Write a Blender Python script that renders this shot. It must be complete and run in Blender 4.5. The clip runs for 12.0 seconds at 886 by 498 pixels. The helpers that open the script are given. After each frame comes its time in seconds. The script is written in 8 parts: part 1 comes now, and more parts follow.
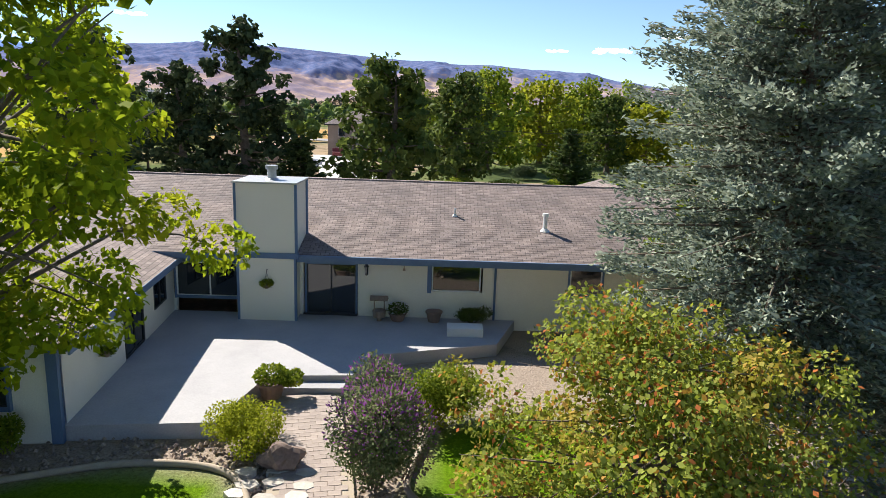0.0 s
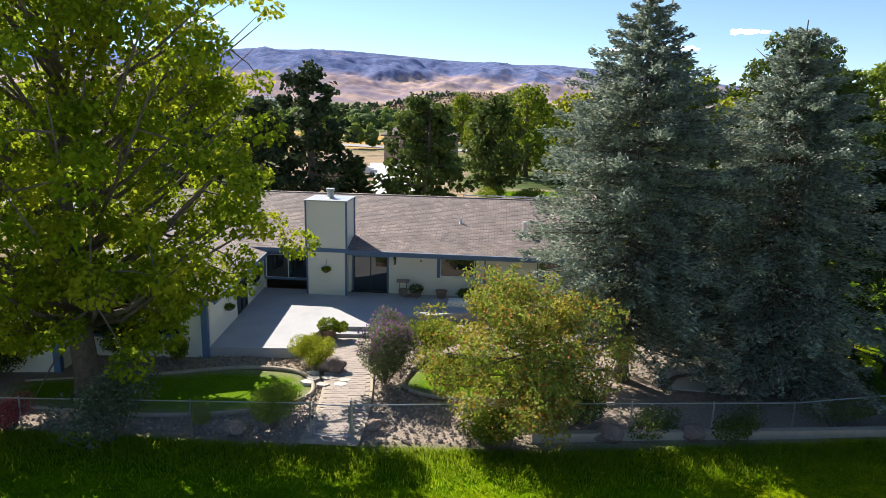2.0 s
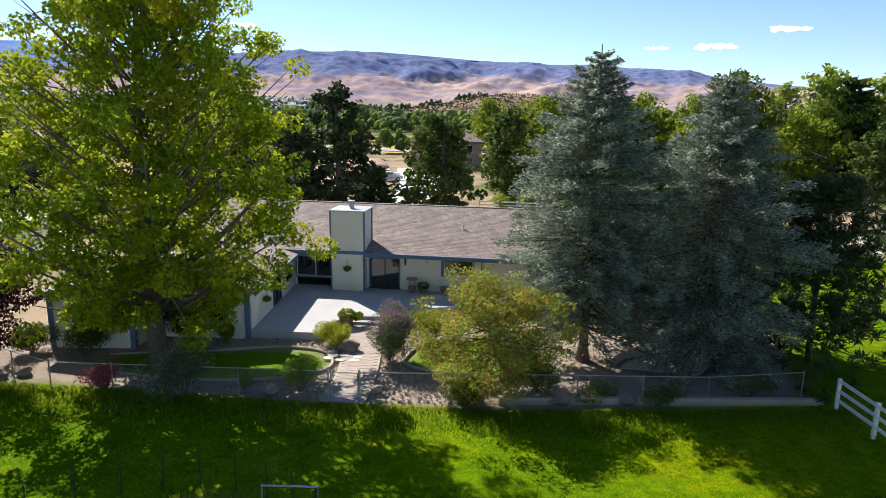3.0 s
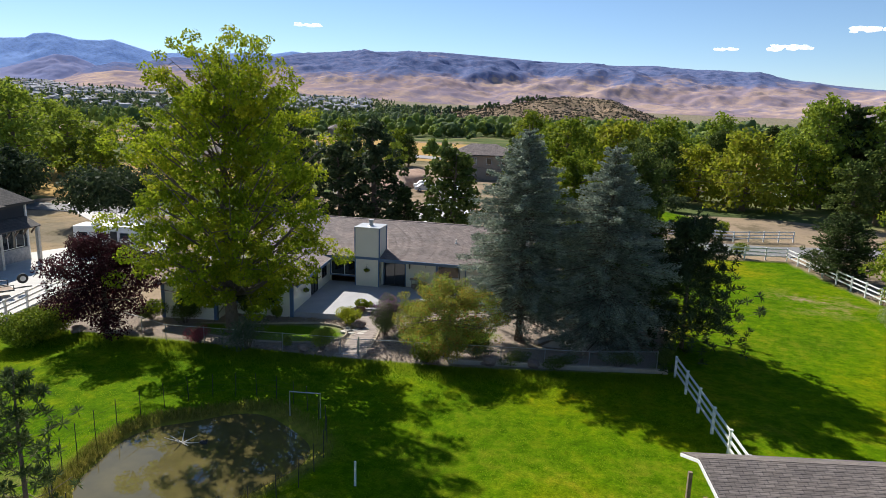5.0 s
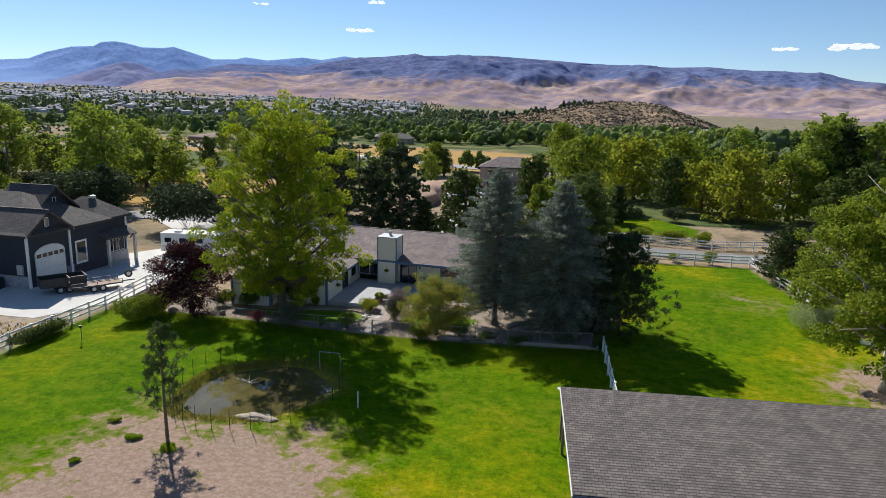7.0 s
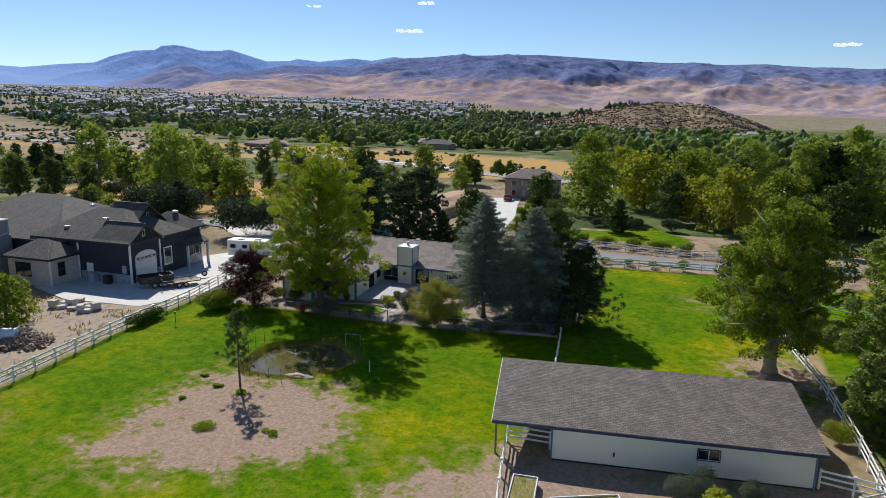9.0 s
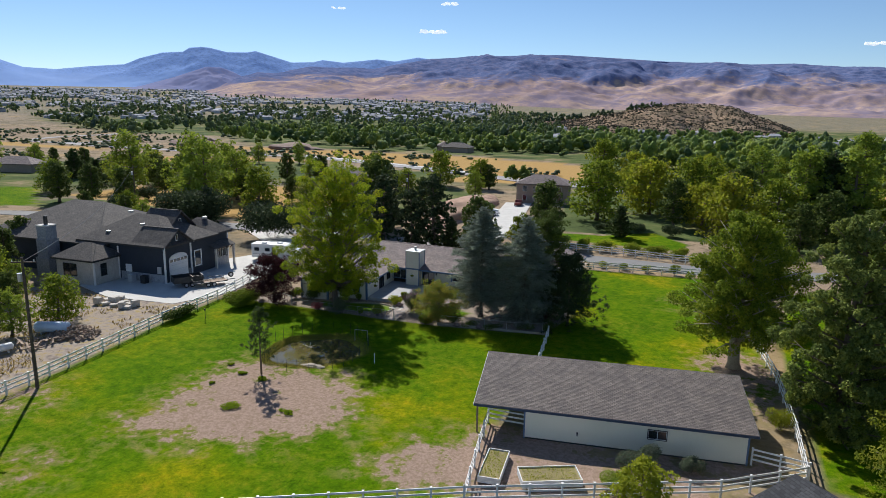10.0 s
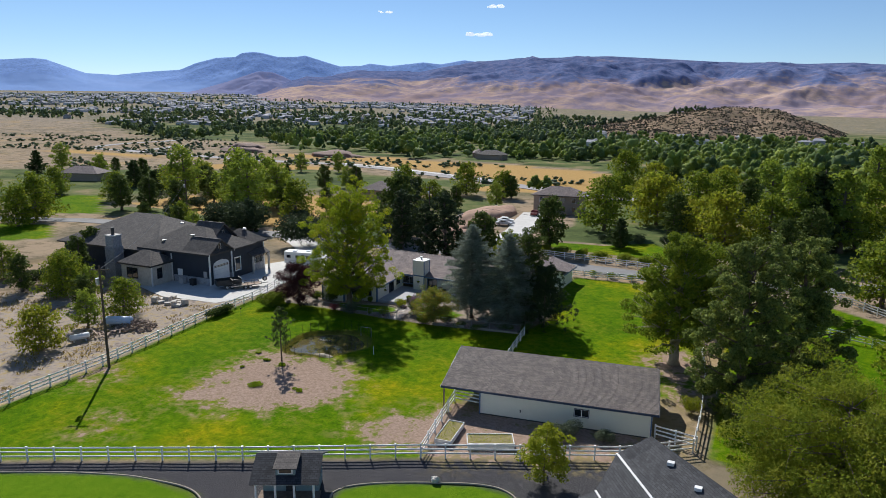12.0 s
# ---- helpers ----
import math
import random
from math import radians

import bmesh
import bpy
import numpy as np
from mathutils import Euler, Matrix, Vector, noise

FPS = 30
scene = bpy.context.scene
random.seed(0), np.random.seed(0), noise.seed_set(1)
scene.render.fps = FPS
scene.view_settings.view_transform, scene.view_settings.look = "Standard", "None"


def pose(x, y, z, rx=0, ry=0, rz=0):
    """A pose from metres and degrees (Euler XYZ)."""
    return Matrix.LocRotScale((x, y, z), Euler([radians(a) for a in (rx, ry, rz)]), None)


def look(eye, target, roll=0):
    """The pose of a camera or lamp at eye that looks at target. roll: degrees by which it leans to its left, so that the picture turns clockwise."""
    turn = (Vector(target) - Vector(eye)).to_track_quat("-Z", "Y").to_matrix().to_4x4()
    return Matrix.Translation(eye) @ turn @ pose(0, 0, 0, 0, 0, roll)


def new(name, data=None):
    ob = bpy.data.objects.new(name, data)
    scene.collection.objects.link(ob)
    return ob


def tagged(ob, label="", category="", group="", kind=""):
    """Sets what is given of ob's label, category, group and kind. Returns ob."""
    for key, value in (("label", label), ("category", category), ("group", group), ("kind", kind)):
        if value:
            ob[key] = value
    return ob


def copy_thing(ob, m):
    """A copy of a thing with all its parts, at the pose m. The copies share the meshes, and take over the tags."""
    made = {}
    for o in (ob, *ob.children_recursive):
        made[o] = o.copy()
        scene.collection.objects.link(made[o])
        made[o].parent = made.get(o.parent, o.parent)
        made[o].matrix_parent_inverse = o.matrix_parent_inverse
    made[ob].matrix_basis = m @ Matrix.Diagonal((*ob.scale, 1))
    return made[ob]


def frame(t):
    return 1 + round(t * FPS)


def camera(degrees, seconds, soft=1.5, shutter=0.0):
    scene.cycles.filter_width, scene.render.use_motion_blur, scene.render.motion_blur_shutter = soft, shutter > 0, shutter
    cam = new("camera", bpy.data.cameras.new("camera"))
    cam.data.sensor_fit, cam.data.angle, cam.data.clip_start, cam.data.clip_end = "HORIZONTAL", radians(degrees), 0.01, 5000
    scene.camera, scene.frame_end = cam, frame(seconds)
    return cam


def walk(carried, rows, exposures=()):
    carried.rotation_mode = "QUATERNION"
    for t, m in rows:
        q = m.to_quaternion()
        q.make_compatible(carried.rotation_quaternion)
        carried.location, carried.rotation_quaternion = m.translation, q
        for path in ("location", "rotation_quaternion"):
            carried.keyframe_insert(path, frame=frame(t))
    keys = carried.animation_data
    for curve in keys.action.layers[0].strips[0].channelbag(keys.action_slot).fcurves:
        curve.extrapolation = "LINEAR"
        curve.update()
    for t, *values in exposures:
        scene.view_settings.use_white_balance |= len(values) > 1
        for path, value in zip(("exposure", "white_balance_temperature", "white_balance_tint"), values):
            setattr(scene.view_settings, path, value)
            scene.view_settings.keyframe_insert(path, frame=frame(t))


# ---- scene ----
cam = camera(68.0, 12.0, 0.7)
PATH = [
    (0, (5.267, -23.795, 8.239), (5.279, -21.836, 7.833), 1.9),
    (0.5, (5.762, -26.038, 8.73), (5.731, -24.08, 8.324), 1.8),
    (1, (6.392, -28.528, 9.247), (6.315, -26.572, 8.84), 1.7),
    (1.5, (7.253, -31.299, 9.774), (7.126, -29.344, 9.368), 1.5),
    (2, (8.211, -34.194, 10.349), (8.041, -32.243, 9.94), 1.3),
    (2.5, (9.259, -37.083, 11.057), (9.042, -35.137, 10.647), 1.4),
    (3, (10.599, -40.015, 11.837), (10.331, -38.076, 11.427), 1.0),
    (4.8, (17.076, -51.751, 15.488), (16.653, -49.842, 15.069), 1.6),
    (5, (17.819, -52.878, 15.705), (17.38, -50.972, 15.29), 1.6),
    (5.5, (19.799, -55.821, 16.519), (19.322, -53.924, 16.104), 1.6),
    (6, (21.8, -59.106, 17.444), (21.288, -57.217, 17.03), 1.5),
    (6.5, (23.831, -62.514, 18.375), (23.285, -60.635, 17.961), 1.5),
    (7, (25.934, -65.998, 19.299), (25.352, -64.129, 18.888), 1.3),
    (8.8, (35.395, -79.257, 24.034), (34.689, -77.435, 23.609), 0.8),
    (9, (36.305, -80.533, 24.274), (35.587, -78.714, 23.857), 1.0),
    (9.5, (38.907, -83.673, 25.414), (38.158, -81.866, 24.996), 1.0),
    (10, (41.708, -86.738, 26.663), (40.926, -84.945, 26.245), 0.9),
    (10.5, (44.656, -89.689, 27.929), (43.842, -87.91, 27.512), 0.8),
    (11, (47.717, -92.167, 29.12), (46.87, -90.404, 28.704), 0.7),
    (11.5, (50.946, -94.53, 30.259), (50.068, -92.781, 29.843), 0.7),
    (12, (54.188, -96.723, 31.314), (53.282, -94.989, 30.899), 0.6),
]
walk(cam, [(t, look(eye, target, roll)) for t, eye, target, roll in PATH], [(0, 1.06, 6500, 10), (2.5, 1.06, 6500, 10), (4.5, 0.66, 6350, 10), (7, 0.37, 6200, 10), (12, 0.21, 6050, 10)])

# ---- light ----
SUN_DIR = Vector((-0.69, 0.72, 0.78)).normalized()   # towards the sun
world = bpy.data.worlds.new("world")
scene.world = world
world.use_nodes = True
wn, wl = world.node_tree.nodes, world.node_tree.links
sky = wn.new("ShaderNodeTexSky")
sky.sky_type, sky.sun_disc = "NISHITA", False
sky.sun_elevation = math.asin(SUN_DIR.z)
sky.sun_rotation = math.atan2(SUN_DIR.x, SUN_DIR.y)
sky.altitude, sky.air_density, sky.dust_density, sky.ozone_density = 2100, 1.05, 0.05, 3.6
wl.new(sky.outputs[0], wn["Background"].inputs[0])
wn["Background"].inputs[1].default_value = 0.080
sun = new("sun", bpy.data.lights.new("sun", "SUN"))
sun.data.energy, sun.data.angle, sun.data.color = 5.0, radians(0.5), (1.0, 0.94, 0.84)
sun.matrix_world = look((0, 0, 60), Vector((0, 0, 60)) - SUN_DIR)

# ---- materials ----
def nodes_of(name):
    m = bpy.data.materials.new(name)
    m.use_nodes = True
    nt = m.node_tree
    return m, nt, nt.nodes["Principled BSDF"]


def noise_tex(nt, scale, detail=6.0, rough=0.6, coords="Object"):
    tc = nt.nodes.new("ShaderNodeTexCoord")
    t = nt.nodes.new("ShaderNodeTexNoise")
    t.inputs["Scale"].default_value, t.inputs["Detail"].default_value, t.inputs["Roughness"].default_value = scale, detail, rough
    nt.links.new(tc.outputs[coords], t.inputs["Vector"])
    return t


def ramp(nt, src, stops):
    r = nt.nodes.new("ShaderNodeValToRGB")
    while len(r.color_ramp.elements) < len(stops):
        r.color_ramp.elements.new(0.5)
    for e, (p, c) in zip(r.color_ramp.elements, stops):
        e.position, e.color = p, (*c, 1)
    nt.links.new(src, r.inputs[0])
    return r.outputs[0]


def mixc(nt, fac, a, b, mode="MIX"):
    x = nt.nodes.new("ShaderNodeMix")
    x.data_type, x.blend_type = "RGBA", mode
    for v, s in ((fac, x.inputs[0]), (a, x.inputs[6]), (b, x.inputs[7])):
        if isinstance(v, (int, float)):
            s.default_value = v
        elif isinstance(v, tuple):
            s.default_value = (*v, 1)
        else:
            nt.links.new(v, s)
    return x.outputs[2]


def bump(nt, bsdf, height, strength, dist=0.02):
    b = nt.nodes.new("ShaderNodeBump")
    b.inputs["Strength"].default_value, b.inputs["Distance"].default_value = strength, dist
    nt.links.new(height, b.inputs["Height"])
    nt.links.new(b.outputs[0], bsdf.inputs["Normal"])


def surface(name, c1, c2, scale=3.0, rough=0.8, metal=0.0, grain=60.0, relief=0.3, vary=0.0, spec=0.4):
    """A plain surface that varies at two scales, with fine relief; vary: how far single pieces differ."""
    m, nt, b = nodes_of(name)
    big, fine = noise_tex(nt, scale), noise_tex(nt, grain, 3)
    col = ramp(nt, big.outputs[0], ((0.3, c1), (0.7, c2)))
    col = mixc(nt, 0.25, col, ramp(nt, fine.outputs[0], ((0.3, tuple(v * 0.6 for v in c1)), (0.7, tuple(min(1, v * 1.3) for v in c2)))))
    if vary:
        oi = nt.nodes.new("ShaderNodeObjectInfo")
        geo = nt.nodes.new("ShaderNodeNewGeometry")
        add = nt.nodes.new("ShaderNodeMath")
        add.operation = "ADD"
        nt.links.new(oi.outputs["Random"], add.inputs[0])
        nt.links.new(geo.outputs["Random Per Island"], add.inputs[1])
        fr = nt.nodes.new("ShaderNodeMath")
        fr.operation = "FRACT"
        nt.links.new(add.outputs[0], fr.inputs[0])
        k = ramp(nt, fr.outputs[0], ((0.0, (1 - vary,) * 3), (1.0, (1 + vary,) * 3)))
        col = mixc(nt, 1.0, col, k, "MULTIPLY")
    nt.links.new(col, b.inputs["Base Color"])
    b.inputs["Roughness"].default_value, b.inputs["Metallic"].default_value = rough, metal
    b.inputs["Specular IOR Level"].default_value = spec
    if relief:
        bump(nt, b, fine.outputs[0], relief, 0.01)
    return m


def foliage(name, c1, c2, c3=None, trans=0.45, rough=0.55, share=0.12, stand=0.0, fleck=None):
    """Leaves that differ one by one and let light through; c3: a rarer colour in patches."""
    m, nt, b = nodes_of(name)
    geo = nt.nodes.new("ShaderNodeNewGeometry")
    col = ramp(nt, geo.outputs["Random Per Island"], ((0.0, c1), (1.0, c2)))
    if fleck:      # single leaves of another colour
        col = mixc(nt, ramp(nt, geo.outputs["Random Per Island"], ((fleck[1], (0, 0, 0)), (fleck[1] + 0.02, (1, 1, 1)))), col, fleck[0])
    patch = noise_tex(nt, 0.55, 3)
    if c3:
        f = ramp(nt, patch.outputs[0], ((0.56 - share * 0.6, (0, 0, 0)), (0.66 - share * 0.3, (0.85, 0.85, 0.85))))
        col = mixc(nt, f, col, c3)
    else:
        col = mixc(nt, ramp(nt, patch.outputs[0], ((0.35, (0, 0, 0)), (0.7, (0.6, 0.6, 0.6)))), col, tuple(v * 0.7 for v in c1))
    if stand:      # whole trees differ in tone
        col = mixc(nt, 1.0, col, ramp(nt, noise_tex(nt, stand, 2).outputs[0], ((0.35, (0.62, 0.72, 0.78)), (0.5, (1.0, 1.0, 1.0)), (0.66, (1.4, 1.28, 0.9)))), "MULTIPLY")
    nt.links.new(col, b.inputs["Base Color"])
    b.inputs["Roughness"].default_value = rough + 0.15
    b.inputs["Specular IOR Level"].default_value = 0.07
    tr = nt.nodes.new("ShaderNodeBsdfTranslucent")
    nt.links.new(mixc(nt, 0.5, col, (0.36, 0.42, 0.025), "MIX") if trans > 0.35 else col, tr.inputs[0])
    mx = nt.nodes.new("ShaderNodeMixShader")
    mx.inputs[0].default_value = trans
    nt.links.new(b.outputs[0], mx.inputs[1])
    nt.links.new(tr.outputs[0], mx.inputs[2])
    nt.links.new(mx.outputs[0], nt.nodes["Material Output"].inputs[0])
    return m


def shingles(name, c1, c2, course=0.2):
    """Asphalt shingles: courses along x, tabs of uneven tone."""
    m, nt, b = nodes_of(name)
    tc = nt.nodes.new("ShaderNodeTexCoord")
    br = nt.nodes.new("ShaderNodeTexBrick")
    nt.links.new(tc.outputs["UV"], br.inputs["Vector"])
    br.inputs["Scale"].default_value = 1.0
    br.inputs["Brick Width"].default_value, br.inputs["Row Height"].default_value = 0.33, course
    br.inputs["Mortar Size"].default_value, br.inputs["Bias"].default_value = 0.012, 0.0
    br.inputs["Color1"].default_value, br.inputs["Color2"].default_value = (*c1, 1), (*c2, 1)
    br.inputs["Mortar"].default_value = (*(v * 0.35 for v in c1), 1)
    big, fine = noise_tex(nt, 0.8), noise_tex(nt, 90, 2)
    col = mixc(nt, 1.0, br.outputs[0], ramp(nt, big.outputs[0], ((0.3, (0.72, 0.72, 0.73)), (0.7, (1.2, 1.17, 1.12)))), "MULTIPLY")
    col = mixc(nt, 1.0, col, ramp(nt, fine.outputs[0], ((0.3, (0.75, 0.75, 0.75)), (0.7, (1.25, 1.25, 1.25)))), "MULTIPLY")
    nt.links.new(col, b.inputs["Base Color"])
    b.inputs["Roughness"].default_value = 0.9
    bump(nt, b, br.outputs[1], -0.6, 0.02)
    return m


def glass_pane(name, tint=(0.02, 0.025, 0.03)):
    m, nt, b = nodes_of(name)
    b.inputs["Base Color"].default_value = (*tint, 1)
    b.inputs["Roughness"].default_value = 0.03
    b.inputs["Specular IOR Level"].default_value = 0.9
    return m


STUCCO = surface("stucco", (0.80, 0.75, 0.62), (0.84, 0.79, 0.67), 0.6, 0.9, relief=0.4, grain=35)
BARNWALL = surface("barn_siding", (0.78, 0.76, 0.62), (0.83, 0.80, 0.67), 0.5, 0.85, relief=0.2)
BLUE = surface("blue_trim_paint", (0.09, 0.15, 0.26), (0.13, 0.20, 0.32), 2.0, 0.6, relief=0.1)
NAVY = surface("navy_siding", (0.022, 0.030, 0.042), (0.032, 0.040, 0.055), 1.0, 0.75, relief=0.15)
WHITE = surface("white_paint", (0.74, 0.73, 0.70), (0.84, 0.83, 0.80), 1.5, 0.6, relief=0.1, vary=0.06)
VINYL = surface("white_vinyl", (0.78, 0.77, 0.74), (0.84, 0.83, 0.80), 1.0, 0.45, relief=0.05, vary=0.05)
CONCRETE = surface("concrete", (0.50, 0.48, 0.44), (0.62, 0.60, 0.56), 0.5, 0.9, relief=0.3, grain=30)
PATIO = surface("patio_concrete", (0.33, 0.325, 0.34), (0.44, 0.43, 0.44), 0.7, 0.85, relief=0.2, grain=25)
PAVER = surface("paver", (0.30, 0.245, 0.215), (0.40, 0.335, 0.295), 2.0, 0.9, relief=0.4, vary=0.12)
KERB = surface("kerb", (0.34, 0.28, 0.21), (0.44, 0.37, 0.29), 2.0, 0.9, relief=0.3)
ASPHALT = surface("asphalt", (0.16, 0.155, 0.15), (0.24, 0.235, 0.23), 0.3, 0.9, relief=0.2)
COBBLE = surface("cobble", (0.20, 0.15, 0.12), (0.38, 0.31, 0.26), 2.5, 0.9, relief=0.5, grain=18, vary=0.4)
ROCK = surface("rock", (0.17, 0.115, 0.09), (0.30, 0.22, 0.18), 2.5, 0.9, relief=0.8, grain=14, vary=0.25)
STONE = surface("pale_stone", (0.42, 0.38, 0.33), (0.62, 0.58, 0.52), 3.0, 0.9, relief=0.6, grain=18, vary=0.2)
BARK = surface("bark", (0.10, 0.075, 0.055), (0.19, 0.15, 0.115), 5.0, 0.95, relief=0.9, grain=14)
PALEBARK = surface("pale_bark", (0.26, 0.22, 0.17), (0.40, 0.35, 0.28), 4.0, 0.95, relief=0.9, grain=12)
BLUESTONE = surface("blue_grey_stone", (0.16, 0.17, 0.19), (0.36, 0.36, 0.37), 3.2, 0.9, relief=0.9, grain=9, vary=0.25)
STEEL = surface("galvanised_steel", (0.42, 0.43, 0.44), (0.58, 0.59, 0.60), 8.0, 0.4, 0.8, relief=0.05)
DARKMETAL = surface("dark_metal", (0.03, 0.03, 0.032), (0.06, 0.06, 0.06), 6.0, 0.5, 0.3, relief=0.05)
WOOD = surface("weathered_wood", (0.19, 0.13, 0.09), (0.36, 0.27, 0.20), 4.0, 0.9, relief=0.5, grain=22, vary=0.3)
POLEWOOD = surface("pole_wood", (0.07, 0.05, 0.04), (0.13, 0.10, 0.08), 3.0, 0.95, relief=0.5, grain=20)
RUBBER = surface("rubber", (0.02, 0.02, 0.02), (0.035, 0.035, 0.035), 6.0, 0.8, relief=0.1)
TERRACOTTA = surface("clay_pot", (0.20, 0.13, 0.10), (0.30, 0.20, 0.15), 4.0, 0.85, relief=0.3)
TAN = surface("tan_stucco", (0.30, 0.23, 0.18), (0.38, 0.30, 0.24), 1.0, 0.9, relief=0.3)
TANKBLUE = surface("pale_blue_paint", (0.52, 0.62, 0.72), (0.62, 0.70, 0.78), 1.5, 0.5, relief=0.05)
REDPAINT = surface("dark_red_paint", (0.16, 0.02, 0.02), (0.22, 0.04, 0.035), 1.5, 0.4, relief=0.05)
SILVERCAR = surface("silver_paint", (0.45, 0.45, 0.46), (0.55, 0.55, 0.56), 1.0, 0.35, 0.3, relief=0.0)
TEAL = surface("grey_green_siding", (0.20, 0.27, 0.27), (0.25, 0.32, 0.32), 1.5, 0.8, relief=0.2)
DEEPBLUE = surface("deep_blue_paint", (0.03, 0.05, 0.095), (0.045, 0.07, 0.125), 2.0, 0.6, relief=0.1)
ROOF_HOUSE = shingles("house_shingles", (0.18, 0.14, 0.13), (0.29, 0.235, 0.22))
ROOF_BARN = shingles("barn_shingles", (0.125, 0.105, 0.095), (0.20, 0.17, 0.155))
ROOF_NAVY = shingles("neighbour_shingles", (0.085, 0.075, 0.07), (0.13, 0.115, 0.105))
ROOF_BLACK = shingles("black_shingles", (0.035, 0.037, 0.042), (0.065, 0.067, 0.075), 0.2)
NETWIRE = surface("net_wire", (0.16, 0.165, 0.17), (0.24, 0.245, 0.25), 8.0, 0.5, 0.6, relief=0.0)
GLASS = glass_pane("window_glass")

LEAF_BIG = foliage("yellow_green_leaves", (0.085, 0.155, 0.006), (0.33, 0.41, 0.015), (0.46, 0.43, 0.02), 0.52, share=0.06)
LEAF_CRAB = foliage("crabapple_leaves", (0.11, 0.155, 0.028), (0.41, 0.44, 0.09), (0.40, 0.27, 0.06), 0.36, share=0.06, fleck=((0.50, 0.15, 0.05), 0.86))
LEAF_PLUM = foliage("purple_leaves", (0.030, 0.010, 0.013), (0.115, 0.035, 0.04), None, 0.3)
LEAF_GREEN = foliage("green_leaves", (0.095, 0.148, 0.012), (0.29, 0.345, 0.03), (0.40, 0.40, 0.035), 0.34, share=0.02)
LEAF_DARK = foliage("dark_green_leaves", (0.065, 0.10, 0.022), (0.185, 0.228, 0.05), None, 0.28)
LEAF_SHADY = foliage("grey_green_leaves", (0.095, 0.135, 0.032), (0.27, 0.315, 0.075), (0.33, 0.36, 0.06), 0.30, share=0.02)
LEAF_YELLOW = foliage("golden_green_leaves", (0.15, 0.19, 0.015), (0.31, 0.31, 0.03), (0.34, 0.28, 0.03), 0.45)
LEAF_LIGHT = foliage("light_green_leaves", (0.16, 0.23, 0.03), (0.33, 0.41, 0.07), None, 0.36)
LEAF_SPRUCE = foliage("blue_grey_needles", (0.16, 0.205, 0.16), (0.47, 0.52, 0.41), None, 0.27, 0.55)
LEAF_PINE = foliage("pine_needles", (0.06, 0.095, 0.03), (0.14, 0.18, 0.06), None, 0.25, 0.6)
LEAF_DARKPINE = foliage("dark_pine_needles", (0.040, 0.062, 0.028), (0.10, 0.13, 0.055), None, 0.22, 0.6)
LEAF_SILVER = foliage("silver_leaves", (0.24, 0.29, 0.16), (0.44, 0.50, 0.32), None, 0.4)
LEAF_SAGE = foliage("sage_leaves", (0.09, 0.115, 0.065), (0.20, 0.235, 0.15), None, 0.3)
LEAF_BUSH = foliage("bright_bush_leaves", (0.25, 0.28, 0.02), (0.43, 0.43, 0.035), None, 0.4)
# LEAF_FAR: green with a little haze blue put into the colour
LEAF_FAR = foliage("far_leaves", (0.11, 0.18, 0.07), (0.26, 0.35, 0.12), (0.32, 0.36, 0.11), 0.46, stand=0.075)
LEAF_FARDARK = foliage("far_dark_leaves", (0.075, 0.125, 0.065), (0.18, 0.25, 0.115), None, 0.40, stand=0.06)
# the two HAZE leaves: distance haze painted in as paler, bluer green
LEAF_HAZE = foliage("hazed_far_leaves", (0.13, 0.18, 0.10), (0.25, 0.31, 0.17), None, 0.42, stand=0.05)
LEAF_HAZEDARK = foliage("hazed_dark_far_leaves", (0.07, 0.11, 0.085), (0.15, 0.20, 0.14), None, 0.36, stand=0.05)
LEAF_FARPALE = foliage("far_pale_leaves", (0.16, 0.22, 0.055), (0.33, 0.40, 0.11), None, 0.42, stand=0.05)
LEAF_RED = foliage("red_barberry_leaves", (0.30, 0.06, 0.075), (0.56, 0.17, 0.18), None, 0.35)
LEAF_MAUVE = foliage("mauve_bush_leaves", (0.10, 0.14, 0.055), (0.22, 0.25, 0.11), (0.26, 0.13, 0.20), 0.3, share=0.03)
LEAF_OLIVE = foliage("olive_green_leaves", (0.10, 0.15, 0.014), (0.23, 0.27, 0.03), (0.28, 0.27, 0.03), 0.38)
BLOSSOM = foliage("purple_blossom", (0.30, 0.08, 0.33), (0.45, 0.16, 0.48), None, 0.3)
GRASSB = foliage("grass_blades", (0.11, 0.21, 0.007), (0.24, 0.35, 0.015), None, 0.55)
REED = foliage("reed_blades", (0.16, 0.17, 0.03), (0.36, 0.30, 0.07), None, 0.3)

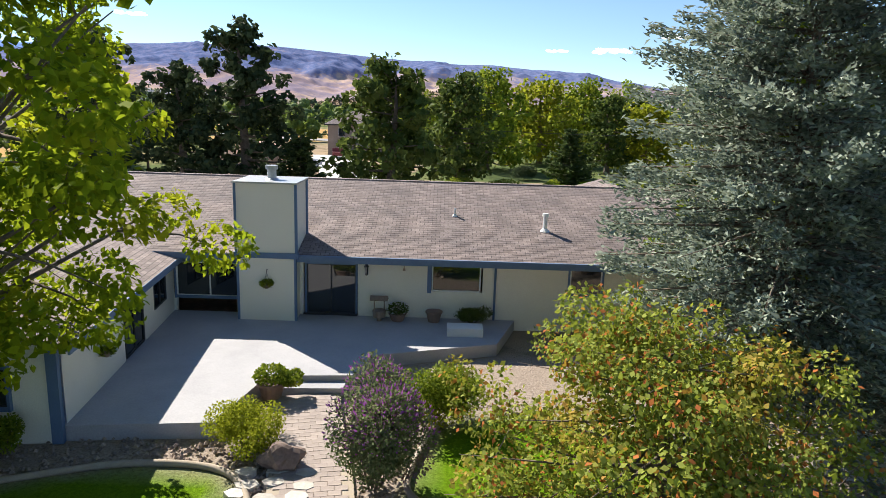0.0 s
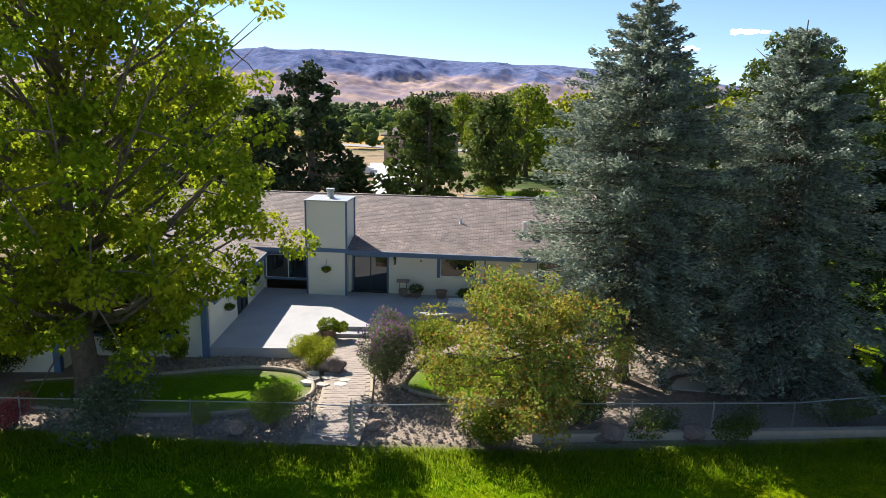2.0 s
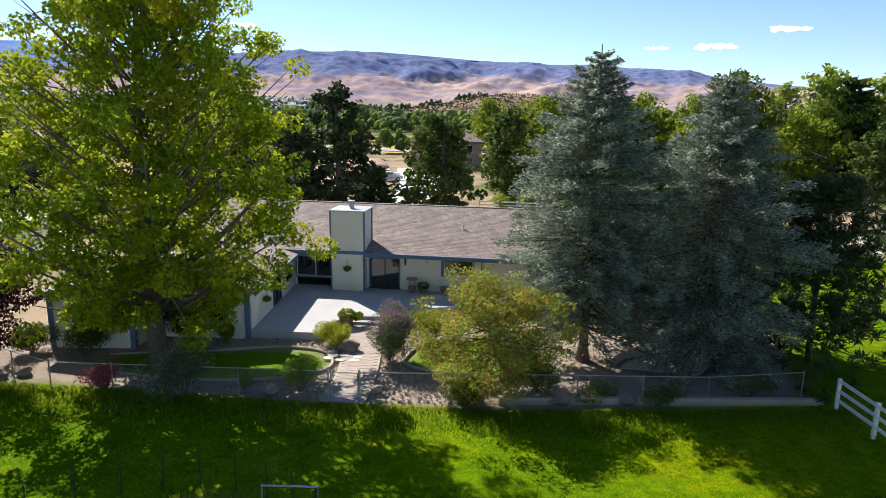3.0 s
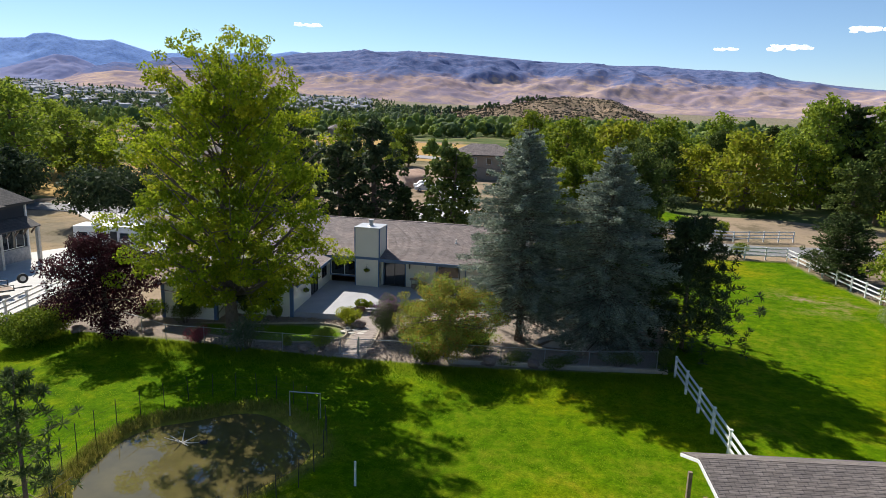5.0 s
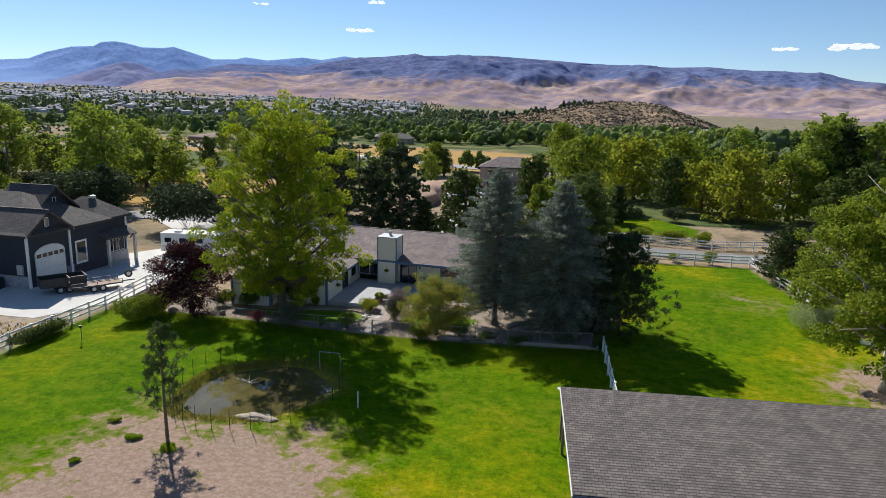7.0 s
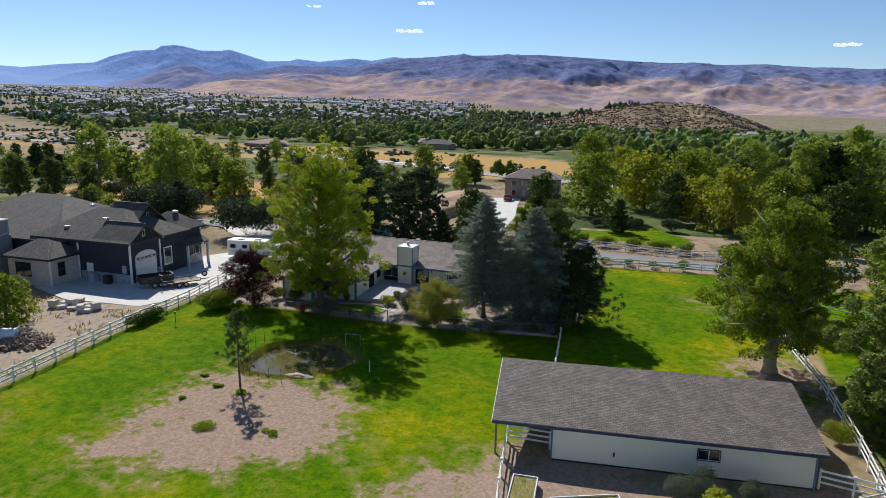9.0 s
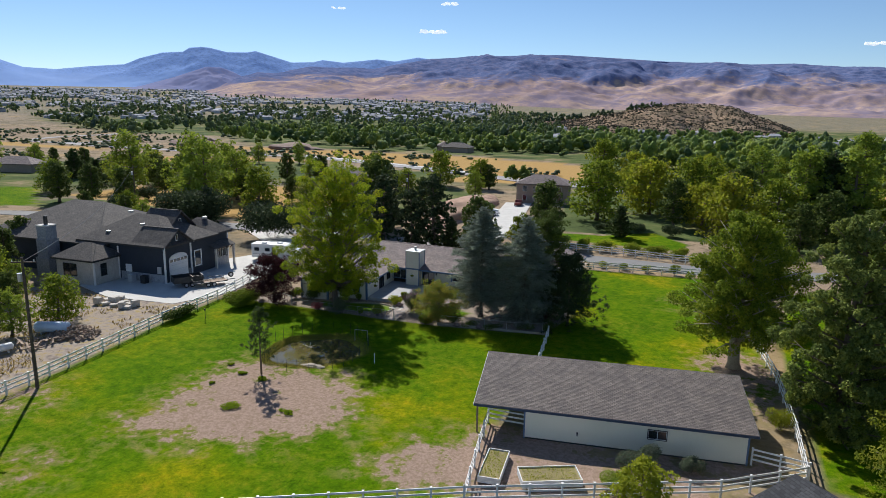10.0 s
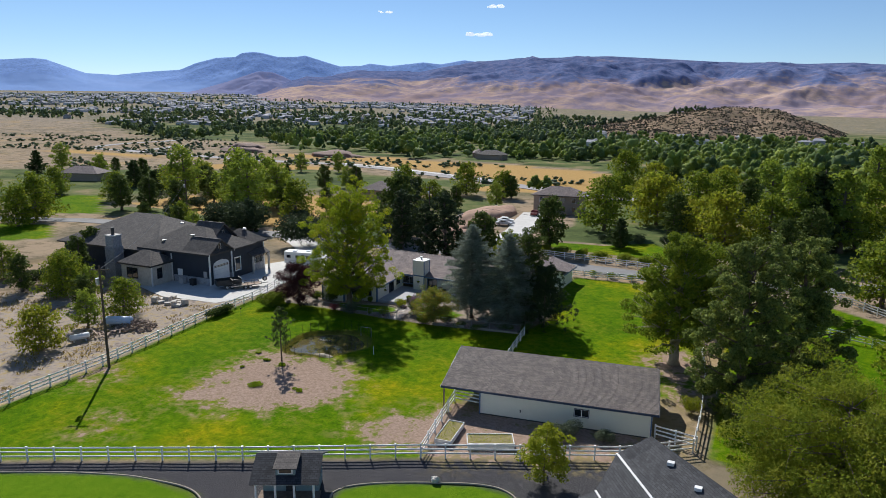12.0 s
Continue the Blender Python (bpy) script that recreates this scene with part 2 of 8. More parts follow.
# ---- builders ----
class Mesh:
    """Gathers boxes, tubes and faces for one mesh."""

    def __init__(self):
        self.v, self.f, self.uv = [], [], {}

    def add(self, verts, faces):
        n = len(self.v)
        self.v += [tuple(p) for p in verts]
        self.f += [tuple(i + n for i in f) for f in faces]

    def box(self, c, s, rz=0.0, m=None):
        x, y, z = (a / 2 for a in s)
        p = [Vector((i * x, j * y, k * z)) for k in (-1, 1) for j in (-1, 1) for i in (-1, 1)]
        t = (Matrix.Translation(c) @ Matrix.Rotation(rz, 4, "Z")) if m is None else m
        self.add([t @ q for q in p], [(0, 2, 3, 1), (4, 5, 7, 6), (0, 1, 5, 4), (2, 6, 7, 3), (0, 4, 6, 2), (1, 3, 7, 5)])
        return self

    def beam(self, a, b, w, h):
        a, b = Vector(a), Vector(b)
        d = b - a
        m = Matrix.Translation((a + b) / 2) @ d.to_track_quat("X", "Z").to_matrix().to_4x4()
        return self.box(None, (d.length, w, h), 0, m)

    def prism(self, poly, z0, z1):
        n = len(poly)
        self.add([(x, y, z0) for x, y in poly] + [(x, y, z1) for x, y in poly],
                 [tuple(range(n - 1, -1, -1)), tuple(range(n, 2 * n))] + [(i, (i + 1) % n, n + (i + 1) % n, n + i) for i in range(n)])
        return self

    def tube(self, pts, radii, n=8):
        rings = []
        for i, p in enumerate(pts):
            p = Vector(p)
            d = (Vector(pts[min(i + 1, len(pts) - 1)]) - Vector(pts[max(i - 1, 0)])).normalized()
            a = d.cross(Vector((0.31, 0.95, 0.02)) if abs(d.y) < 0.9 else Vector((1, 0, 0))).normalized()
            b = d.cross(a)
            rings.append([p + (a * math.cos(2 * math.pi * k / n) + b * math.sin(2 * math.pi * k / n)) * radii[i] for k in range(n)])
        faces = [(i * n + k, i * n + (k + 1) % n, (i + 1) * n + (k + 1) % n, (i + 1) * n + k) for i in range(len(pts) - 1) for k in range(n)]
        last = (len(pts) - 1) * n
        faces += [tuple(range(n - 1, -1, -1)), tuple(last + k for k in range(n))]
        self.add([q for r in rings for q in r], faces)
        return self

    def plate(self, a, b, c, d, thick):
        """A slab on the quad a b c d, thick downwards along its normal."""
        a, b, c, d = (Vector(p) for p in (a, b, c, d))
        n = (b - a).cross(d - a).normalized() * thick
        self.add([a, b, c, d, a - n, b - n, c - n, d - n], [(0, 1, 2, 3), (7, 6, 5, 4), (0, 4, 5, 1), (1, 5, 6, 2), (2, 6, 7, 3), (3, 7, 4, 0)])
        return self

    def lump(self, c, r, seed=0, rough=0.25, n=2):
        bm = bmesh.new()
        bmesh.ops.create_icosphere(bm, subdivisions=n, radius=1)
        s = Vector((seed * 7.3, seed * 3.1, seed))
        self.add([Vector(c) + Vector((v.co.x * r[0], v.co.y * r[1], v.co.z * r[2])) * (1 + rough * noise.noise(v.co * 1.4 + s)) for v in bm.verts],
                 [tuple(v.index for v in f.verts) for f in bm.faces])
        bm.free()
        return self

    def ob(self, name, mat, parent=None, label="", smooth=False):
        me = bpy.data.meshes.new(name)
        me.from_pydata(self.v, [], self.f)
        return finish(me, name, mat, parent, label, smooth)


def finish(me, name, mat, parent, label, smooth=False):
    me.materials.append(mat)
    if smooth:
        me.polygons.foreach_set("use_smooth", [True] * len(me.polygons))
    me.update()
    ob = new(name, me)
    if parent is not None:
        ob.parent = parent
    if label:
        ob["label"] = label
    return ob


def slope_uv(ob):
    """Lays shingle courses along the slope of each face, in metres."""
    me = ob.data
    uv = me.uv_layers.new(name="UVMap")
    for p in me.polygons:
        n = p.normal
        along = Vector((0, 0, 1)).cross(n)
        along = along.normalized() if along.length > 1e-4 else Vector((1, 0, 0))
        up = n.cross(along)
        for li in p.loop_indices:
            c = me.vertices[me.loops[li].vertex_index].co
            uv.data[li].uv = (c.dot(along), c.dot(up))
    return ob


def thing(name, at=(0, 0, 0), rz=0.0, label="", category="", group="", kind=""):
    e = new(name)
    e.matrix_basis = Matrix.Translation(at) @ Matrix.Rotation(radians(rz), 4, "Z")
    return tagged(e, label, category, group, kind)


# ---- plants ----
def rng_of(seed):
    return np.random.default_rng(seed)


def leaf_mesh(name, pos, axis, size, mat, parent, rng, wide=0.55, fold=0.25, label="", face=None):
    """Single leaves: a folded diamond each, at pos, pointing along axis."""
    n = len(pos)
    axis = axis / np.linalg.norm(axis, axis=1, keepdims=True)
    ref = rng.normal(size=(n, 3)) * (1 if face is None else 0.72)
    if face is not None:      # leaves lie like roof tiles, facing out and up
        ref = ref + face
    side = np.cross(axis, ref)
    side /= np.linalg.norm(side, axis=1, keepdims=True) + 1e-9
    up = np.cross(side, axis)
    s = (size * rng.uniform(0.7, 1.3, n))[:, None]
    v = np.stack([pos - axis * s * 0.5, pos + side * s * wide * 0.5 + up * s * fold * 0.3,
                  pos + axis * s * 0.5, pos - side * s * wide * 0.5 + up * s * fold * 0.3], 1).reshape(-1, 3)
    me = bpy.data.meshes.new(name)
    me.vertices.add(4 * n)
    me.vertices.foreach_set("co", v.ravel())
    me.loops.add(4 * n)
    me.loops.foreach_set("vertex_index", np.arange(4 * n))
    me.polygons.add(n)
    me.polygons.foreach_set("loop_start", np.arange(0, 4 * n, 4))
    me.polygons.foreach_set("loop_total", np.full(n, 4))
    me.update(calc_edges=True)
    return finish(me, name, mat, parent, label)


def cloud(rng, n, centre, radius):
    """Points in a soft ball that is denser towards its outside."""
    d = rng.normal(size=(n, 3))
    d /= np.linalg.norm(d, axis=1, keepdims=True)
    r = rng.uniform(0.25, 1.0, n) ** 0.45
    return np.array(centre) + d * r[:, None] * np.array(radius), d


def broadleaf(name, at, h, r, mat, seed, n_leaf, leaf, trunk=0.03, clear=0.16, bark=BARK, shape=0.5, limbs=26, clump=0.26, label="", category="tree", group="", lean=0.0, wide=0.68, low=0.8, sweep=0.0):
    """A broadleaved tree: trunk, forking limbs, and leaves in many clumps round the limbs' ends."""
    rng = rng_of(seed)
    t = thing(name, at, rng.uniform(0, 360), label, category, group)
    wood = Mesh()
    tr = h * trunk
    spine = [Vector((lean * h * f * f + 0.02 * h * math.sin(3 * f + seed), 0.015 * h * math.sin(4 * f + seed * 2), h * f)) for f in (0, 0.04, 0.15, 0.3, 0.5, 0.7, 0.9)]
    wood.tube(spine, [tr * 1.5, tr * 1.1, tr, tr * 0.85, tr * 0.6, tr * 0.35, tr * 0.08], 8)
    pos, out = [], []
    centres = []
    for i in range(limbs):
        f = clear + (0.93 - clear) * (i + 0.5) / limbs
        a = i * 2.399 + rng.uniform(-0.4, 0.4)
        g = (f - clear) / (1 - clear)
        reach = r * min(1.0, (g + 0.10) / 0.28) ** 0.6 * (1 - g ** (1.6 + 1.6 * shape)) ** 0.62 * rng.uniform(0.74, 1.08)
        base = Vector((lean * h * f * f, 0, h * f * 0.93))
        steep = sweep * reach * rng.uniform(0.6, 1.3)
        tip = base + Vector((math.cos(a) * reach, math.sin(a) * reach, h * (0.17 * g ** 0.8 - 0.045 + rng.uniform(-0.03, 0.04)) * (1 - 0.35 * g)))
        base.z, tip.z = max(h * clear * 0.7, base.z - 0.65 * steep), tip.z + 0.2 * steep
        mid = base.lerp(tip, 0.5) + Vector((0, 0, -0.02 * h * (1 - g)))
        lr = tr * 0.34 * (1 - 0.6 * g)
        wood.tube([base, mid, tip], [lr, lr * 0.6, lr * 0.12], 5)
        for k in range(5):
            u = 0.30 + 0.7 * (k + rng.uniform(0, 1)) / 5
            q = (base.lerp(mid, u * 2) if u < 0.5 else mid.lerp(tip, u * 2 - 1))
            e = q + Vector(rng.normal(size=3)) * r * 0.16 * (1 - 0.6 * g)
            if k % 2:
                wood.tube([q, q.lerp(e, 0.6) + Vector((0, 0, 0.02 * r)), e], [lr * 0.35, lr * 0.2, lr * 0.06], 4)
            centres.append((e, clump * r * rng.uniform(0.55, 1.15) * (1 - 0.25 * g), min(1.0, low + 2.2 * g)))
    centres.append((Vector((lean * h, 0, h * 0.95)), clump * r * 0.7, 1.0))
    w = np.array([c[1] ** 2 * c[2] for c in centres])
    counts = rng.multinomial(n_leaf, w / w.sum())
    for (c, cr, _), k in zip(centres, counts):
        if k:
            p, d = cloud(rng, k, c, (cr, cr, cr * 0.75))
            pos.append(p), out.append(d)
    pos, out = np.vstack(pos), np.vstack(out)
    keep = pos[:, 2] > h * clear * 0.55
    pos, out = pos[keep], out[keep]
    axis = out * 0.6 + rng.normal(size=out.shape) * 0.6 + np.array((0, 0, -0.35))
    leaf_mesh("crown", pos, axis, leaf, mat, t, rng, wide=wide, face=out * 0.8 + np.array((0, 0, 0.7)))
    wood.ob("trunk", bark, t, smooth=True)
    return t


def spruce(name, at, h, r, mat, seed, whorls=30, per=8, dens=1.0, droop=0.18, needle=0.2, label="", group="", clear=0.05, ragged=0.34, category="tree", bark=BARK):
    """A conifer: whorls of drooping boughs, each with side twigs full of short needle sprays."""
    rng = rng_of(seed)
    t = thing(name, at, rng.uniform(0, 360), label, category, group)
    wood = Mesh()
    tr = h * 0.016
    wood.tube([(0, 0, 0), (0, 0, 0.05 * h), (0.01 * h, 0, 0.5 * h), (0, 0, h)], [tr * 1.5, tr, tr * 0.6, 0.02], 8)
    pos, ax = [], []
    for i in range(whorls):
        f = clear + (0.985 - clear) * (i / whorls) ** 0.9
        env = (1 - f) ** 0.66 * min(1.0, 0.66 + (f - clear) * 2.2) * (1 + 0.14 * math.sin(9 * f + seed))
        for k in range(per):
            a = k * 2 * math.pi / per + i * 1.9 + rng.uniform(-0.35, 0.35)
            L = max(0.25, r * env * rng.uniform(1 - ragged, 1 + ragged))
            d = np.array((math.cos(a), math.sin(a), 0.0))
            s = np.array((-math.sin(a), math.cos(a), 0.0))
            z0 = h * f + rng.uniform(-0.3, 0.3) * h / whorls
            rise = 0.25 - droop * 2.2 * (1 - f) + rng.uniform(-0.08, 0.08)

            def along(u):
                return np.array((0, 0, z0)) + d * L * u + np.array((0, 0, 1)) * L * (rise * u - droop * u * u * (0.6 + (1 - f)) + 0.10 * u ** 4)
            wood.tube([along(0), along(0.5), along(1)], [tr * 0.28 * (1 - f) + 0.012, tr * 0.15 * (1 - f) + 0.008, 0.006], 4)
            n = int(max(10, L * 34 * dens))
            u = rng.uniform(0.12, 1.02, n) ** 0.8
            w = rng.uniform(-1, 1, n)
            p = np.array([along(q) for q in u]) + s * (w * (1.03 - u) * L * 0.38)[:, None] + rng.normal(size=(n, 3)) * 0.05 * L ** 0.5
            p[:, 2] -= np.abs(w) * 0.05 * L
            pos.append(p)
            ax.append(d * 0.8 + s * (w * 0.9)[:, None] + np.array((0, 0, 0.12)) + rng.normal(size=(n, 3)) * 0.35)
    leaf_mesh("crown", np.vstack(pos), np.vstack(ax), needle * 1.5, mat, t, rng, wide=0.34, fold=0.5)
    wood.ob("trunk", bark, t, smooth=True)
    return t


def pine(name, at, h, r, mat, seed, limbs=34, tufts=7, blades=26, blade=0.24, clear=0.2, label="", group="", bark=BARK, thick=0.014):
    """A pine: bare-ended limbs with round tufts of long needles."""
    rng = rng_of(seed)
    t = thing(name, at, rng.uniform(0, 360), label, "tree", group)
    wood = Mesh()
    tr = h * thick
    wood.tube([(0, 0, 0), (0.01 * h, 0, 0.3 * h), (-0.01 * h, 0.01 * h, 0.7 * h), (0, 0, h)], [tr * 1.3, tr, tr * 0.6, 0.02], 7)
    pos, ax = [], []
    for i in range(limbs):
        f = clear + (0.97 - clear) * (i + 0.5) / limbs
        a = i * 2.399 + rng.uniform(-0.3, 0.3)
        L = r * (1 - 0.75 * ((f - clear) / (1 - clear)) ** 1.3) * rng.uniform(0.55, 1.15)
        base = np.array((0, 0, h * f))
        tip = base + np.array((math.cos(a) * L, math.sin(a) * L, L * rng.uniform(-0.05, 0.4)))
        wood.tube([base, (base + tip) / 2 - np.array((0, 0, 0.06 * L)), tip], [tr * 0.3 * (1.1 - f), tr * 0.2 * (1.1 - f), 0.012], 4)
        for k in range(tufts):
            q = base + (tip - base) * rng.uniform(0.4, 1.0) + rng.normal(size=3) * 0.16 * L
            d = rng.normal(size=(blades, 3))
            d[:, 2] += 0.5
            d /= np.linalg.norm(d, axis=1, keepdims=True)
            pos.append(q + d * blade * 0.5 * 1.3)
            ax.append(d)
    leaf_mesh("crown", np.vstack(pos), np.vstack(ax), blade * 1.3, mat, t, rng, wide=0.16, fold=0.3)
    wood.ob("trunk", bark, t, smooth=True)
    return t


def bush(name, at, size, mat, seed, n, leaf, label="", group="", category="shrub", lumps=9, extra=None, wide=0.55):
    """A shrub: leaves in several overlapping lumps on short stems."""
    rng = rng_of(seed)
    t = thing(name, at, rng.uniform(0, 90), label, category, group)
    sx, sy, sz = size
    pos, out = [], []
    stems = Mesh()
    for k in range(lumps):
        c = np.array((rng.uniform(-0.5, 0.5) * sx * 0.62, rng.uniform(-0.5, 0.5) * sy * 0.62, sz * rng.uniform(0.35, 0.66)))
        p, d = cloud(rng, n // lumps, c, (sx * 0.27, sy * 0.27, sz * 0.34))
        pos.append(p), out.append(d)
        stems.tube([(c[0] * 0.2, c[1] * 0.2, -0.03), tuple(c)], [0.03, 0.012], 4)
    pos, out = np.vstack(pos), np.vstack(out)
    keep = pos[:, 2] > 0.02
    leaf_mesh("foliage", pos[keep], (out * 0.5 + rng.normal(size=out.shape) * 0.6)[keep], leaf, mat, t, rng, wide=wide, face=out[keep] * 0.8 + np.array((0, 0, 0.6)))
    stems.ob("woody_base", BARK, t)
    if extra is not None:
        tip = keep & (rng.uniform(size=len(pos)) < 0.22) & (out[:, 2] > -0.1)
        leaf_mesh("blossom", pos[tip] + out[tip] * 0.06, out[tip] + np.array((0, 0, 0.4)), leaf * 1.2, extra, t, rng, wide=0.4)
    return t

# ---- ground ----
EYE_C = Vector((50.0, -90.0))          # far distances are laid out round this point
POND_C, POND_R = (1.1, -28.6), (4.0, 4.6)
LEFT_FENCE = [(-16.2, -70.0), (-17.7, -57.6), (-18.2, -48.5), (-19.8, -39.0), (-21.5, -29.0), (-22.7, -18.0), (-25.2, -8.0)]
NEAR_FENCE = [(-16.2, -73.2), (-5.8, -67.4), (13.1, -56.9), (27.0, -48.7), (43.2, -40.3), (49.0, -35.6)]
PASTURE = [(-16.2, -73.0), (-17.7, -57.6), (-18.2, -48.5), (-21.5, -29.0), (-22.7, -18.0), (-19.5, -16.5), (-9.6, -15.9), (2.4, -15.6), (10.0, -14.9), (18.3, -13.2), (23.2, -12.0), (26.5, -26.0), (24.7, -38.0), (27.0, -48.7)]
MEADOW = [(22.0, -13.0), (24.2, -3.0), (20.0, 12.0), (20.0, 23.6), (39.3, 26.2), (42.0, 14.0), (45.0, 1.0), (47.0, -10.0), (48.2, -20.0), (46.0, -24.0), (22.0, -29.5)]
RIGHT_LAWN = [(50.5, -36.0), (49.6, -20.0), (48.6, 0.0), (52.0, 22.0), (62.0, 26.0), (74.0, 16.0), (96.0, 8.0), (96.0, -40.0), (74.0, -44.0)]
LAWN_L = [(0.3, -10.0), (1.3, -11.2), (1.2, -12.4), (-0.6, -13.6), (-4.0, -14.3), (-8.5, -14.2), (-9.5, -12.4), (-5.0, -11.0), (-2.0, -9.9)]
LAWN_R = [(4.9, -9.2), (4.8, -10.7), (6.0, -11.4), (8.4, -11.4), (11.0, -10.6), (11.6, -8.2), (8.0, -6.5), (5.6, -7.2)]
NEAR_LAWN_L = [(-30.0, -84.0), (-4.2, -68.7), (4.6, -64.3), (9.0, -63.0), (13.0, -62.6), (16.4, -64.0), (14.0, -72.0), (-20.0, -90.0)]
NEAR_LAWN_R = [(24.3, -58.6), (23.6, -56.6), (25.4, -54.6), (29.5, -52.2), (33.6, -50.3), (36.2, -50.2), (38.2, -52.0), (42.0, -58.0), (30.0, -66.0)]
OTHER_LAWN = [(-141.0, 19.0), (-178.0, 46.0), (-163.0, 55.0), (-126.0, 28.0)]
OTHER_LAWN_NEAR = [(-160.0, -14.0), (-136.0, 1.5), (-120.0, 9.0), (-102.0, -2.5), (-109.0, -11.0), (-130.0, -28.0)]
STREET_LAWN = [(4.0, 49.0), (34.0, 47.0), (35.0, 55.0), (27.0, 66.0), (17.0, 57.0), (6.0, 55.5)]
DIRT = [[(-4.6, -50.6), (2.0, -50.6), (7.0, -48.2), (12.4, -44.6), (12.9, -41.0), (11.0, -36.2), (8.2, -33.6), (0.6, -35.4), (-5.4, -33.2), (-4.4, -38.6), (-3.4, -44.4)],
        [(17.7, -46.3), (19.1, -44.7), (23.8, -40.0), (26.0, -38.0), (26.4, -46.4), (20.0, -49.0)],
        [(35.0, 9.0), (38.7, 10.6), (39.8, 8.4), (36.6, 6.2)], [(40.4, -12.2), (43.5, -7.6), (46.5, -9.3), (48.6, -24.0), (46.0, -26.0)],
        [(-17.2, -53.0), (-17.6, -47.6), (-15.0, -47.4), (-14.4, -50.2), (-13.6, -54.0)], [(-7.0, -59.0), (-5.6, -56.4), (-1.6, -58.6), (-2.6, -61.0)],
        [(27.0, -47.6), (24.0, -37.5), (29.0, -37.6), (45.6, -34.4), (48.6, -33.0), (48.8, -36.0), (43.2, -40.2)]]
YARD = [(-9.6, -15.9), (2.4, -15.6), (10.0, -14.9), (18.3, -13.2), (23.2, -12.0), (23.6, -2.0), (-12.0, -2.0), (-16.0, -10.0), (-19.5, -16.5)]
PLOT = [(-16.2, -73.0), (-17.7, -57.6), (-21.5, -29.0), (-25.2, -8.0), (-40.0, -24.0), (-62.0, -26.0), (-62.0, -70.0)]
OPEN_LAND = [(-430, 40), (-294, 92), (-260, 114), (-207, 149), (-164, 178), (-81, 168), (-30, 160), (-14, 225), (-35, 255), (-94, 273), (-179, 282), (-262, 276), (-330, 340), (-375, 380), (-498, 370), (-885, 541), (-1073, 525), (-1300, 470), (-800, 180)]
# ground below street and yard trees, darkened in colour to stand for their shade
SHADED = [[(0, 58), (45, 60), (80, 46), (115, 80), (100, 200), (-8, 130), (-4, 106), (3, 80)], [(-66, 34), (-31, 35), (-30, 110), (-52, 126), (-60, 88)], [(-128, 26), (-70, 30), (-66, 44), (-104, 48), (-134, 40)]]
GOLD = [[(-140.0, 46.0), (-100.0, 42.0), (-64.0, 36.0), (-56.0, 84.0), (-92.0, 98.0), (-134.0, 76.0)], [(-60.0, 140.0), (-20.0, 150.0), (-5.0, 200.0), (-50.0, 215.0)],
        [(-215.0, 150.0), (-164.0, 180.0), (-135.0, 196.0), (-185.0, 196.0), (-240.0, 170.0)], [(60.0, 160.0), (110.0, 150.0), (120.0, 190.0), (70.0, 200.0)], [(-265.0, 262.0), (-180.0, 272.0), (-94.0, 264.0), (-38.0, 248.0), (-16.0, 226.0), (-24.0, 176.0), (-66.0, 186.0), (-120.0, 206.0), (-180.0, 232.0), (-240.0, 238.0)], [(-420.0, 190.0), (-300.0, 180.0), (-300.0, 196.0), (-420.0, 210.0)]]


def inside(poly, x, y):
    """How far points lie inside a polygon, softened: 1 inside, 0 outside, ramp about 0.5 m wide."""
    w = np.zeros(x.shape, bool)
    dist = np.full(x.shape, 1e9)
    n = len(poly)
    for i in range(n):
        (ax, ay), (bx, by) = poly[i], poly[(i + 1) % n]
        if ay != by:
            w ^= ((ay > y) != (by > y)) & (x < (bx - ax) * (y - ay) / (by - ay) + ax)
        t = np.clip(((x - ax) * (bx - ax) + (y - ay) * (by - ay)) / ((bx - ax) ** 2 + (by - ay) ** 2), 0, 1)
        dist = np.minimum(dist, np.hypot(x - ax - t * (bx - ax), y - ay - t * (by - ay)))
    return np.clip(0.5 + np.where(w, dist, -dist) / 0.5, 0, 1)


def far_rise(x, y):
    dx, dy = x - EYE_C.x, y - EYE_C.y
    r, az = np.hypot(dx, dy), np.degrees(np.arctan2(dx, dy))
    slope = np.interp(az, [-180, -70, -45, -25, -12, 10, 40, 180], [0, 0.030, 0.036, 0.032, 0.022, 0.012, 0.0, 0])
    return np.clip(r - 800, 0, None) * slope


def pond_depth(x, y):
    a = np.arctan2(y - POND_C[1], x - POND_C[0])
    k = np.hypot((x - POND_C[0]) / POND_R[0], (y - POND_C[1]) / POND_R[1]) / (1 + 0.10 * np.sin(2 * a + 0.6) + 0.05 * np.sin(5 * a))
    return k


def spread(lo, hi, step, far, grow):
    mid = list(np.arange(lo, hi + step, step))
    up, down, s = [], [], step
    while not up or mid[-1] + sum(up) < far:
        s *= grow
        up.append(s)
    hi_side = list(mid[-1] + np.cumsum(up))
    lo_side = list(mid[0] - np.cumsum(up))[::-1]
    return np.array(lo_side + mid + hi_side)


gx, gy = spread(-64, 62, 0.6, 4900, 1.06), spread(-76, 62, 0.6, 4900, 1.06)
X, Y = np.meshgrid(gx, gy)
K = pond_depth(X, Y)
roll_ = 0.05 * np.sin(X * 0.21 + 1) * np.sin(Y * 0.17) + 0.03 * np.sin(X * 0.63) * np.sin(Y * 0.55 + 2)
Z = far_rise(X, Y) + roll_ * (np.hypot(X, Y) < 90) - 0.06
Z += np.where(K < 1.35, -0.5 * np.clip((1.25 - K) / 0.35, 0, 1) ** 1.2, 0)
nx, ny = len(gx), len(gy)
me = bpy.data.meshes.new("ground")
idx = np.arange(nx * ny).reshape(ny, nx)
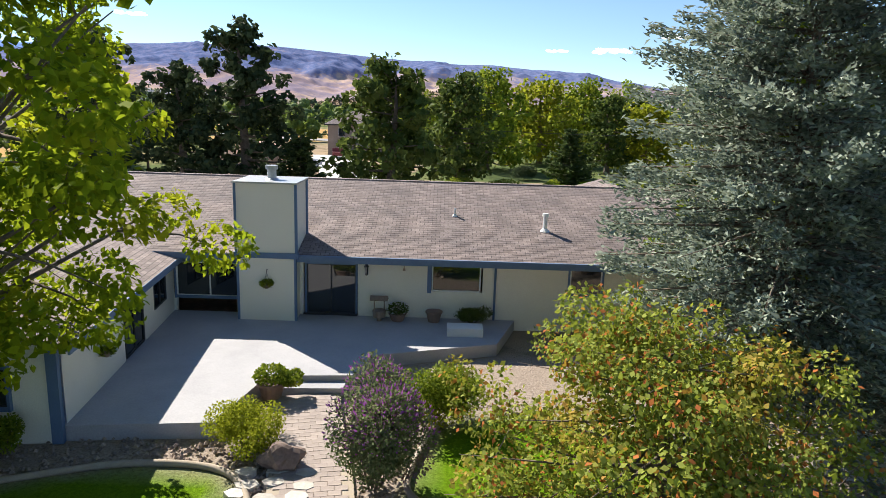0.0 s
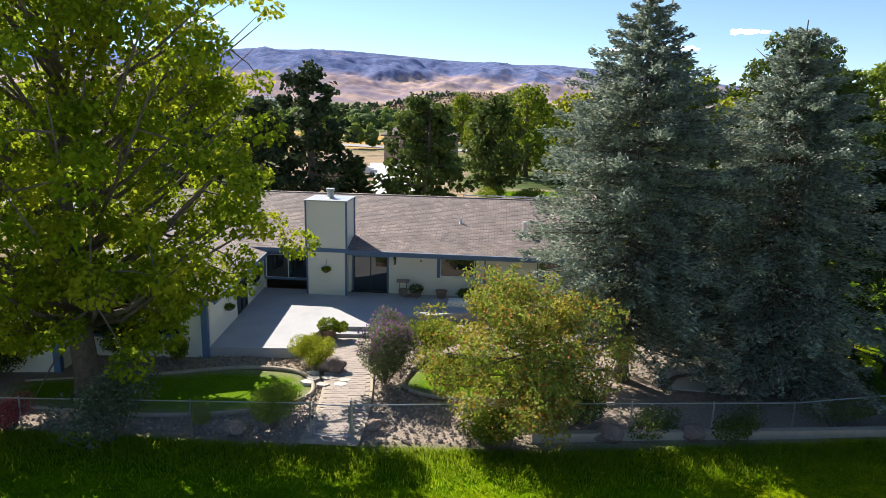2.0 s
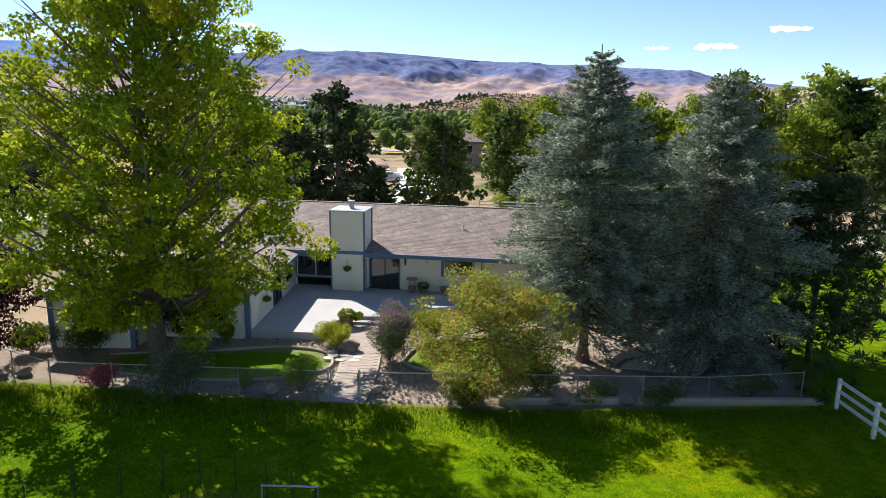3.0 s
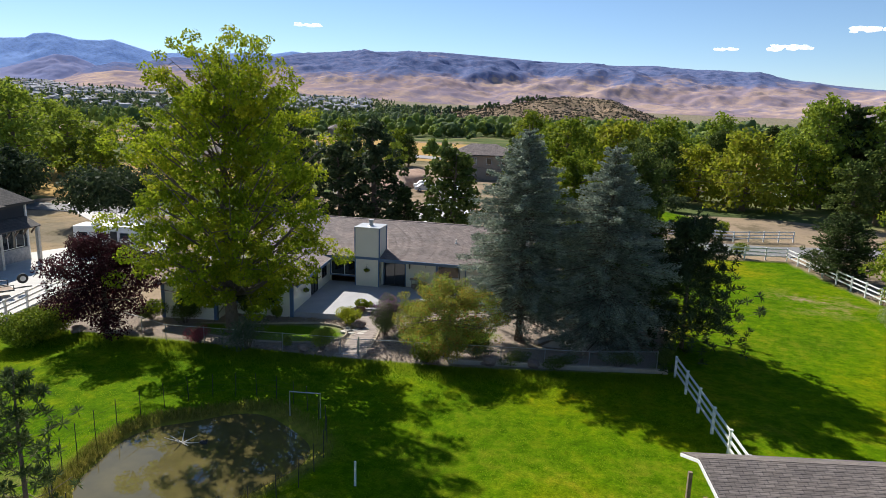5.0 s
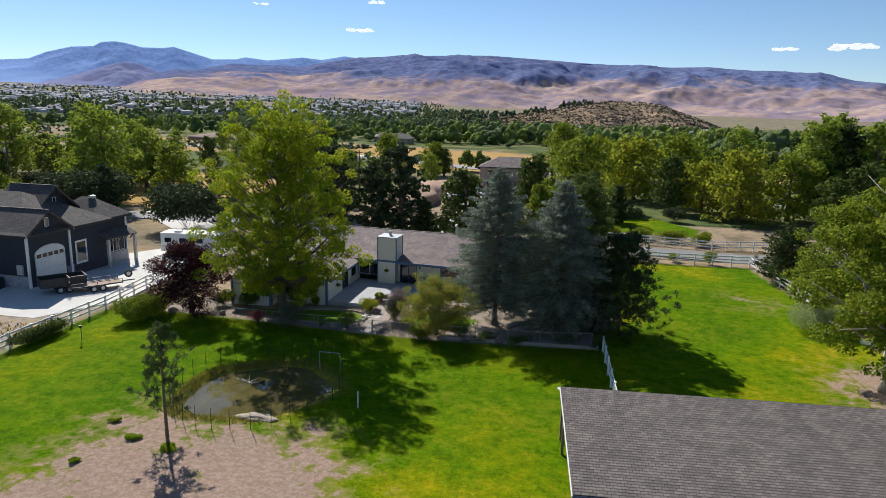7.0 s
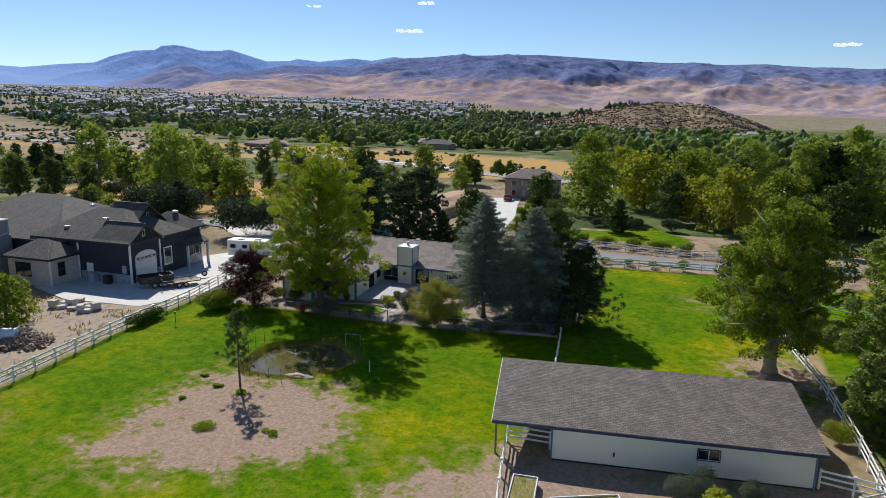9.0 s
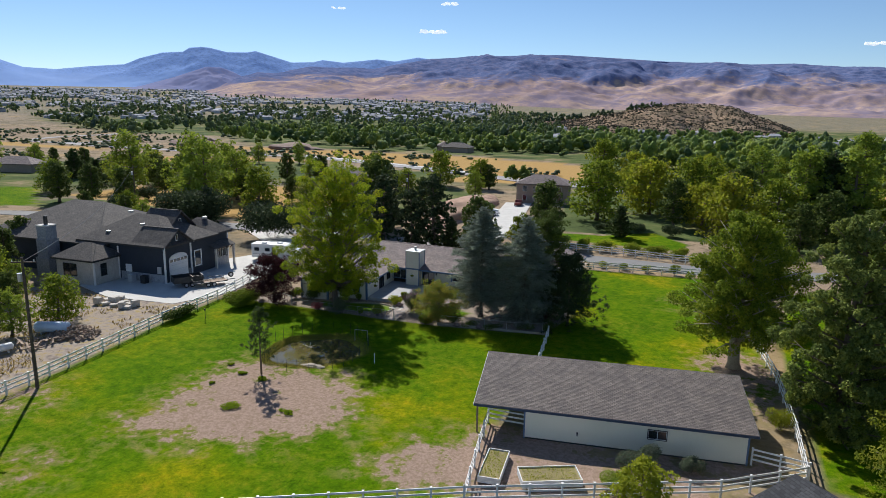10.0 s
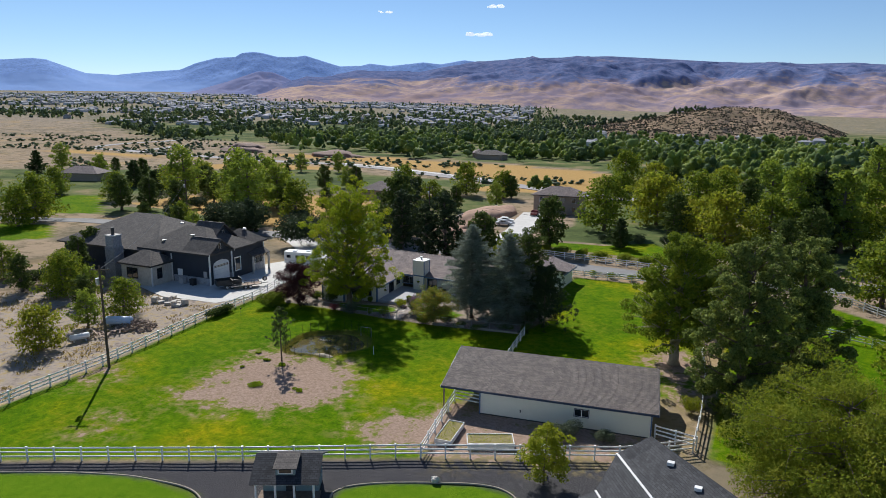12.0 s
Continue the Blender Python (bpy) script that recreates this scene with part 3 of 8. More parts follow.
quads = np.stack([idx[:-1, :-1], idx[:-1, 1:], idx[1:, 1:], idx[1:, :-1]], -1).reshape(-1, 4)
me.vertices.add(nx * ny)
me.vertices.foreach_set("co", np.stack([X, Y, Z], -1).ravel())
me.loops.add(quads.size)
me.loops.foreach_set("vertex_index", quads.ravel())
me.polygons.add(len(quads))
me.polygons.foreach_set("loop_start", np.arange(0, quads.size, 4))
me.polygons.foreach_set("loop_total", np.full(len(quads), 4))
me.update(calc_edges=True)
grass = np.maximum.reduce([inside(p, X, Y) for p in (PASTURE, MEADOW, RIGHT_LAWN, LAWN_L, LAWN_R, NEAR_LAWN_L, NEAR_LAWN_R, OTHER_LAWN, OTHER_LAWN_NEAR, STREET_LAWN)])
dirt = np.maximum.reduce([inside(p, X, Y) for p in DIRT])
mulch = inside(YARD, X, Y)
gold = np.maximum.reduce([inside(p, X, Y) for p in GOLD])
plot = inside(PLOT, X, Y)
for _ in range(40):   # wear: the bare ground thins out into the grass
    dirt[1:-1, 1:-1] = (dirt[1:-1, 1:-1] * 2 + dirt[:-2, 1:-1] + dirt[2:, 1:-1] + dirt[1:-1, :-2] + dirt[1:-1, 2:]) / 6
lava = inside([(-16, -75), (-5.8, -67.6), (13.1, -57.2), (27.0, -49.0), (43.2, -40.6), (47.5, -48.0), (38.0, -56), (24.0, -60.0), (10.0, -68.0), (-16, -82)], X, Y)
wooded = np.clip((np.hypot(X - EYE_C.x, Y - EYE_C.y) - 225) / 40, 0, 1) * (1 - inside(OPEN_LAND, X, Y)) * (1 - gold) * np.clip((1150 - np.hypot(X - EYE_C.x, Y - EYE_C.y)) / 150, 0.25, 1)
# tree shade painted into the ground: these polygons join the woodland mask
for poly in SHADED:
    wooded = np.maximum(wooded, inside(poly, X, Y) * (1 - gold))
marsh = np.clip(1 - np.abs(K - 1.12) / 0.22, 0, 1)
mown = np.maximum.reduce([inside(p, X, Y) for p in (NEAR_LAWN_L, NEAR_LAWN_R, LAWN_L, LAWN_R)])
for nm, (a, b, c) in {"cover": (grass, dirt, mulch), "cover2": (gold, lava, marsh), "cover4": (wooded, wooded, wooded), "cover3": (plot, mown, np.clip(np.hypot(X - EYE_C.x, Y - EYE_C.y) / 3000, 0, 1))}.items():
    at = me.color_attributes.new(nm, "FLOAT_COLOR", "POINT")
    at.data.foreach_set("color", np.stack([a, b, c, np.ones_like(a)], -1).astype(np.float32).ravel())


def ground_material():
    m, nt, b = nodes_of("ground_cover")

    def attr(nm):
        a = nt.nodes.new("ShaderNodeAttribute")
        a.attribute_name = nm
        s = nt.nodes.new("ShaderNodeSeparateColor")
        nt.links.new(a.outputs["Color"], s.inputs[0])
        return s.outputs
    g, d, mu = attr("cover")
    go, lv, ma = attr("cover2")
    pl, mo, fr = attr("cover3")
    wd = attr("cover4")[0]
    n1, n2, n3, n4 = noise_tex(nt, 0.10, 5), noise_tex(nt, 0.9, 6, 0.7), noise_tex(nt, 14, 4, 0.7), noise_tex(nt, 0.012, 8, 0.65)
    # scrubby dry land, with patches of green
    dry = ramp(nt, n2.outputs[0], ((0.3, (0.20, 0.155, 0.10)), (0.55, (0.30, 0.23, 0.15)), (0.75, (0.19, 0.17, 0.08))))
    wide = ramp(nt, n4.outputs[0], ((0.34, (0.42, 0.31, 0.22)), (0.44, (0.30, 0.23, 0.165)), (0.50, (0.40, 0.30, 0.20)), (0.56, (0.17, 0.155, 0.11)), (0.66, (0.36, 0.27, 0.20))))
    col = mixc(nt, 0.6, dry, wide)
    col = mixc(nt, ramp(nt, fr, ((0.26, (0, 0, 0)), (0.40, (0.5, 0.5, 0.5)))), col, (0.27, 0.245, 0.215))   # distance haze put into the ground colour, over the town's gardens and streets
    n8, n9 = noise_tex(nt, 0.03, 6, 0.7), noise_tex(nt, 0.14, 6, 0.78)
    col = mixc(nt, ramp(nt, n9.outputs[0], ((0.50, (0, 0, 0)), (0.58, (0.7, 0.7, 0.7)))), col, (0.125, 0.105, 0.06))   # low scrub
    col = mixc(nt, ramp(nt, n8.outputs[0], ((0.55, (0, 0, 0)), (0.63, (0.4, 0.4, 0.4)))), col, (0.44, 0.30, 0.13))   # ripe grass
    # woodland floor; its dark tones also paint the tree shade of the mask
    wild_shade = ramp(nt, n8.outputs[0], ((0.38, (0.055, 0.075, 0.03)), (0.5, (0.10, 0.13, 0.045)), (0.58, (0.17, 0.17, 0.07)), (0.66, (0.30, 0.23, 0.14))))
    col = mixc(nt, wd, col, wild_shade)
    gold_c = ramp(nt, n2.outputs[0], ((0.3, (0.36, 0.22, 0.075)), (0.7, (0.50, 0.33, 0.13))))
    col = mixc(nt, go, col, gold_c)
    plot_c = ramp(nt, n2.outputs[0], ((0.35, (0.22, 0.18, 0.15)), (0.5, (0.37, 0.31, 0.255)), (0.62, (0.37, 0.28, 0.13))))
    col = mixc(nt, pl, col, plot_c)
    green = ramp(nt, n2.outputs[0], ((0.28, (0.055, 0.124, 0.001)), (0.5, (0.110, 0.198, 0.001)), (0.72, (0.200, 0.250, 0.003))))
    thin = ramp(nt, n1.outputs[0], ((0.48, (0, 0, 0)), (0.64, (1, 1, 1))))
    thin = mixc(nt, 1.0, thin, ramp(nt, n2.outputs[0], ((0.42, (0, 0, 0)), (0.62, (0.3, 0.3, 0.3)))), "MULTIPLY")
    green = mixc(nt, thin, green, (0.24, 0.21, 0.03))
    green = mixc(nt, 1.0, green, ramp(nt, n3.outputs[0], ((0.28, (0.5, 0.55, 0.5)), (0.72, (1.4, 1.35, 1.4)))), "MULTIPLY")
    n5 = noise_tex(nt, 3.2, 5, 0.75)
    green = mixc(nt, 1.0, green, ramp(nt, n5.outputs[0], ((0.3, (0.66, 0.7, 0.6)), (0.7, (1.3, 1.22, 1.2)))), "MULTIPLY")
    n7 = noise_tex(nt, 0.07, 4, 0.6)
    green = mixc(nt, 1.0, green, ramp(nt, n7.outputs[0], ((0.36, (0.66, 0.80, 0.6)), (0.50, (0.92, 0.96, 0.88)), (0.58, (1.3, 1.06, 1.0)), (0.66, (1.9, 1.22, 1.6)))), "MULTIPLY")
    mow_c = mixc(nt, 1.0, ramp(nt, n2.outputs[0], ((0.3, (0.085, 0.175, 0.005)), (0.7, (0.135, 0.225, 0.009)))), ramp(nt, n3.outputs[0], ((0.25, (0.6, 0.62, 0.6)), (0.75, (1.3, 1.28, 1.3)))), "MULTIPLY")
    green = mixc(nt, mo, green, mow_c)
    mulch_c = ramp(nt, n3.outputs[0], ((0.3, (0.20, 0.145, 0.11)), (0.5, (0.33, 0.27, 0.22)), (0.72, (0.44, 0.37, 0.31))))
    col = mixc(nt, mu, col, mulch_c)
    lava_c = ramp(nt, n3.outputs[0], ((0.36, (0.022, 0.022, 0.024)), (0.55, (0.085, 0.082, 0.086)), (0.68, (0.20, 0.19, 0.19))))
    col = mixc(nt, lv, col, lava_c)
    col = mixc(nt, g, col, green)
    n6 = noise_tex(nt, 0.33, 5, 0.65)
    dn = nt.nodes.new("ShaderNodeMath")
    dn.operation = "MULTIPLY_ADD"
    nt.links.new(mixc(nt, 0.45, n6.outputs[0], n2.outputs[0]), dn.inputs[0])
    dn.inputs[1].default_value, dn.inputs[2].default_value = 4.4, -2.22
    ds = nt.nodes.new("ShaderNodeMath")
    ds.operation = "ADD"
    nt.links.new(d, ds.inputs[0])
    nt.links.new(dn.outputs[0], ds.inputs[1])
    bare = mixc(nt, 1.0, ramp(nt, ds.outputs[0], ((0.42, (0, 0, 0)), (0.58, (1, 1, 1)))), ramp(nt, d, ((0.10, (0, 0, 0)), (0.22, (1, 1, 1)))), "MULTIPLY")
    dirt_c = ramp(nt, n3.outputs[0], ((0.3, (0.28, 0.19, 0.145)), (0.7, (0.50, 0.37, 0.30))))
    dirt_c = mixc(nt, ramp(nt, n5.outputs[0], ((0.42, (0.55, 0.55, 0.55)), (0.6, (0, 0, 0)))), dirt_c, (0.19, 0.14, 0.08))
    col = mixc(nt, mixc(nt, 1.0, mixc(nt, 1.0, ramp(nt, ds.outputs[0], ((0.05, (0, 0, 0)), (0.42, (0.75, 0.75, 0.75)))), ramp(nt, d, ((0.01, (0, 0, 0)), (0.16, (1, 1, 1)))), "MULTIPLY"), ramp(nt, n3.outputs[0], ((0.3, (0.3, 0.3, 0.3)), (0.6, (1, 1, 1)))), "MULTIPLY"), col, (0.27, 0.215, 0.085))
    col = mixc(nt, bare, col, dirt_c)
    marsh_c = ramp(nt, n2.outputs[0], ((0.35, (0.17, 0.14, 0.03)), (0.65, (0.36, 0.30, 0.05))))
    col = mixc(nt, ma, col, marsh_c)
    nt.links.new(col, b.inputs["Base Color"])
    b.inputs["Roughness"].default_value = 0.95
    b.inputs["Specular IOR Level"].default_value = 0.02
    bump(nt, b, n3.outputs[0], 0.8, 0.06)
    return m


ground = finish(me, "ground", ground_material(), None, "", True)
tagged(ground, "wide ground of green pasture, worn dirt, garden gravel and dry scrub", "ground", kind="structure")

# pond water
water, wnt, wb = nodes_of("pond_water")
wnz = noise_tex(wnt, 1.2, 3)
wnt.links.new(ramp(wnt, noise_tex(wnt, 0.35, 4).outputs[0], ((0.35, (0.085, 0.072, 0.028)), (0.65, (0.135, 0.112, 0.042)))), wb.inputs["Base Color"])
wb.inputs["Roughness"].default_value, wb.inputs["Specular IOR Level"].default_value = 0.012, 0.8
bump(wnt, wb, wnz.outputs[0], 0.05, 0.01)
w = Mesh()
ring = []
for i in range(64):
    a = i * math.pi / 32
    k = (1 + 0.10 * math.sin(2 * a + 0.6) + 0.05 * math.sin(5 * a)) * 1.10
    ring.append((POND_C[0] + math.cos(a) * POND_R[0] * k, POND_C[1] + math.sin(a) * POND_R[1] * k))
w.prism(ring, -0.5, -0.27)
tagged(w.ob("water", water), "still brown-green pond water reflecting the sky", "pond", kind="structure")

# ---- mountains ----
BACK_SKY = [(-75, 2.6), (-68, 3.4), (-60.7, 3.18), (-58.9, 3.37), (-58.0, 3.31), (-56.4, 2.72), (-55.5, 2.42), (-53.5, 2.35), (-51.3, 2.65), (-48.9, 2.89), (-47.8, 3.4), (-46.2, 3.88), (-44.7, 4.01), (-44.2, 4.33), (-43.3, 4.45), (-42.6, 4.38), (-41.4, 4.11), (-39.9, 4.15), (-39.2, 4.28), (-38.3, 4.02), (-36.4, 3.47), (-34.6, 3.55), (-33.9, 3.74), (-32.2, 3.57), (-29.4, 3.9), (-27.9, 3.76), (-26.0, 4.12), (-24.9, 3.99), (-22.2, 3.6), (-18, 2.5)]
MAIN_SKY = [(-58.0, 0.1), (-50.0, 0.3), (-44.0, 0.7), (-42.5, 1.14), (-41.1, 1.98), (-39.2, 2.56), (-37.9, 2.51), (-35.1, 3.09), (-31.9, 3.14), (-29.8, 3.03), (-28.5, 3.36), (-26.5, 3.7), (-24.9, 3.99), (-21.3, 4.25), (-15.8, 4.4), (-14.0, 4.43), (-9.2, 4.14), (-4.2, 3.78), (-2.8, 3.8), (0.5, 3.62), (3.4, 3.65), (6.8, 3.28), (9.5, 3.11), (11.0, 3.14), (13.3, 2.58), (18.8, 1.99), (26, 1.4), (40, 1.2), (60, 1.6)]
MID_SKY = [(-52, 0.4), (-47.8, 1.32), (-45.5, 2.02), (-44.2, 2.49), (-43.0, 2.92), (-41.9, 2.9), (-41.0, 2.56), (-39.7, 1.91), (-38.0, 1.2), (-36, 0.8)]


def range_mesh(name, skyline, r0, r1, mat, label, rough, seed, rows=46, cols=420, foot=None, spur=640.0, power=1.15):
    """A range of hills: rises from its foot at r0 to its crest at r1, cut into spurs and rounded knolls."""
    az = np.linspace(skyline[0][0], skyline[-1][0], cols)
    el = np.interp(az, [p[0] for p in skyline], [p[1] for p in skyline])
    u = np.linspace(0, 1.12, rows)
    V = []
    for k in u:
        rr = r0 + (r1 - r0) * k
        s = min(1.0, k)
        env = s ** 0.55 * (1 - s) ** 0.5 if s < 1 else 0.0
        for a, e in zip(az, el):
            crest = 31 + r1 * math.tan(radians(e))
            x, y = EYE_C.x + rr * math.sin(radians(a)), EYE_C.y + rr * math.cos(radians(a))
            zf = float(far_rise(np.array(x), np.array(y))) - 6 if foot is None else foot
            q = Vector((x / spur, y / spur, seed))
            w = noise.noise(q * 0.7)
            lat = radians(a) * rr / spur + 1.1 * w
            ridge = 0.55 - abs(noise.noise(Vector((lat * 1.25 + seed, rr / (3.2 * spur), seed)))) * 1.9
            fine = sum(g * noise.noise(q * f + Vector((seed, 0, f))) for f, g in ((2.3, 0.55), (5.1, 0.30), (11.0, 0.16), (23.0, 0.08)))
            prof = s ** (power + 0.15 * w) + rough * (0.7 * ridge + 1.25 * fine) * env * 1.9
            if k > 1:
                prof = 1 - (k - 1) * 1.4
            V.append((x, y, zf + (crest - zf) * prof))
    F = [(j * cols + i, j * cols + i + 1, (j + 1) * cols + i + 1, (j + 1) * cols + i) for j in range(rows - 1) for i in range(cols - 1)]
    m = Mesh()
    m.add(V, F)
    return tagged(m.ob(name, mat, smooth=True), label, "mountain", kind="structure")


def hill_material(name, low, high, tree, scale=0.0035, zline=(140, 250), speck=0.05, amount=0.5, dark=None):
    """Dry slopes in patches, scrub of a darker tone, and woods above an uneven line."""
    m, nt, b = nodes_of(name)
    n1, n2, n3, n4 = noise_tex(nt, scale, 9, 0.62), noise_tex(nt, speck, 5, 0.75), noise_tex(nt, scale * 2.7, 8, 0.7), noise_tex(nt, scale * 0.8, 6, 0.55)
    col = ramp(nt, n1.outputs[0], ((0.36, low), (0.5, tuple((p + q) / 2 for p, q in zip(low, high))), (0.62, high)))
    if dark:      # stands of sage and juniper lower down
        col = mixc(nt, ramp(nt, n3.outputs[0], ((0.45, (0, 0, 0)), (0.56, (0.8, 0.8, 0.8)))), col, dark)
    geo = nt.nodes.new("ShaderNodeNewGeometry")
    sp = nt.nodes.new("ShaderNodeSeparateXYZ")
    nt.links.new(geo.outputs["Position"], sp.inputs[0])
    mr = nt.nodes.new("ShaderNodeMapRange")
    nt.links.new(sp.outputs[2], mr.inputs[0])
    mr.inputs[1].default_value, mr.inputs[2].default_value = zline
    edge = mixc(nt, 0.35, n4.outputs[0], n2.outputs[0])
    mx = nt.nodes.new("ShaderNodeMath")
    mx.operation = "MULTIPLY_ADD"
    nt.links.new(edge, mx.inputs[0])
    mx.inputs[1].default_value = 3.4
    nt.links.new(mr.outputs[0], mx.inputs[2])
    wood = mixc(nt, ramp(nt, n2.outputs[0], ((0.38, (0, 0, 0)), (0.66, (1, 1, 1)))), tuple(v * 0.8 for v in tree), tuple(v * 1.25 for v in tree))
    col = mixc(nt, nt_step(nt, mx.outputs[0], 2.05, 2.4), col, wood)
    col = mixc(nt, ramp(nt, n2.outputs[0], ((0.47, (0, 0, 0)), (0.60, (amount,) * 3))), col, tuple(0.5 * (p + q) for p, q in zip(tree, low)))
    nt.links.new(col, b.inputs["Base Color"])
    b.inputs["Roughness"].default_value = 1.0
    b.inputs["Specular IOR Level"].default_value = 0.0
    return m


def nt_step(nt, src, lo, hi):
    r = nt.nodes.new("ShaderNodeMapRange")
    nt.links.new(src, r.inputs[0])
    r.inputs[1].default_value, r.inputs[2].default_value = lo, hi
    return r.outputs[0]


# distance haze is put into these blue base colours of mountains and hill
range_mesh("far_mountains", BACK_SKY, 4000, 4600, hill_material("haze_blue_mountain", (0.275, 0.405, 0.70), (0.31, 0.435, 0.725), (0.26, 0.385, 0.69)), "distant mountains in painted haze blue with a flat dome-shaped summit", 0.06, 3.0, 40, 460, spur=520)
range_mesh("middle_hill", MID_SKY, 3300, 3700, hill_material("haze_blue_hill", (0.22, 0.25, 0.42), (0.28, 0.28, 0.42), (0.18, 0.22, 0.40)), "dark brown hill before the mountains, tinted with painted haze blue", 0.25, 7.0, 30, 160, spur=360)
# brown slopes and woods; haze is mixed into the woods' blue and scrub's mauve
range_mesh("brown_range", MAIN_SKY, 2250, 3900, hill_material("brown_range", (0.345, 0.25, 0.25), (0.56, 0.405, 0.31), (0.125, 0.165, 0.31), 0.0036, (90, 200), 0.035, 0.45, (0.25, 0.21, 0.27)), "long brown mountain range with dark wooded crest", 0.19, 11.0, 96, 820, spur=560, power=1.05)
ROCKY = [(-23, -2.0), (-19.7, -1.73), (-17.3, -1.37), (-13.8, -0.94), (-10.4, -0.48), (-7.4, 0.13), (-4.8, 0.46), (-2.4, 0.42), (-0.8, 0.24), (0.4, -0.25), (2.2, -0.84), (4.0, -1.58), (5.5, -2.0)]
ROCKY_HILL = range_mesh("rocky_hill", ROCKY, 800, 1080, hill_material("rocky_hill", (0.25, 0.18, 0.125), (0.42, 0.31, 0.21), (0.13, 0.12, 0.08), 0.012, (400, 500), 0.16, 0.7, (0.20, 0.155, 0.10)), "low rocky brown hill dotted with sagebrush", 0.30, 5.0, 40, 320, foot=-1.0, spur=150)

# ---- structures ----
def gable_roof(parent, o, u, v, u0, u1, v0, v1, ze, zr, mat, thick=0.16, label="", fascia=BLUE, name="roof"):
    """Two slopes over a rectangle in the frame (o, u, v), ridge along u."""
    vm = (v0 + v1) / 2

    def p(a, b, z):
        return (o[0] + u[0] * a + v[0] * b, o[1] + u[1] * a + v[1] * b, z)
    for a, b in ((v0, v1), (v1, v0)):
        m = Mesh()
        q = [p(u0, a, ze), p(u1, a, ze), p(u1, vm, zr), p(u0, vm, zr)]
        if a > b:
            q = [q[1], q[0], q[3], q[2]]
        m.plate(*q, thick)
        slope_uv(m.ob(name, mat, parent, label))
        f = Mesh()
        f.beam(p(u0, a, ze - 0.12), p(u1, a, ze - 0.12), 0.05, 0.24)
        f.ob("fascia", fascia, parent)
    cap = Mesh()
    cap.beam(p(u0, vm, zr + 0.005), p(u1, vm, zr + 0.005), 0.26, 0.05)
    slope_uv(cap.ob("ridge_cap", mat, parent))


def window(parent, a, b, z0, z1, out, frame_mat=WHITE, n=1, depth=0.06, trim=None, name="window", tw=0.12):
    """A window between the plan points a and b: pane, frame and trim; out: the way it faces."""
    a, b, out = Vector((*a, 0)), Vector((*b, 0)), Vector((*out, 0)).normalized()
    d = (b - a)
    L = d.length
    d.normalize()
    pane = Mesh()
    off = out * 0.012
    pane.add([a + off + Vector((0, 0, z0)), b + off + Vector((0, 0, z0)), b + off + Vector((0, 0, z1)), a + off + Vector((0, 0, z1)),
              a - off + Vector((0, 0, z0)), b - off + Vector((0, 0, z0)), b - off + Vector((0, 0, z1)), a - off + Vector((0, 0, z1))],
             [(0, 1, 2, 3), (7, 6, 5, 4), (0, 4, 5, 1), (1, 5, 6, 2), (2, 6, 7, 3), (3, 7, 4, 0)])
    w = pane.ob(name, GLASS, parent)
    fr = Mesh()
    o = out * 0.03
    for k in range(n + 1):
        q = a + d * (L * k / n) + o
        fr.beam(q + Vector((0, 0, z0)), q + Vector((0, 0, z1)), 0.05, 0.05)
    for z in (z0, z1):
        fr.beam(a + o + Vector((0, 0, z)), b + o + Vector((0, 0, z)), 0.05, 0.05)
    fr.ob("window_frame", frame_mat, w)
    if trim is not None:
        t = Mesh()
        for q in (a - d * tw * 0.5, b + d * tw * 0.5):
            t.beam(q + out * 0.035 + Vector((0, 0, z0 - tw)), q + out * 0.035 + Vector((0, 0, z1 + tw)), tw, 0.07)
        for z in (z0 - tw / 2, z1 + tw / 2):
            t.beam(a + out * 0.033 + Vector((0, 0, z)), b + out * 0.033 + Vector((0, 0, z)), 0.066, tw)
        t.ob("window_trim", trim, w)
    return w


def wall_run(parent, mat, pts, z0, z1, thick=0.2, name="wall"):
    """Straight lengths of wall from point to point, each a part."""
    for (ax, ay), (bx, by) in zip(pts, pts[1:]):
        d = Vector((bx - ax, by - ay))
        m = Mesh()
        m.box(((ax + bx) / 2, (ay + by) / 2, (z0 + z1) / 2), (d.length, thick, z1 - z0), math.atan2(d.y, d.x))
        m.ob(name, mat, parent)


def boards(parent, mat, name, rows, rz=0.0):
    """Separate boards: rows of centre and size."""
    for c, s in rows:
        m = Mesh()
        m.box(c, s, rz)
        m.ob(name, mat, parent)


def courses(parent, a, b, c, d, mat, step=0.2, lift=0.016):
    """Shingle courses up the slope a b (eave) to c d (ridge), each lapping over the one below."""
    a, b, c, d = (Vector(p) for p in (a, b, c, d))
    up = (b - a).cross(d - a).normalized()
    n = round((d - a).length / step)
    for i in range(n):
        p, q, r, t = a.lerp(d, i / n), b.lerp(c, i / n), b.lerp(c, (i + 1.15) / n if i < n - 1 else 1), a.lerp(d, (i + 1.15) / n if i < n - 1 else 1)
        m = Mesh()
        m.add([p + up * lift, q + up * lift, r + up * 0.006, t + up * 0.006, p + up * 0.003, q + up * 0.003, r + up * 0.003, t + up * 0.003],
              [(0, 1, 2, 3), (0, 4, 5, 1), (1, 5, 6, 2), (2, 6, 7, 3), (3, 7, 4, 0)])
        slope_uv(m.ob("shingle_course", mat, parent))


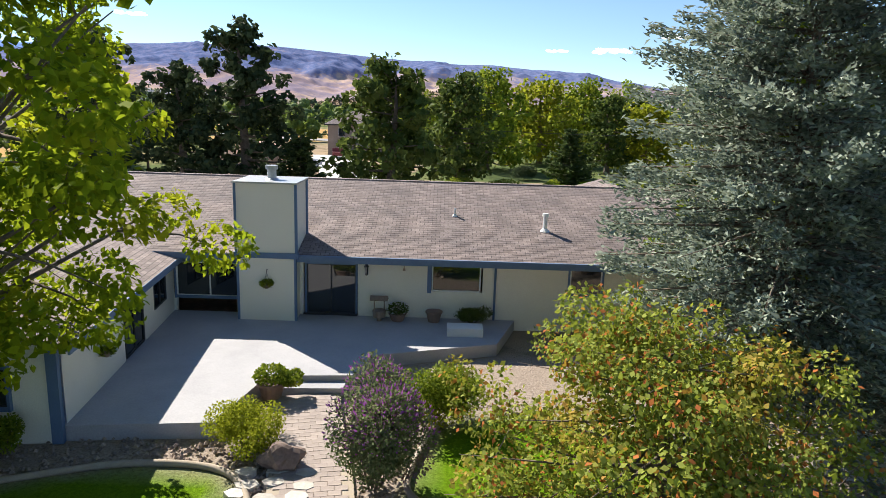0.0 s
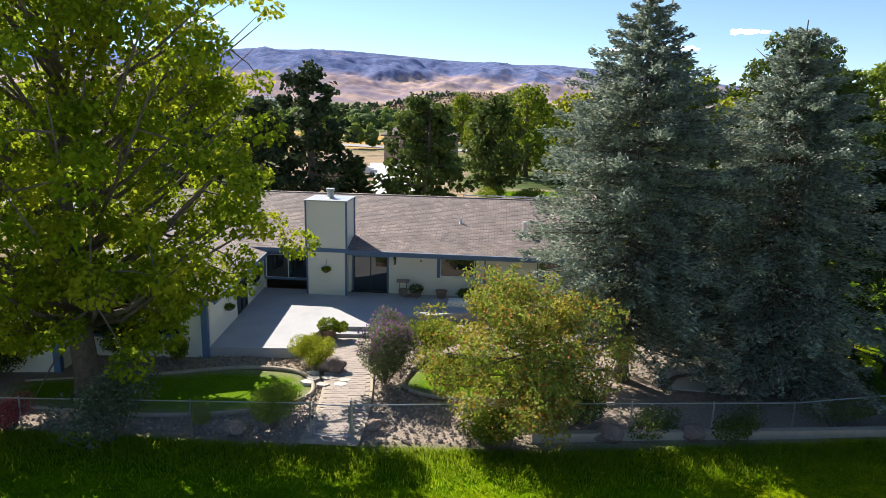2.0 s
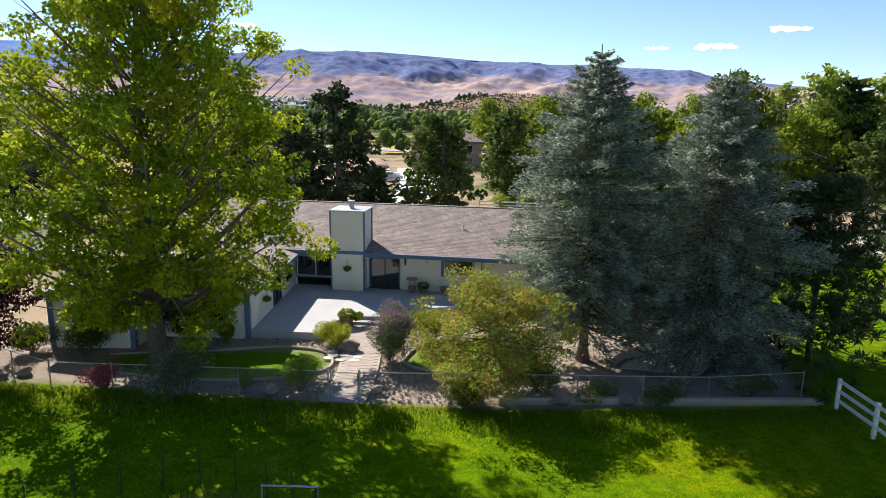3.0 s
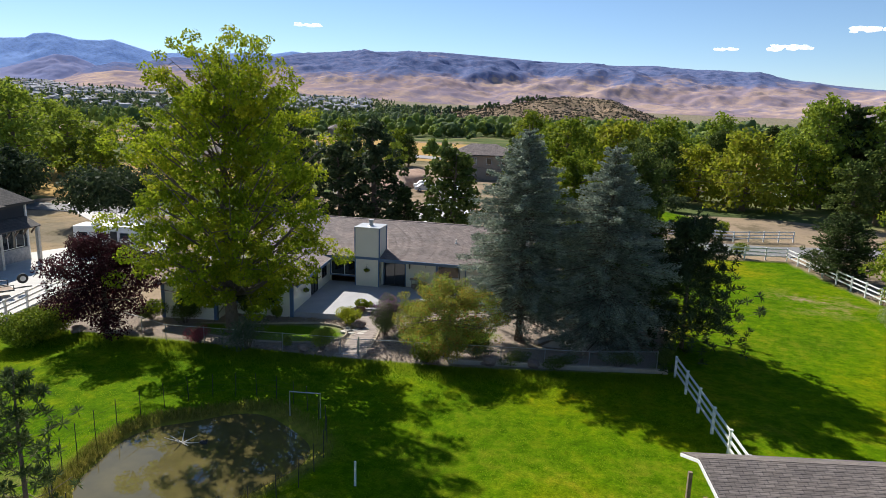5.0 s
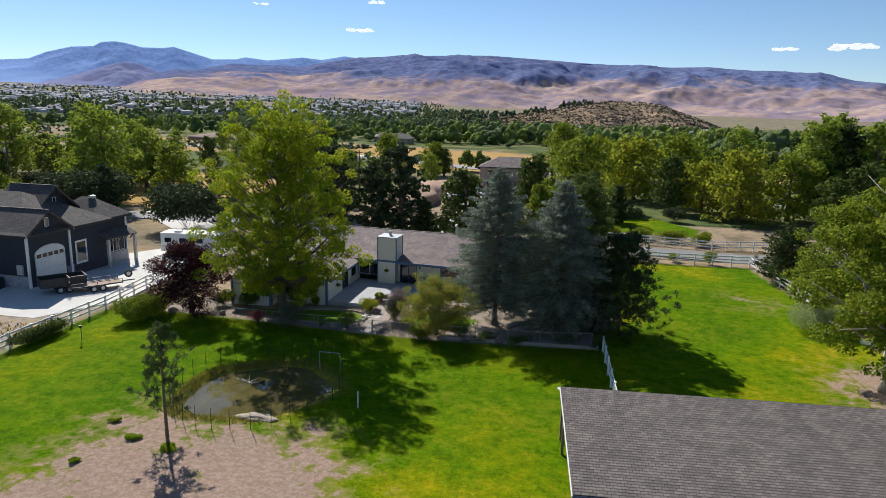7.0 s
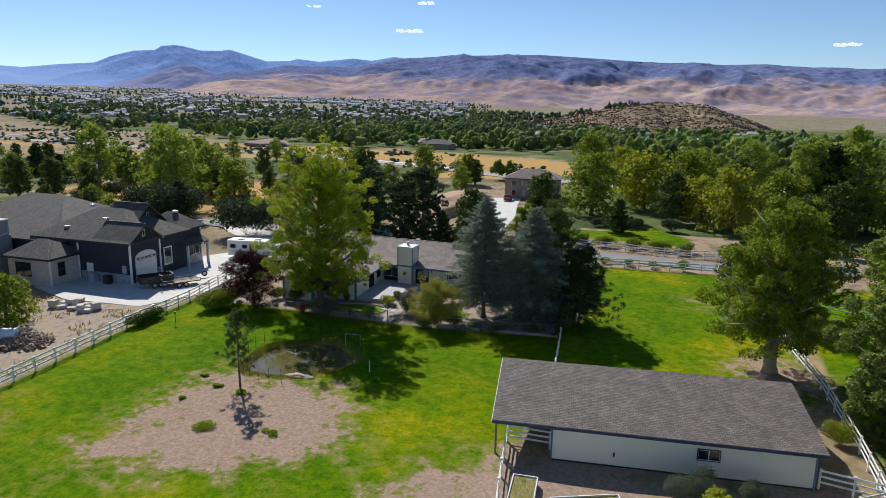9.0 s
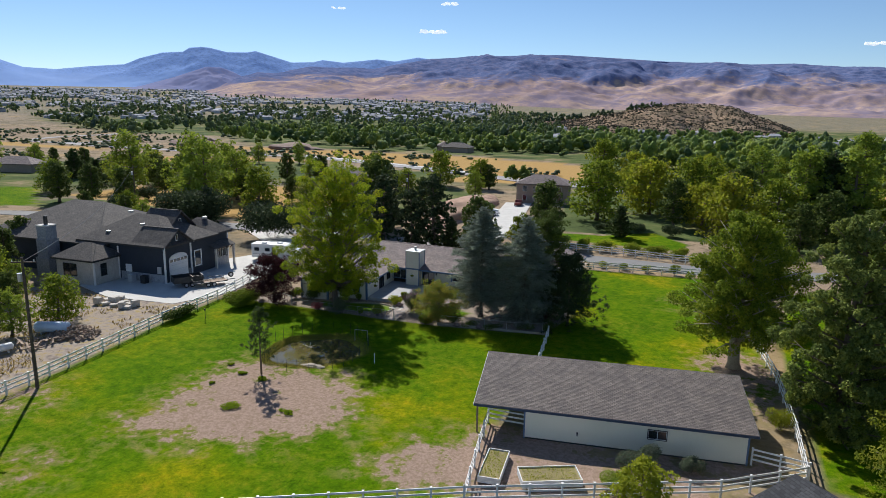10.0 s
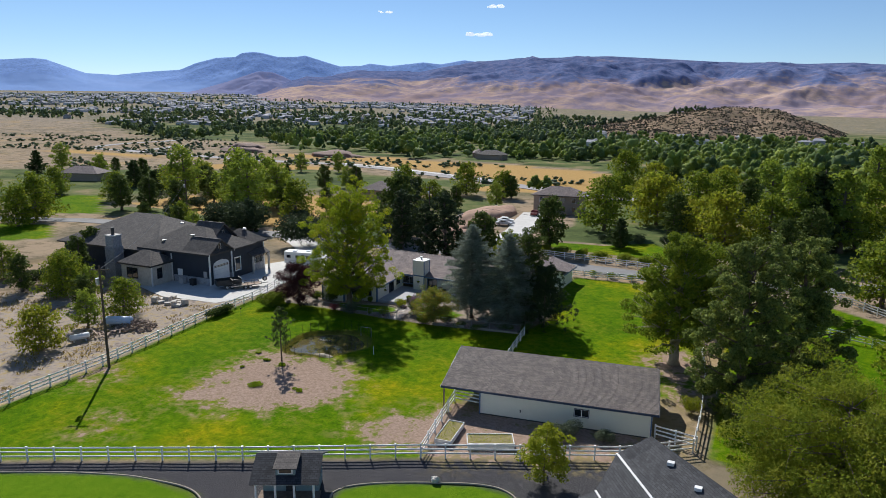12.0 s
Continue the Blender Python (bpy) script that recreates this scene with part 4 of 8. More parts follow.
# the white ranch house
house = thing("house", label="low cream stucco ranch house with blue trim and brown shingle roof", category="house")
WC = (-3.95, -8.77)                      # the wing's outer corner
WU = Vector((0.118, -0.993))             # along the wing, away from the main block
WV = Vector((0.993, 0.118))
EY, RY, EZ, RZ = 0.10, 8.0, 2.85, 4.95
w = Mesh()
wall_run(house, STUCCO, [(-12, 1.0), (-4.9, 1.0)], -0.1, 0.95)
wall_run(house, STUCCO, [(-12, 1.0), (-4.9, 1.0)], 2.35, 2.75)
wall_run(house, STUCCO, [(-2.1, 1.0), (0.06, 1.0)], -0.1, 2.75)
wall_run(house, STUCCO, [(0.1, 1.0), (2.16, 1.0)], 2.43, 2.75)
wall_run(house, STUCCO, [(2.16, 1.0), (4.95, 1.0)], -0.1, 2.75)
wall_run(house, STUCCO, [(4.95, 1.0), (7.0, 1.0)], -0.1, 1.42)
wall_run(house, STUCCO, [(7.0, 1.0), (10.3, 1.0)], -0.1, 2.75)
wall_run(house, STUCCO, [(10.3, 1.0), (11.7, 1.0)], -0.1, 1.5)
wall_run(house, STUCCO, [(11.7, 1.0), (20.2, 1.0), (20.2, 15.4), (-12, 15.4), (-12, 1.0)], -0.1, 2.75)
g = Mesh()
g.add([(20.25, 0.9, 2.7), (20.25, 15.5, 2.7), (20.25, 8.0, 4.8)], [(0, 1, 2)])
g.add([(20.1, 0.9, 2.7), (20.1, 15.5, 2.7), (20.1, 8.0, 4.8)], [(2, 1, 0)])
g.ob("gable_wall", STUCCO, house)
gable_roof(house, (0, 0), (1, 0), (0, 1), -13.0, 20.8, EY, 2 * RY - EY, EZ, RZ, ROOF_HOUSE, label="brown asphalt shingle slope")
courses(house, (-13.0, EY, EZ), (20.8, EY, EZ), (20.8, RY, RZ), (-13.0, RY, RZ), ROOF_HOUSE)
s = Mesh()
s.box((4, 0.55, 2.70), (33.6, 0.9, 0.04))
s.ob("soffit", WHITE, house)
# chimney box
c = Mesh()
c.box((-1.13, 1.05, 4.2), (2.16, 2.1, 2.66))
c.ob("chimney_box", STUCCO, house, "cream stucco chimney box")
c = Mesh()
c.box((-1.13, 0.5, 1.3), (2.08, 1.0, 2.9))
c.ob("chimney_base", STUCCO, house)
boards(house, BLUE, "chimney_trim", [((x, y, 4.17), (0.09, 0.12, 2.7)) for x in (-2.24, -0.02) for y in (0.03, 2.0)] + [((-1.13, 0.0, 2.86), (2.4, 0.16, 0.2))] + [((x, 0.02, 1.55), (0.09, 0.1, 2.4)) for x in (-2.2, -0.06)])
c = Mesh()
c.box((-1.13, 1.05, 5.55), (2.34, 2.3, 0.06))
c.ob("chimney_cap", STEEL, house, "pale sheet-metal cap")
c = Mesh()
c.tube([(-1.13, 1.05, 5.56), (-1.13, 1.05, 5.95)], [0.17, 0.17], 14)
c.tube([(-1.13, 1.05, 5.95), (-1.13, 1.05, 6.1)], [0.23, 0.23], 14)
c.tube([(-1.13, 1.05, 5.575), (-1.13, 1.05, 5.63)], [0.28, 0.2], 14)
c.ob("flue", STEEL, house, "galvanised round flue")
for x, y, hh, rr in ((9.6, 2.9, 0.62, 0.09), (5.9, 4.1, 0.35, 0.05), (13.4, 3.6, 0.4, 0.05)):
    z = EZ + (y - EY) * (RZ - EZ) / (RY - EY)
    c = Mesh()
    c.tube([(x, y, z - 0.05), (x, y, z + hh)], [rr, rr], 10)
    c.tube([(x, y, z - 0.02), (x, y, z + 0.1)], [rr * 2.6, rr * 1.2], 10)
    if rr > 0.06:
        c.tube([(x, y, z + hh), (x, y, z + hh + 0.12)], [rr * 1.5, rr * 1.3], 10)
    c.ob("roof_vent", WHITE, house)
# openings of the main block
window(house, (-4.85, 0.95), (-2.3, 0.95), 0.98, 2.3, (0, -1), WHITE, 2, trim=BLUE)
window(house, (5.05, 0.95), (6.9, 0.95), 1.46, 2.55, (0, -1), WHITE, 1, trim=None)
window(house, (10.4, 0.95), (11.6, 0.95), 1.5, 2.5, (0, -1), WHITE, 1, trim=BLUE)
t = Mesh()
t.box((4.93, 0.86, 2.02), (0.16, 0.1, 1.3))
t.ob("window_trim", BLUE, house)
d = window(house, (0.2, 0.95), (2.06, 0.95), 0.42, 2.38, (0, -1), DARKMETAL, 2, trim=BLUE, name="sliding_door", tw=0.1)
t = Mesh()
t.box((1.1, 0.9, 0.39), (2.1, 0.2, 0.06))
t.ob("door_sill", DARKMETAL, d)
# gutter and downspout
t = Mesh()
t.box((9.9, 0.03, 2.83), (19.8, 0.1, 0.11))
t.ob("gutter", BLUE, house)
t = Mesh()
t.tube([(7.6, 0.03, 2.78), (7.5, 0.4, 2.6), (7.48, 0.84, 2.45), (7.48, 0.84, 0.05)], [0.045] * 4, 8)
t.ob("downspout", BLUE, house)
# the wing


def wp(a, b):
    return (WC[0] - WU.x * a - WV.x * b, WC[1] - WU.y * a - WV.y * b)


w = Mesh()
wall_run(house, STUCCO, [wp(0, 0), wp(0.35, 0)], -0.1, 2.5)
wall_run(house, STUCCO, [wp(0.35, 0), wp(4.3, 0)], -0.1, 2.5)
wall_run(house, STUCCO, [wp(6.2, 0), wp(7.3, 0)], -0.1, 2.5)
wall_run(house, STUCCO, [wp(7.3, 0), wp(8.7, 0)], -0.1, 1.1)
wall_run(house, STUCCO, [wp(7.3, 0), wp(8.7, 0)], 2.1, 2.5)
wall_run(house, STUCCO, [wp(8.7, 0), wp(9.8, 0)], -0.1, 2.5)
wall_run(house, STUCCO, [wp(4.3, 0), wp(6.2, 0)], 2.4, 2.5)
wall_run(house, STUCCO, [wp(0.0, 0.1), wp(0.0, 5.2), wp(-1.9, 5.2), wp(-1.9, 9.2), wp(10, 9.2)], -0.1, 2.5)
gable_roof(house, WC, (-WU.x, -WU.y), (-WV.x, -WV.y), -0.5, 13.5, -0.55, 9.7, 2.62, 3.85, ROOF_HOUSE, label="brown asphalt shingle slope")
gable_roof(house, wp(0, 5.2), (WU.x, WU.y), (-WV.x, -WV.y), -1.0, 2.3, -0.3, 4.5, 2.62, 3.2, ROOF_HOUSE)
boards(house, BLUE, "corner_board", [((*wp(a, b), 1.2), (0.26, 0.26, 2.6)) for a, b in ((-0.03, 0.03), (-1.93, 5.16), (-1.93, 9.2))], math.atan2(WV.y, WV.x))
window(house, wp(7.3, -0.06), wp(8.7, -0.06), 1.1, 2.1, (WV.x, WV.y), DARKMETAL, 2, trim=None)
window(house, wp(4.4, -0.06), wp(6.1, -0.06), 0.42, 2.38, (WV.x, WV.y), DARKMETAL, 2, name="patio_door")
window(house, wp(-0.11, 2.0), wp(-0.11, 1.1), 0.95, 1.9, (WU.x, WU.y), DARKMETAL, 1, trim=BLUE)
window(house, wp(-2.01, 8.0), wp(-2.01, 6.6), 0.95, 1.9, (WU.x, WU.y), DARKMETAL, 1, trim=BLUE)
window(house, wp(-0.11, 4.6), wp(-0.11, 3.5), 0.95, 1.9, (WU.x, WU.y), DARKMETAL, 1, trim=BLUE)

# garage wing at the street side, mostly behind the trees
w = Mesh()
w.box((16.2, 16.5, 1.2), (8.0, 9.0, 2.7))
w.ob("garage_wall", STUCCO, house)
gable_roof(house, (16.2, 15.0), (0, 1), (-1, 0), -1.0, 6.6, -4.6, 4.6, 2.75, 4.1, ROOF_HOUSE)

# patio and steps
PATIO_POLY = [(-12, 0.9), (-5.1, 0.88), (WC[0], WC[1]), (-0.35, -8.35), (0.25, -5.25), (2.75, -5.05), (3.3, -3.3), (7.4, -1.9), (8.3, 0.88)]
p = Mesh()
p.prism(PATIO_POLY[1:], -0.1, 0.35)
patio = tagged(p.ob("patio", PATIO), "raised grey concrete patio against the house", "patio", kind="structure")
p = Mesh()
p.prism([(0.35, -5.75), (2.55, -5.62), (2.6, -5.0), (0.3, -5.2)], -0.08, 0.17)
tagged(p.ob("step", PATIO), "grey concrete step up to the patio", "step", kind="structure")

# ---- the barn ----
BO, BU, BV = (28.0, -37.75), (0.9836, 0.1805), (-0.1805, 0.9836)


def bp(a, b, z=0.0):
    return (BO[0] + BU[0] * a + BV[0] * b, BO[1] + BU[1] * a + BV[1] * b, z)


barn = thing("barn", label="long cream barn with brown shingle roof and open lean-to end", category="barn")
BA = math.atan2(BU[1], BU[0])
w = Mesh()
L, D = 17.2, 9.6
for (a, b), (c_, d_) in (((0, 0), (L, 0)), ((L, 0), (L, D)), ((L, D), (0, D)), ((0, D), (0, 0))):
    wall_run(barn, BARNWALL, [bp(a, b)[:2], bp(c_, d_)[:2]], -0.1, 2.5)
for a in (0.02, L - 0.02):
    g = Mesh()
    t1, t2, t3 = bp(a, 0, 2.45), bp(a, D, 3.25), bp(a, 8.4, 3.85)
    e = Vector((BU[0], BU[1], 0)) * 0.08
    g.add([Vector(q) - e for q in (t1, t2, t3)] + [Vector(q) + e for q in (t1, t2, t3)], [(0, 2, 1), (3, 4, 5), (0, 1, 4, 3), (1, 2, 5, 4), (2, 0, 3, 5)])
    g.ob("gable_wall", BARNWALL, barn)
for q, nm in (((bp(-4.3, -0.25, 2.58), bp(L + 0.7, -0.25, 2.58), bp(L + 0.7, 8.4, 4.0), bp(-4.5, 8.4, 4.0)), "roof"), ((bp(L + 0.7, 10.2, 3.25), bp(-4.5, 10.2, 3.25), bp(-4.5, 8.45, 4.0), bp(L + 0.7, 8.45, 4.0)), "back_roof")):
    m = Mesh()
    m.plate(*q, 0.14)
    slope_uv(m.ob(nm, ROOF_BARN, barn, "dark brown asphalt shingle slope"))
courses(barn, bp(-4.3, -0.25, 2.58), bp(L + 0.7, -0.25, 2.58), bp(L + 0.7, 8.4, 4.0), bp(-4.5, 8.4, 4.0), ROOF_BARN)
for a0, b0, a1, b1, z0_, z1_, mt in ((-4.3, -0.28, L + 0.7, -0.28, 2.46, 2.46, DEEPBLUE), (-4.32, -0.25, -4.52, 8.4, 2.46, 3.88, WHITE), (L + 0.72, -0.25, L + 0.72, 8.4, 2.46, 3.88, WHITE), (-4.52, 10.2, -4.52, 8.4, 3.13, 3.88, WHITE)):
    m = Mesh()
    m.beam(bp(a0, b0, z0_), bp(a1, b1, z1_), 0.05, 0.2 if mt is DEEPBLUE else 0.12)
    m.ob("fascia", mt, barn)
boards(barn, BLUE, "corner_board", [(bp(a, b, 1.2), (0.13, 0.1, 2.5)) for a, b in ((-0.02, -0.11), (L + 0.02, -0.11), (L + 0.02, D + 0.1))], BA)
boards(barn, DARKMETAL, "base_board", [(bp(L / 2, -0.12, 0.0), (L, 0.04, 0.1))], BA)
for a, b in ((-4.0, -0.05), (-4.2, 8.2), (-4.2, D + 0.3)):
    q = bp(a, b, 1.25)
    t = Mesh()
    t.box(q, (0.14, 0.14, 2.7), BA)
    t.ob("post", WOOD, barn)
window(barn, bp(9.8, -0.13)[:2], bp(11.2, -0.13)[:2], 1.25, 2.0, (-BV[0], -BV[1]), WHITE, 2, trim=DARKMETAL, tw=0.06)
t = Mesh()
t.tube([bp(4.3, -0.14, 0.7), bp(4.3, -0.14, 0.95)], [0.05, 0.05], 8)
t.box(bp(4.3, -0.16, 0.98), (0.14, 0.08, 0.1), BA)
t.ob("hose_tap", DARKMETAL, barn)

# ---- fences ----
def rail_fence(name, pts, label, high=1.35, rails=3, step=2.4, post=0.13, board=0.14, mat=VINYL):
    f = thing(name, label=label, category="fence")
    for (ax, ay), (bx, by) in zip(pts, pts[1:]):
        a, b = Vector((ax, ay, 0)), Vector((bx, by, 0))
        n = max(1, round((b - a).length / step))
        ang = math.atan2(by - ay, bx - ax)
        for k in range(n):
            p0, p1 = a.lerp(b, k / n), a.lerp(b, (k + 1) / n)
            m = Mesh()
            m.box(p0 + Vector((0, 0, high / 2 - 0.05)), (post, post, high + 0.1), ang)
            m.box(p0 + Vector((0, 0, high + 0.02)), (post * 1.25, post * 1.25, 0.05), ang)
            m.ob("post", mat, f)
            for r in range(rails):
                z = high * (0.93 - 0.72 * r / max(1, rails - 1) * 0.85)
                m = Mesh()
                m.beam(p0 + Vector((0, 0, z)), p1 + Vector((0, 0, z)), 0.045, board)
                m.ob("rail", mat, f)
    m = Mesh()
    m.box((pts[-1][0], pts[-1][1], high / 2 - 0.05), (post, post, high + 0.1))
    m.ob("post", mat, f)
    return f


rail_fence("rail_fence", LEFT_FENCE, "white three-rail fence along the pasture edge")
rail_fence("rail_fence", NEAR_FENCE, "white three-rail fence along the dark gravel bed")
rail_fence("rail_fence", [(27.0, -48.7), (25.4, -41.5), (24.4, -36.6)], "white three-rail fence from barn to pasture corner")
rail_fence("rail_fence", [(24.4, -36.6), (27.6, -36.4)], "short white rail fence under the barn's lean-to")
rail_fence("rail_fence", [(25.2, -24.4), (23.4, -12.6)], "white three-rail fence between two pastures")
rail_fence("rail_fence", [(45.3, -34.4), (49.2, -34.9)], "white three-rail fence beside the barn's end")
rail_fence("rail_fence", [(49.0, -35.6), (48.8, -28.0), (47.9, -16.0), (46.4, -7.0), (44.8, 1.5), (42.0, 14.5), (39.5, 27.0)], "white three-rail fence along the meadow's edge")
rail_fence("rail_fence", [(39.5, 27.0), (28.0, 25.4), (19.4, 24.2), (18.6, 17.0)], "white three-rail fence at the road side of the meadow")
rail_fence("rail_fence", [(4.0, 39.2), (20.0, 38.4), (35.6, 37.0), (43.5, 40.0)], "white three-rail fence across the road")

rail_fence("rail_fence", [(50.5, 12.5), (57.0, 9.6), (64.3, 7.1), (72.0, 4.6), (92.0, 0.0)], "white three-rail fence across the far lawn")
rail_fence("rail_fence", [(58.0, 36.0), (67.4, 25.9), (74.0, 17.5), (92.0, 10.0)], "white three-rail fence at the far lawn's road side")

# ---- the neighbour's dark house ----
nb = thing("house", (-35.3, -15.2, 0), 4.4, "large navy house with stone base and dark shingle roof", "house")
nb.scale = (1.0, 1.0, 1.17)


def hip(parent, x0, x1, y0, y1, ze, zr, mat, inset=None, over=0.6, name="roof"):
    """A hipped roof over a rectangle, ridge along the longer side."""
    x0, x1, y0, y1 = x0 - over, x1 + over, y0 - over, y1 + over
    i = inset if inset is not None else min(x1 - x0, y1 - y0) / 2
    if x1 - x0 >= y1 - y0:
        r0, r1 = (x0 + i, (y0 + y1) / 2), (x1 - i, (y0 + y1) / 2)
    else:
        r0, r1 = ((x0 + x1) / 2, y0 + i), ((x0 + x1) / 2, y1 - i)
    v = [(x0, y0, ze), (x1, y0, ze), (x1, y1, ze), (x0, y1, ze), (*r0, zr), (*r1, zr)]
    f = [(0, 1, 5, 4), (1, 2, 5), (2, 3, 4, 5), (3, 0, 4)] if x1 - x0 >= y1 - y0 else [(0, 1, 4), (1, 2, 5, 4), (2, 3, 5), (3, 0, 4, 5)]
    m = Mesh()
    m.add(v, f)
    slope_uv(m.ob(name, mat, parent))
    m = Mesh()
    m.box(((x0 + x1) / 2, (y0 + y1) / 2, ze - 0.12), (x1 - x0, y1 - y0, 0.22))
    m.ob("eave_board", DARKMETAL, parent)


boards(nb, NAVY, "wall", [((-8.0, 5.8, 2.4), (16.0, 11.6, 5.0)), ((-3.6, 13.0, 2.4), (6.4, 5.0, 5.0)), ((-24.5, 9.2, 2.2), (24.0, 19.0, 4.6))])
boards(nb, STONE, "bay_wall", [((-12.4, -2.4, 1.6), (7.2, 5.0, 3.4))])
boards(nb, BLUESTONE, "stone_base", [((-4.2, -0.07, 0.5), (8.3, 0.14, 1.2)), ((0.07, 5.6, 0.5), (0.14, 1.0, 1.2)), ((-0.33, 13.0, 0.5), (0.14, 4.9, 1.2))])
hip(nb, -16.0, 0.0, 0.0, 11.6, 4.9, 8.0, ROOF_NAVY)
hip(nb, -37.0, -11.0, -0.5, 19.0, 4.5, 8.7, ROOF_NAVY)
hip(nb, -6.8, -0.4, 10.5, 15.5, 4.95, 6.9, ROOF_NAVY)
hip(nb, -16.0, -8.8, -4.9, 0.6, 3.3, 5.0, ROOF_NAVY, over=0.5)
gable_roof(nb, (0, 0), (1, 0), (0, 1), -6.0, 0.7, -0.5, 5.9, 4.9, 6.9, ROOF_NAVY, fascia=WHITE)
gable_roof(nb, (0, 0), (1, 0), (0, 1), -9.5, -3.2, 4.6, 11.4, 6.0, 8.5, ROOF_NAVY, fascia=WHITE)
for x, y0, y1, ze, zr in ((0.1, -0.2, 5.6, 4.8, 6.7), (-3.7, 4.9, 11.1, 5.6, 8.25)):
    g = Mesh()
    g.add([(x, y0, ze), (x, y1, ze), (x, (y0 + y1) / 2, zr), (x - 0.3, y0, ze), (x - 0.3, y1, ze), (x - 0.3, (y0 + y1) / 2, zr)], [(0, 1, 2), (5, 4, 3), (0, 3, 4, 1), (1, 4, 5, 2), (2, 5, 3, 0)])
    g.ob("gable_wall", NAVY, nb)
    window(nb, (x + 0.04, (y0 + y1) / 2 - 0.25), (x + 0.04, (y0 + y1) / 2 + 0.25), (ze + zr) / 2 - 0.4, (ze + zr) / 2 + 0.4, (1, 0), WHITE, 1)
w = Mesh()
arch = [(0.9, -0.05), (4.9, -0.05)] + [(2.9 + 2.0 * math.cos(k * math.pi / 10), 2.9 + 0.75 * math.sin(k * math.pi / 10)) for k in range(11)]
w.add([(0.12, y, z) for y, z in arch] + [(-0.1, y, z) for y, z in arch], [tuple(range(13)), tuple(range(25, 12, -1))] + [(i, i + 13, (i + 1) % 13 + 13, (i + 1) % 13) for i in range(13)])
door = w.ob("garage_door", WHITE, nb, "white arched garage door")
for k in range(5):
    w = Mesh()
    w.box((0.13, 1.35 + k * 0.77, 2.75), (0.03, 0.55, 0.35))
    w.ob("door_pane", GLASS, door)
for z in (0.75, 1.45, 2.15):
    w = Mesh()
    w.box((0.122, 2.9, z), (0.012, 3.9, 0.03))
    w.ob("door_groove", SILVERCAR, door)
boards(nb, WHITE, "corner_board", [((0.06, y, 2.4), (0.22, 0.22, 5.0)) for y in (0.0, 5.75)] + [((-0.36, 15.45, 2.4), (0.2, 0.2, 5.0)), ((-8.75, -0.09, 2.2), (0.2, 0.14, 4.4)), ((-8.72, -4.86, 1.6), (0.2, 0.2, 3.3))])
window(nb, (0.08, 6.6), (0.08, 8.0), 1.2, 3.2, (1, 0), WHITE, 1, trim=WHITE, tw=0.15)
window(nb, (-0.34, 10.9), (-0.34, 14.9), 1.2, 2.8, (1, 0), WHITE, 4, name="bay_window")
w = Mesh()
w.plate((1.3, 10.2, 3.0), (1.3, 15.4, 3.0), (-0.3, 15.4, 3.7), (-0.3, 10.2, 3.7), 0.1)
slope_uv(w.ob("porch_roof", ROOF_NAVY, nb))
for y in (10.5, 15.1):
    w = Mesh()
    w.box((1.1, y, 1.4), (0.3, 0.3, 3.0))
    w.ob("porch_post", STONE, nb)
for k in range(5):
    w = Mesh()
    w.beam((1.1, 10.7 + k * 1.05, 2.9), (0.6, 10.7 + k * 1.05, 2.4), 0.12, 0.14)
    w.ob("bracket", WOOD, nb)
window(nb, (-14.6, -4.93), (-12.0, -4.93), 1.0, 2.6, (0, -1), DARKMETAL, 2)
window(nb, (-8.77, -3.6), (-8.77, -2.5), 1.0, 2.6, (1, 0), DARKMETAL, 1)
w = Mesh()
w.box((-6.9, -0.05, 1.0), (1.1, 0.12, 2.2))
w.ob("side_door", WHITE, nb, "white side door")
window(nb, (-19.0, -0.36), (-16.7, -0.36), 1.0, 2.8, (0, -1), WHITE, 2)
for x, y in ((-5.6, -0.9), (-3.2, -0.9)):
    w = Mesh()
    w.box((x, y, 0.5), (0.9, 0.8, 1.05))
    w.ob("air_unit", SILVERCAR if x < -4 else DARKMETAL, nb)
w = Mesh()
w.box((-0.9, -0.16, 1.7), (0.7, 0.2, 0.9))
w.ob("meter_box", SILVERCAR, nb)
w = Mesh()
for z, sx in ((1.2, 2.6), (3.6, 2.2), (5.4, 1.9)):
    w.box((-20.6, -2.2, z), (sx, sx, 2.6))
ch = w.ob("chimney", BLUESTONE, nb, "stepped blue-grey stone chimney with a metal flue")
boards(ch, CONCRETE, "chimney_cap", [((-20.6, -2.2, 6.75), (2.1, 2.1, 0.16))])
w = Mesh()
w.tube([(-20.6, -2.2, 6.8), (-20.6, -2.2, 8.0)], [0.3, 0.3], 12)
w.ob("flue", DARKMETAL, ch)
for x, y, z in ((-12.0, 1.6, 5.9), (-6.5, 3.0, 7.0), (-14.6, 9.0, 7.6), (-20.5, 9.0, 8.3), (-10.0, 9.5, 6.4), (-2.8, 13.0, 6.9)):
    w = Mesh()
    w.box((x, y, z), (0.7, 0.5, 0.3))
    w.ob("roof_vent", STEEL, nb)
drive = Mesh()
drive.prism([(-26.5, -22.5), (-37.5, -24.0), (-46.0, -21.5), (-46.0, -15.0), (-36.0, 9.0), (-44.0, 18.0), (-62.0, 31.0), (-60.0, 36.0), (-40.0, 24.0), (-27.0, 8.5), (-25.0, -8.0), (-23.5, -15.0)], -0.1, 0.02)
tagged(drive.ob("driveway", CONCRETE), "pale concrete driveway beside the navy house", "driveway", kind="structure")

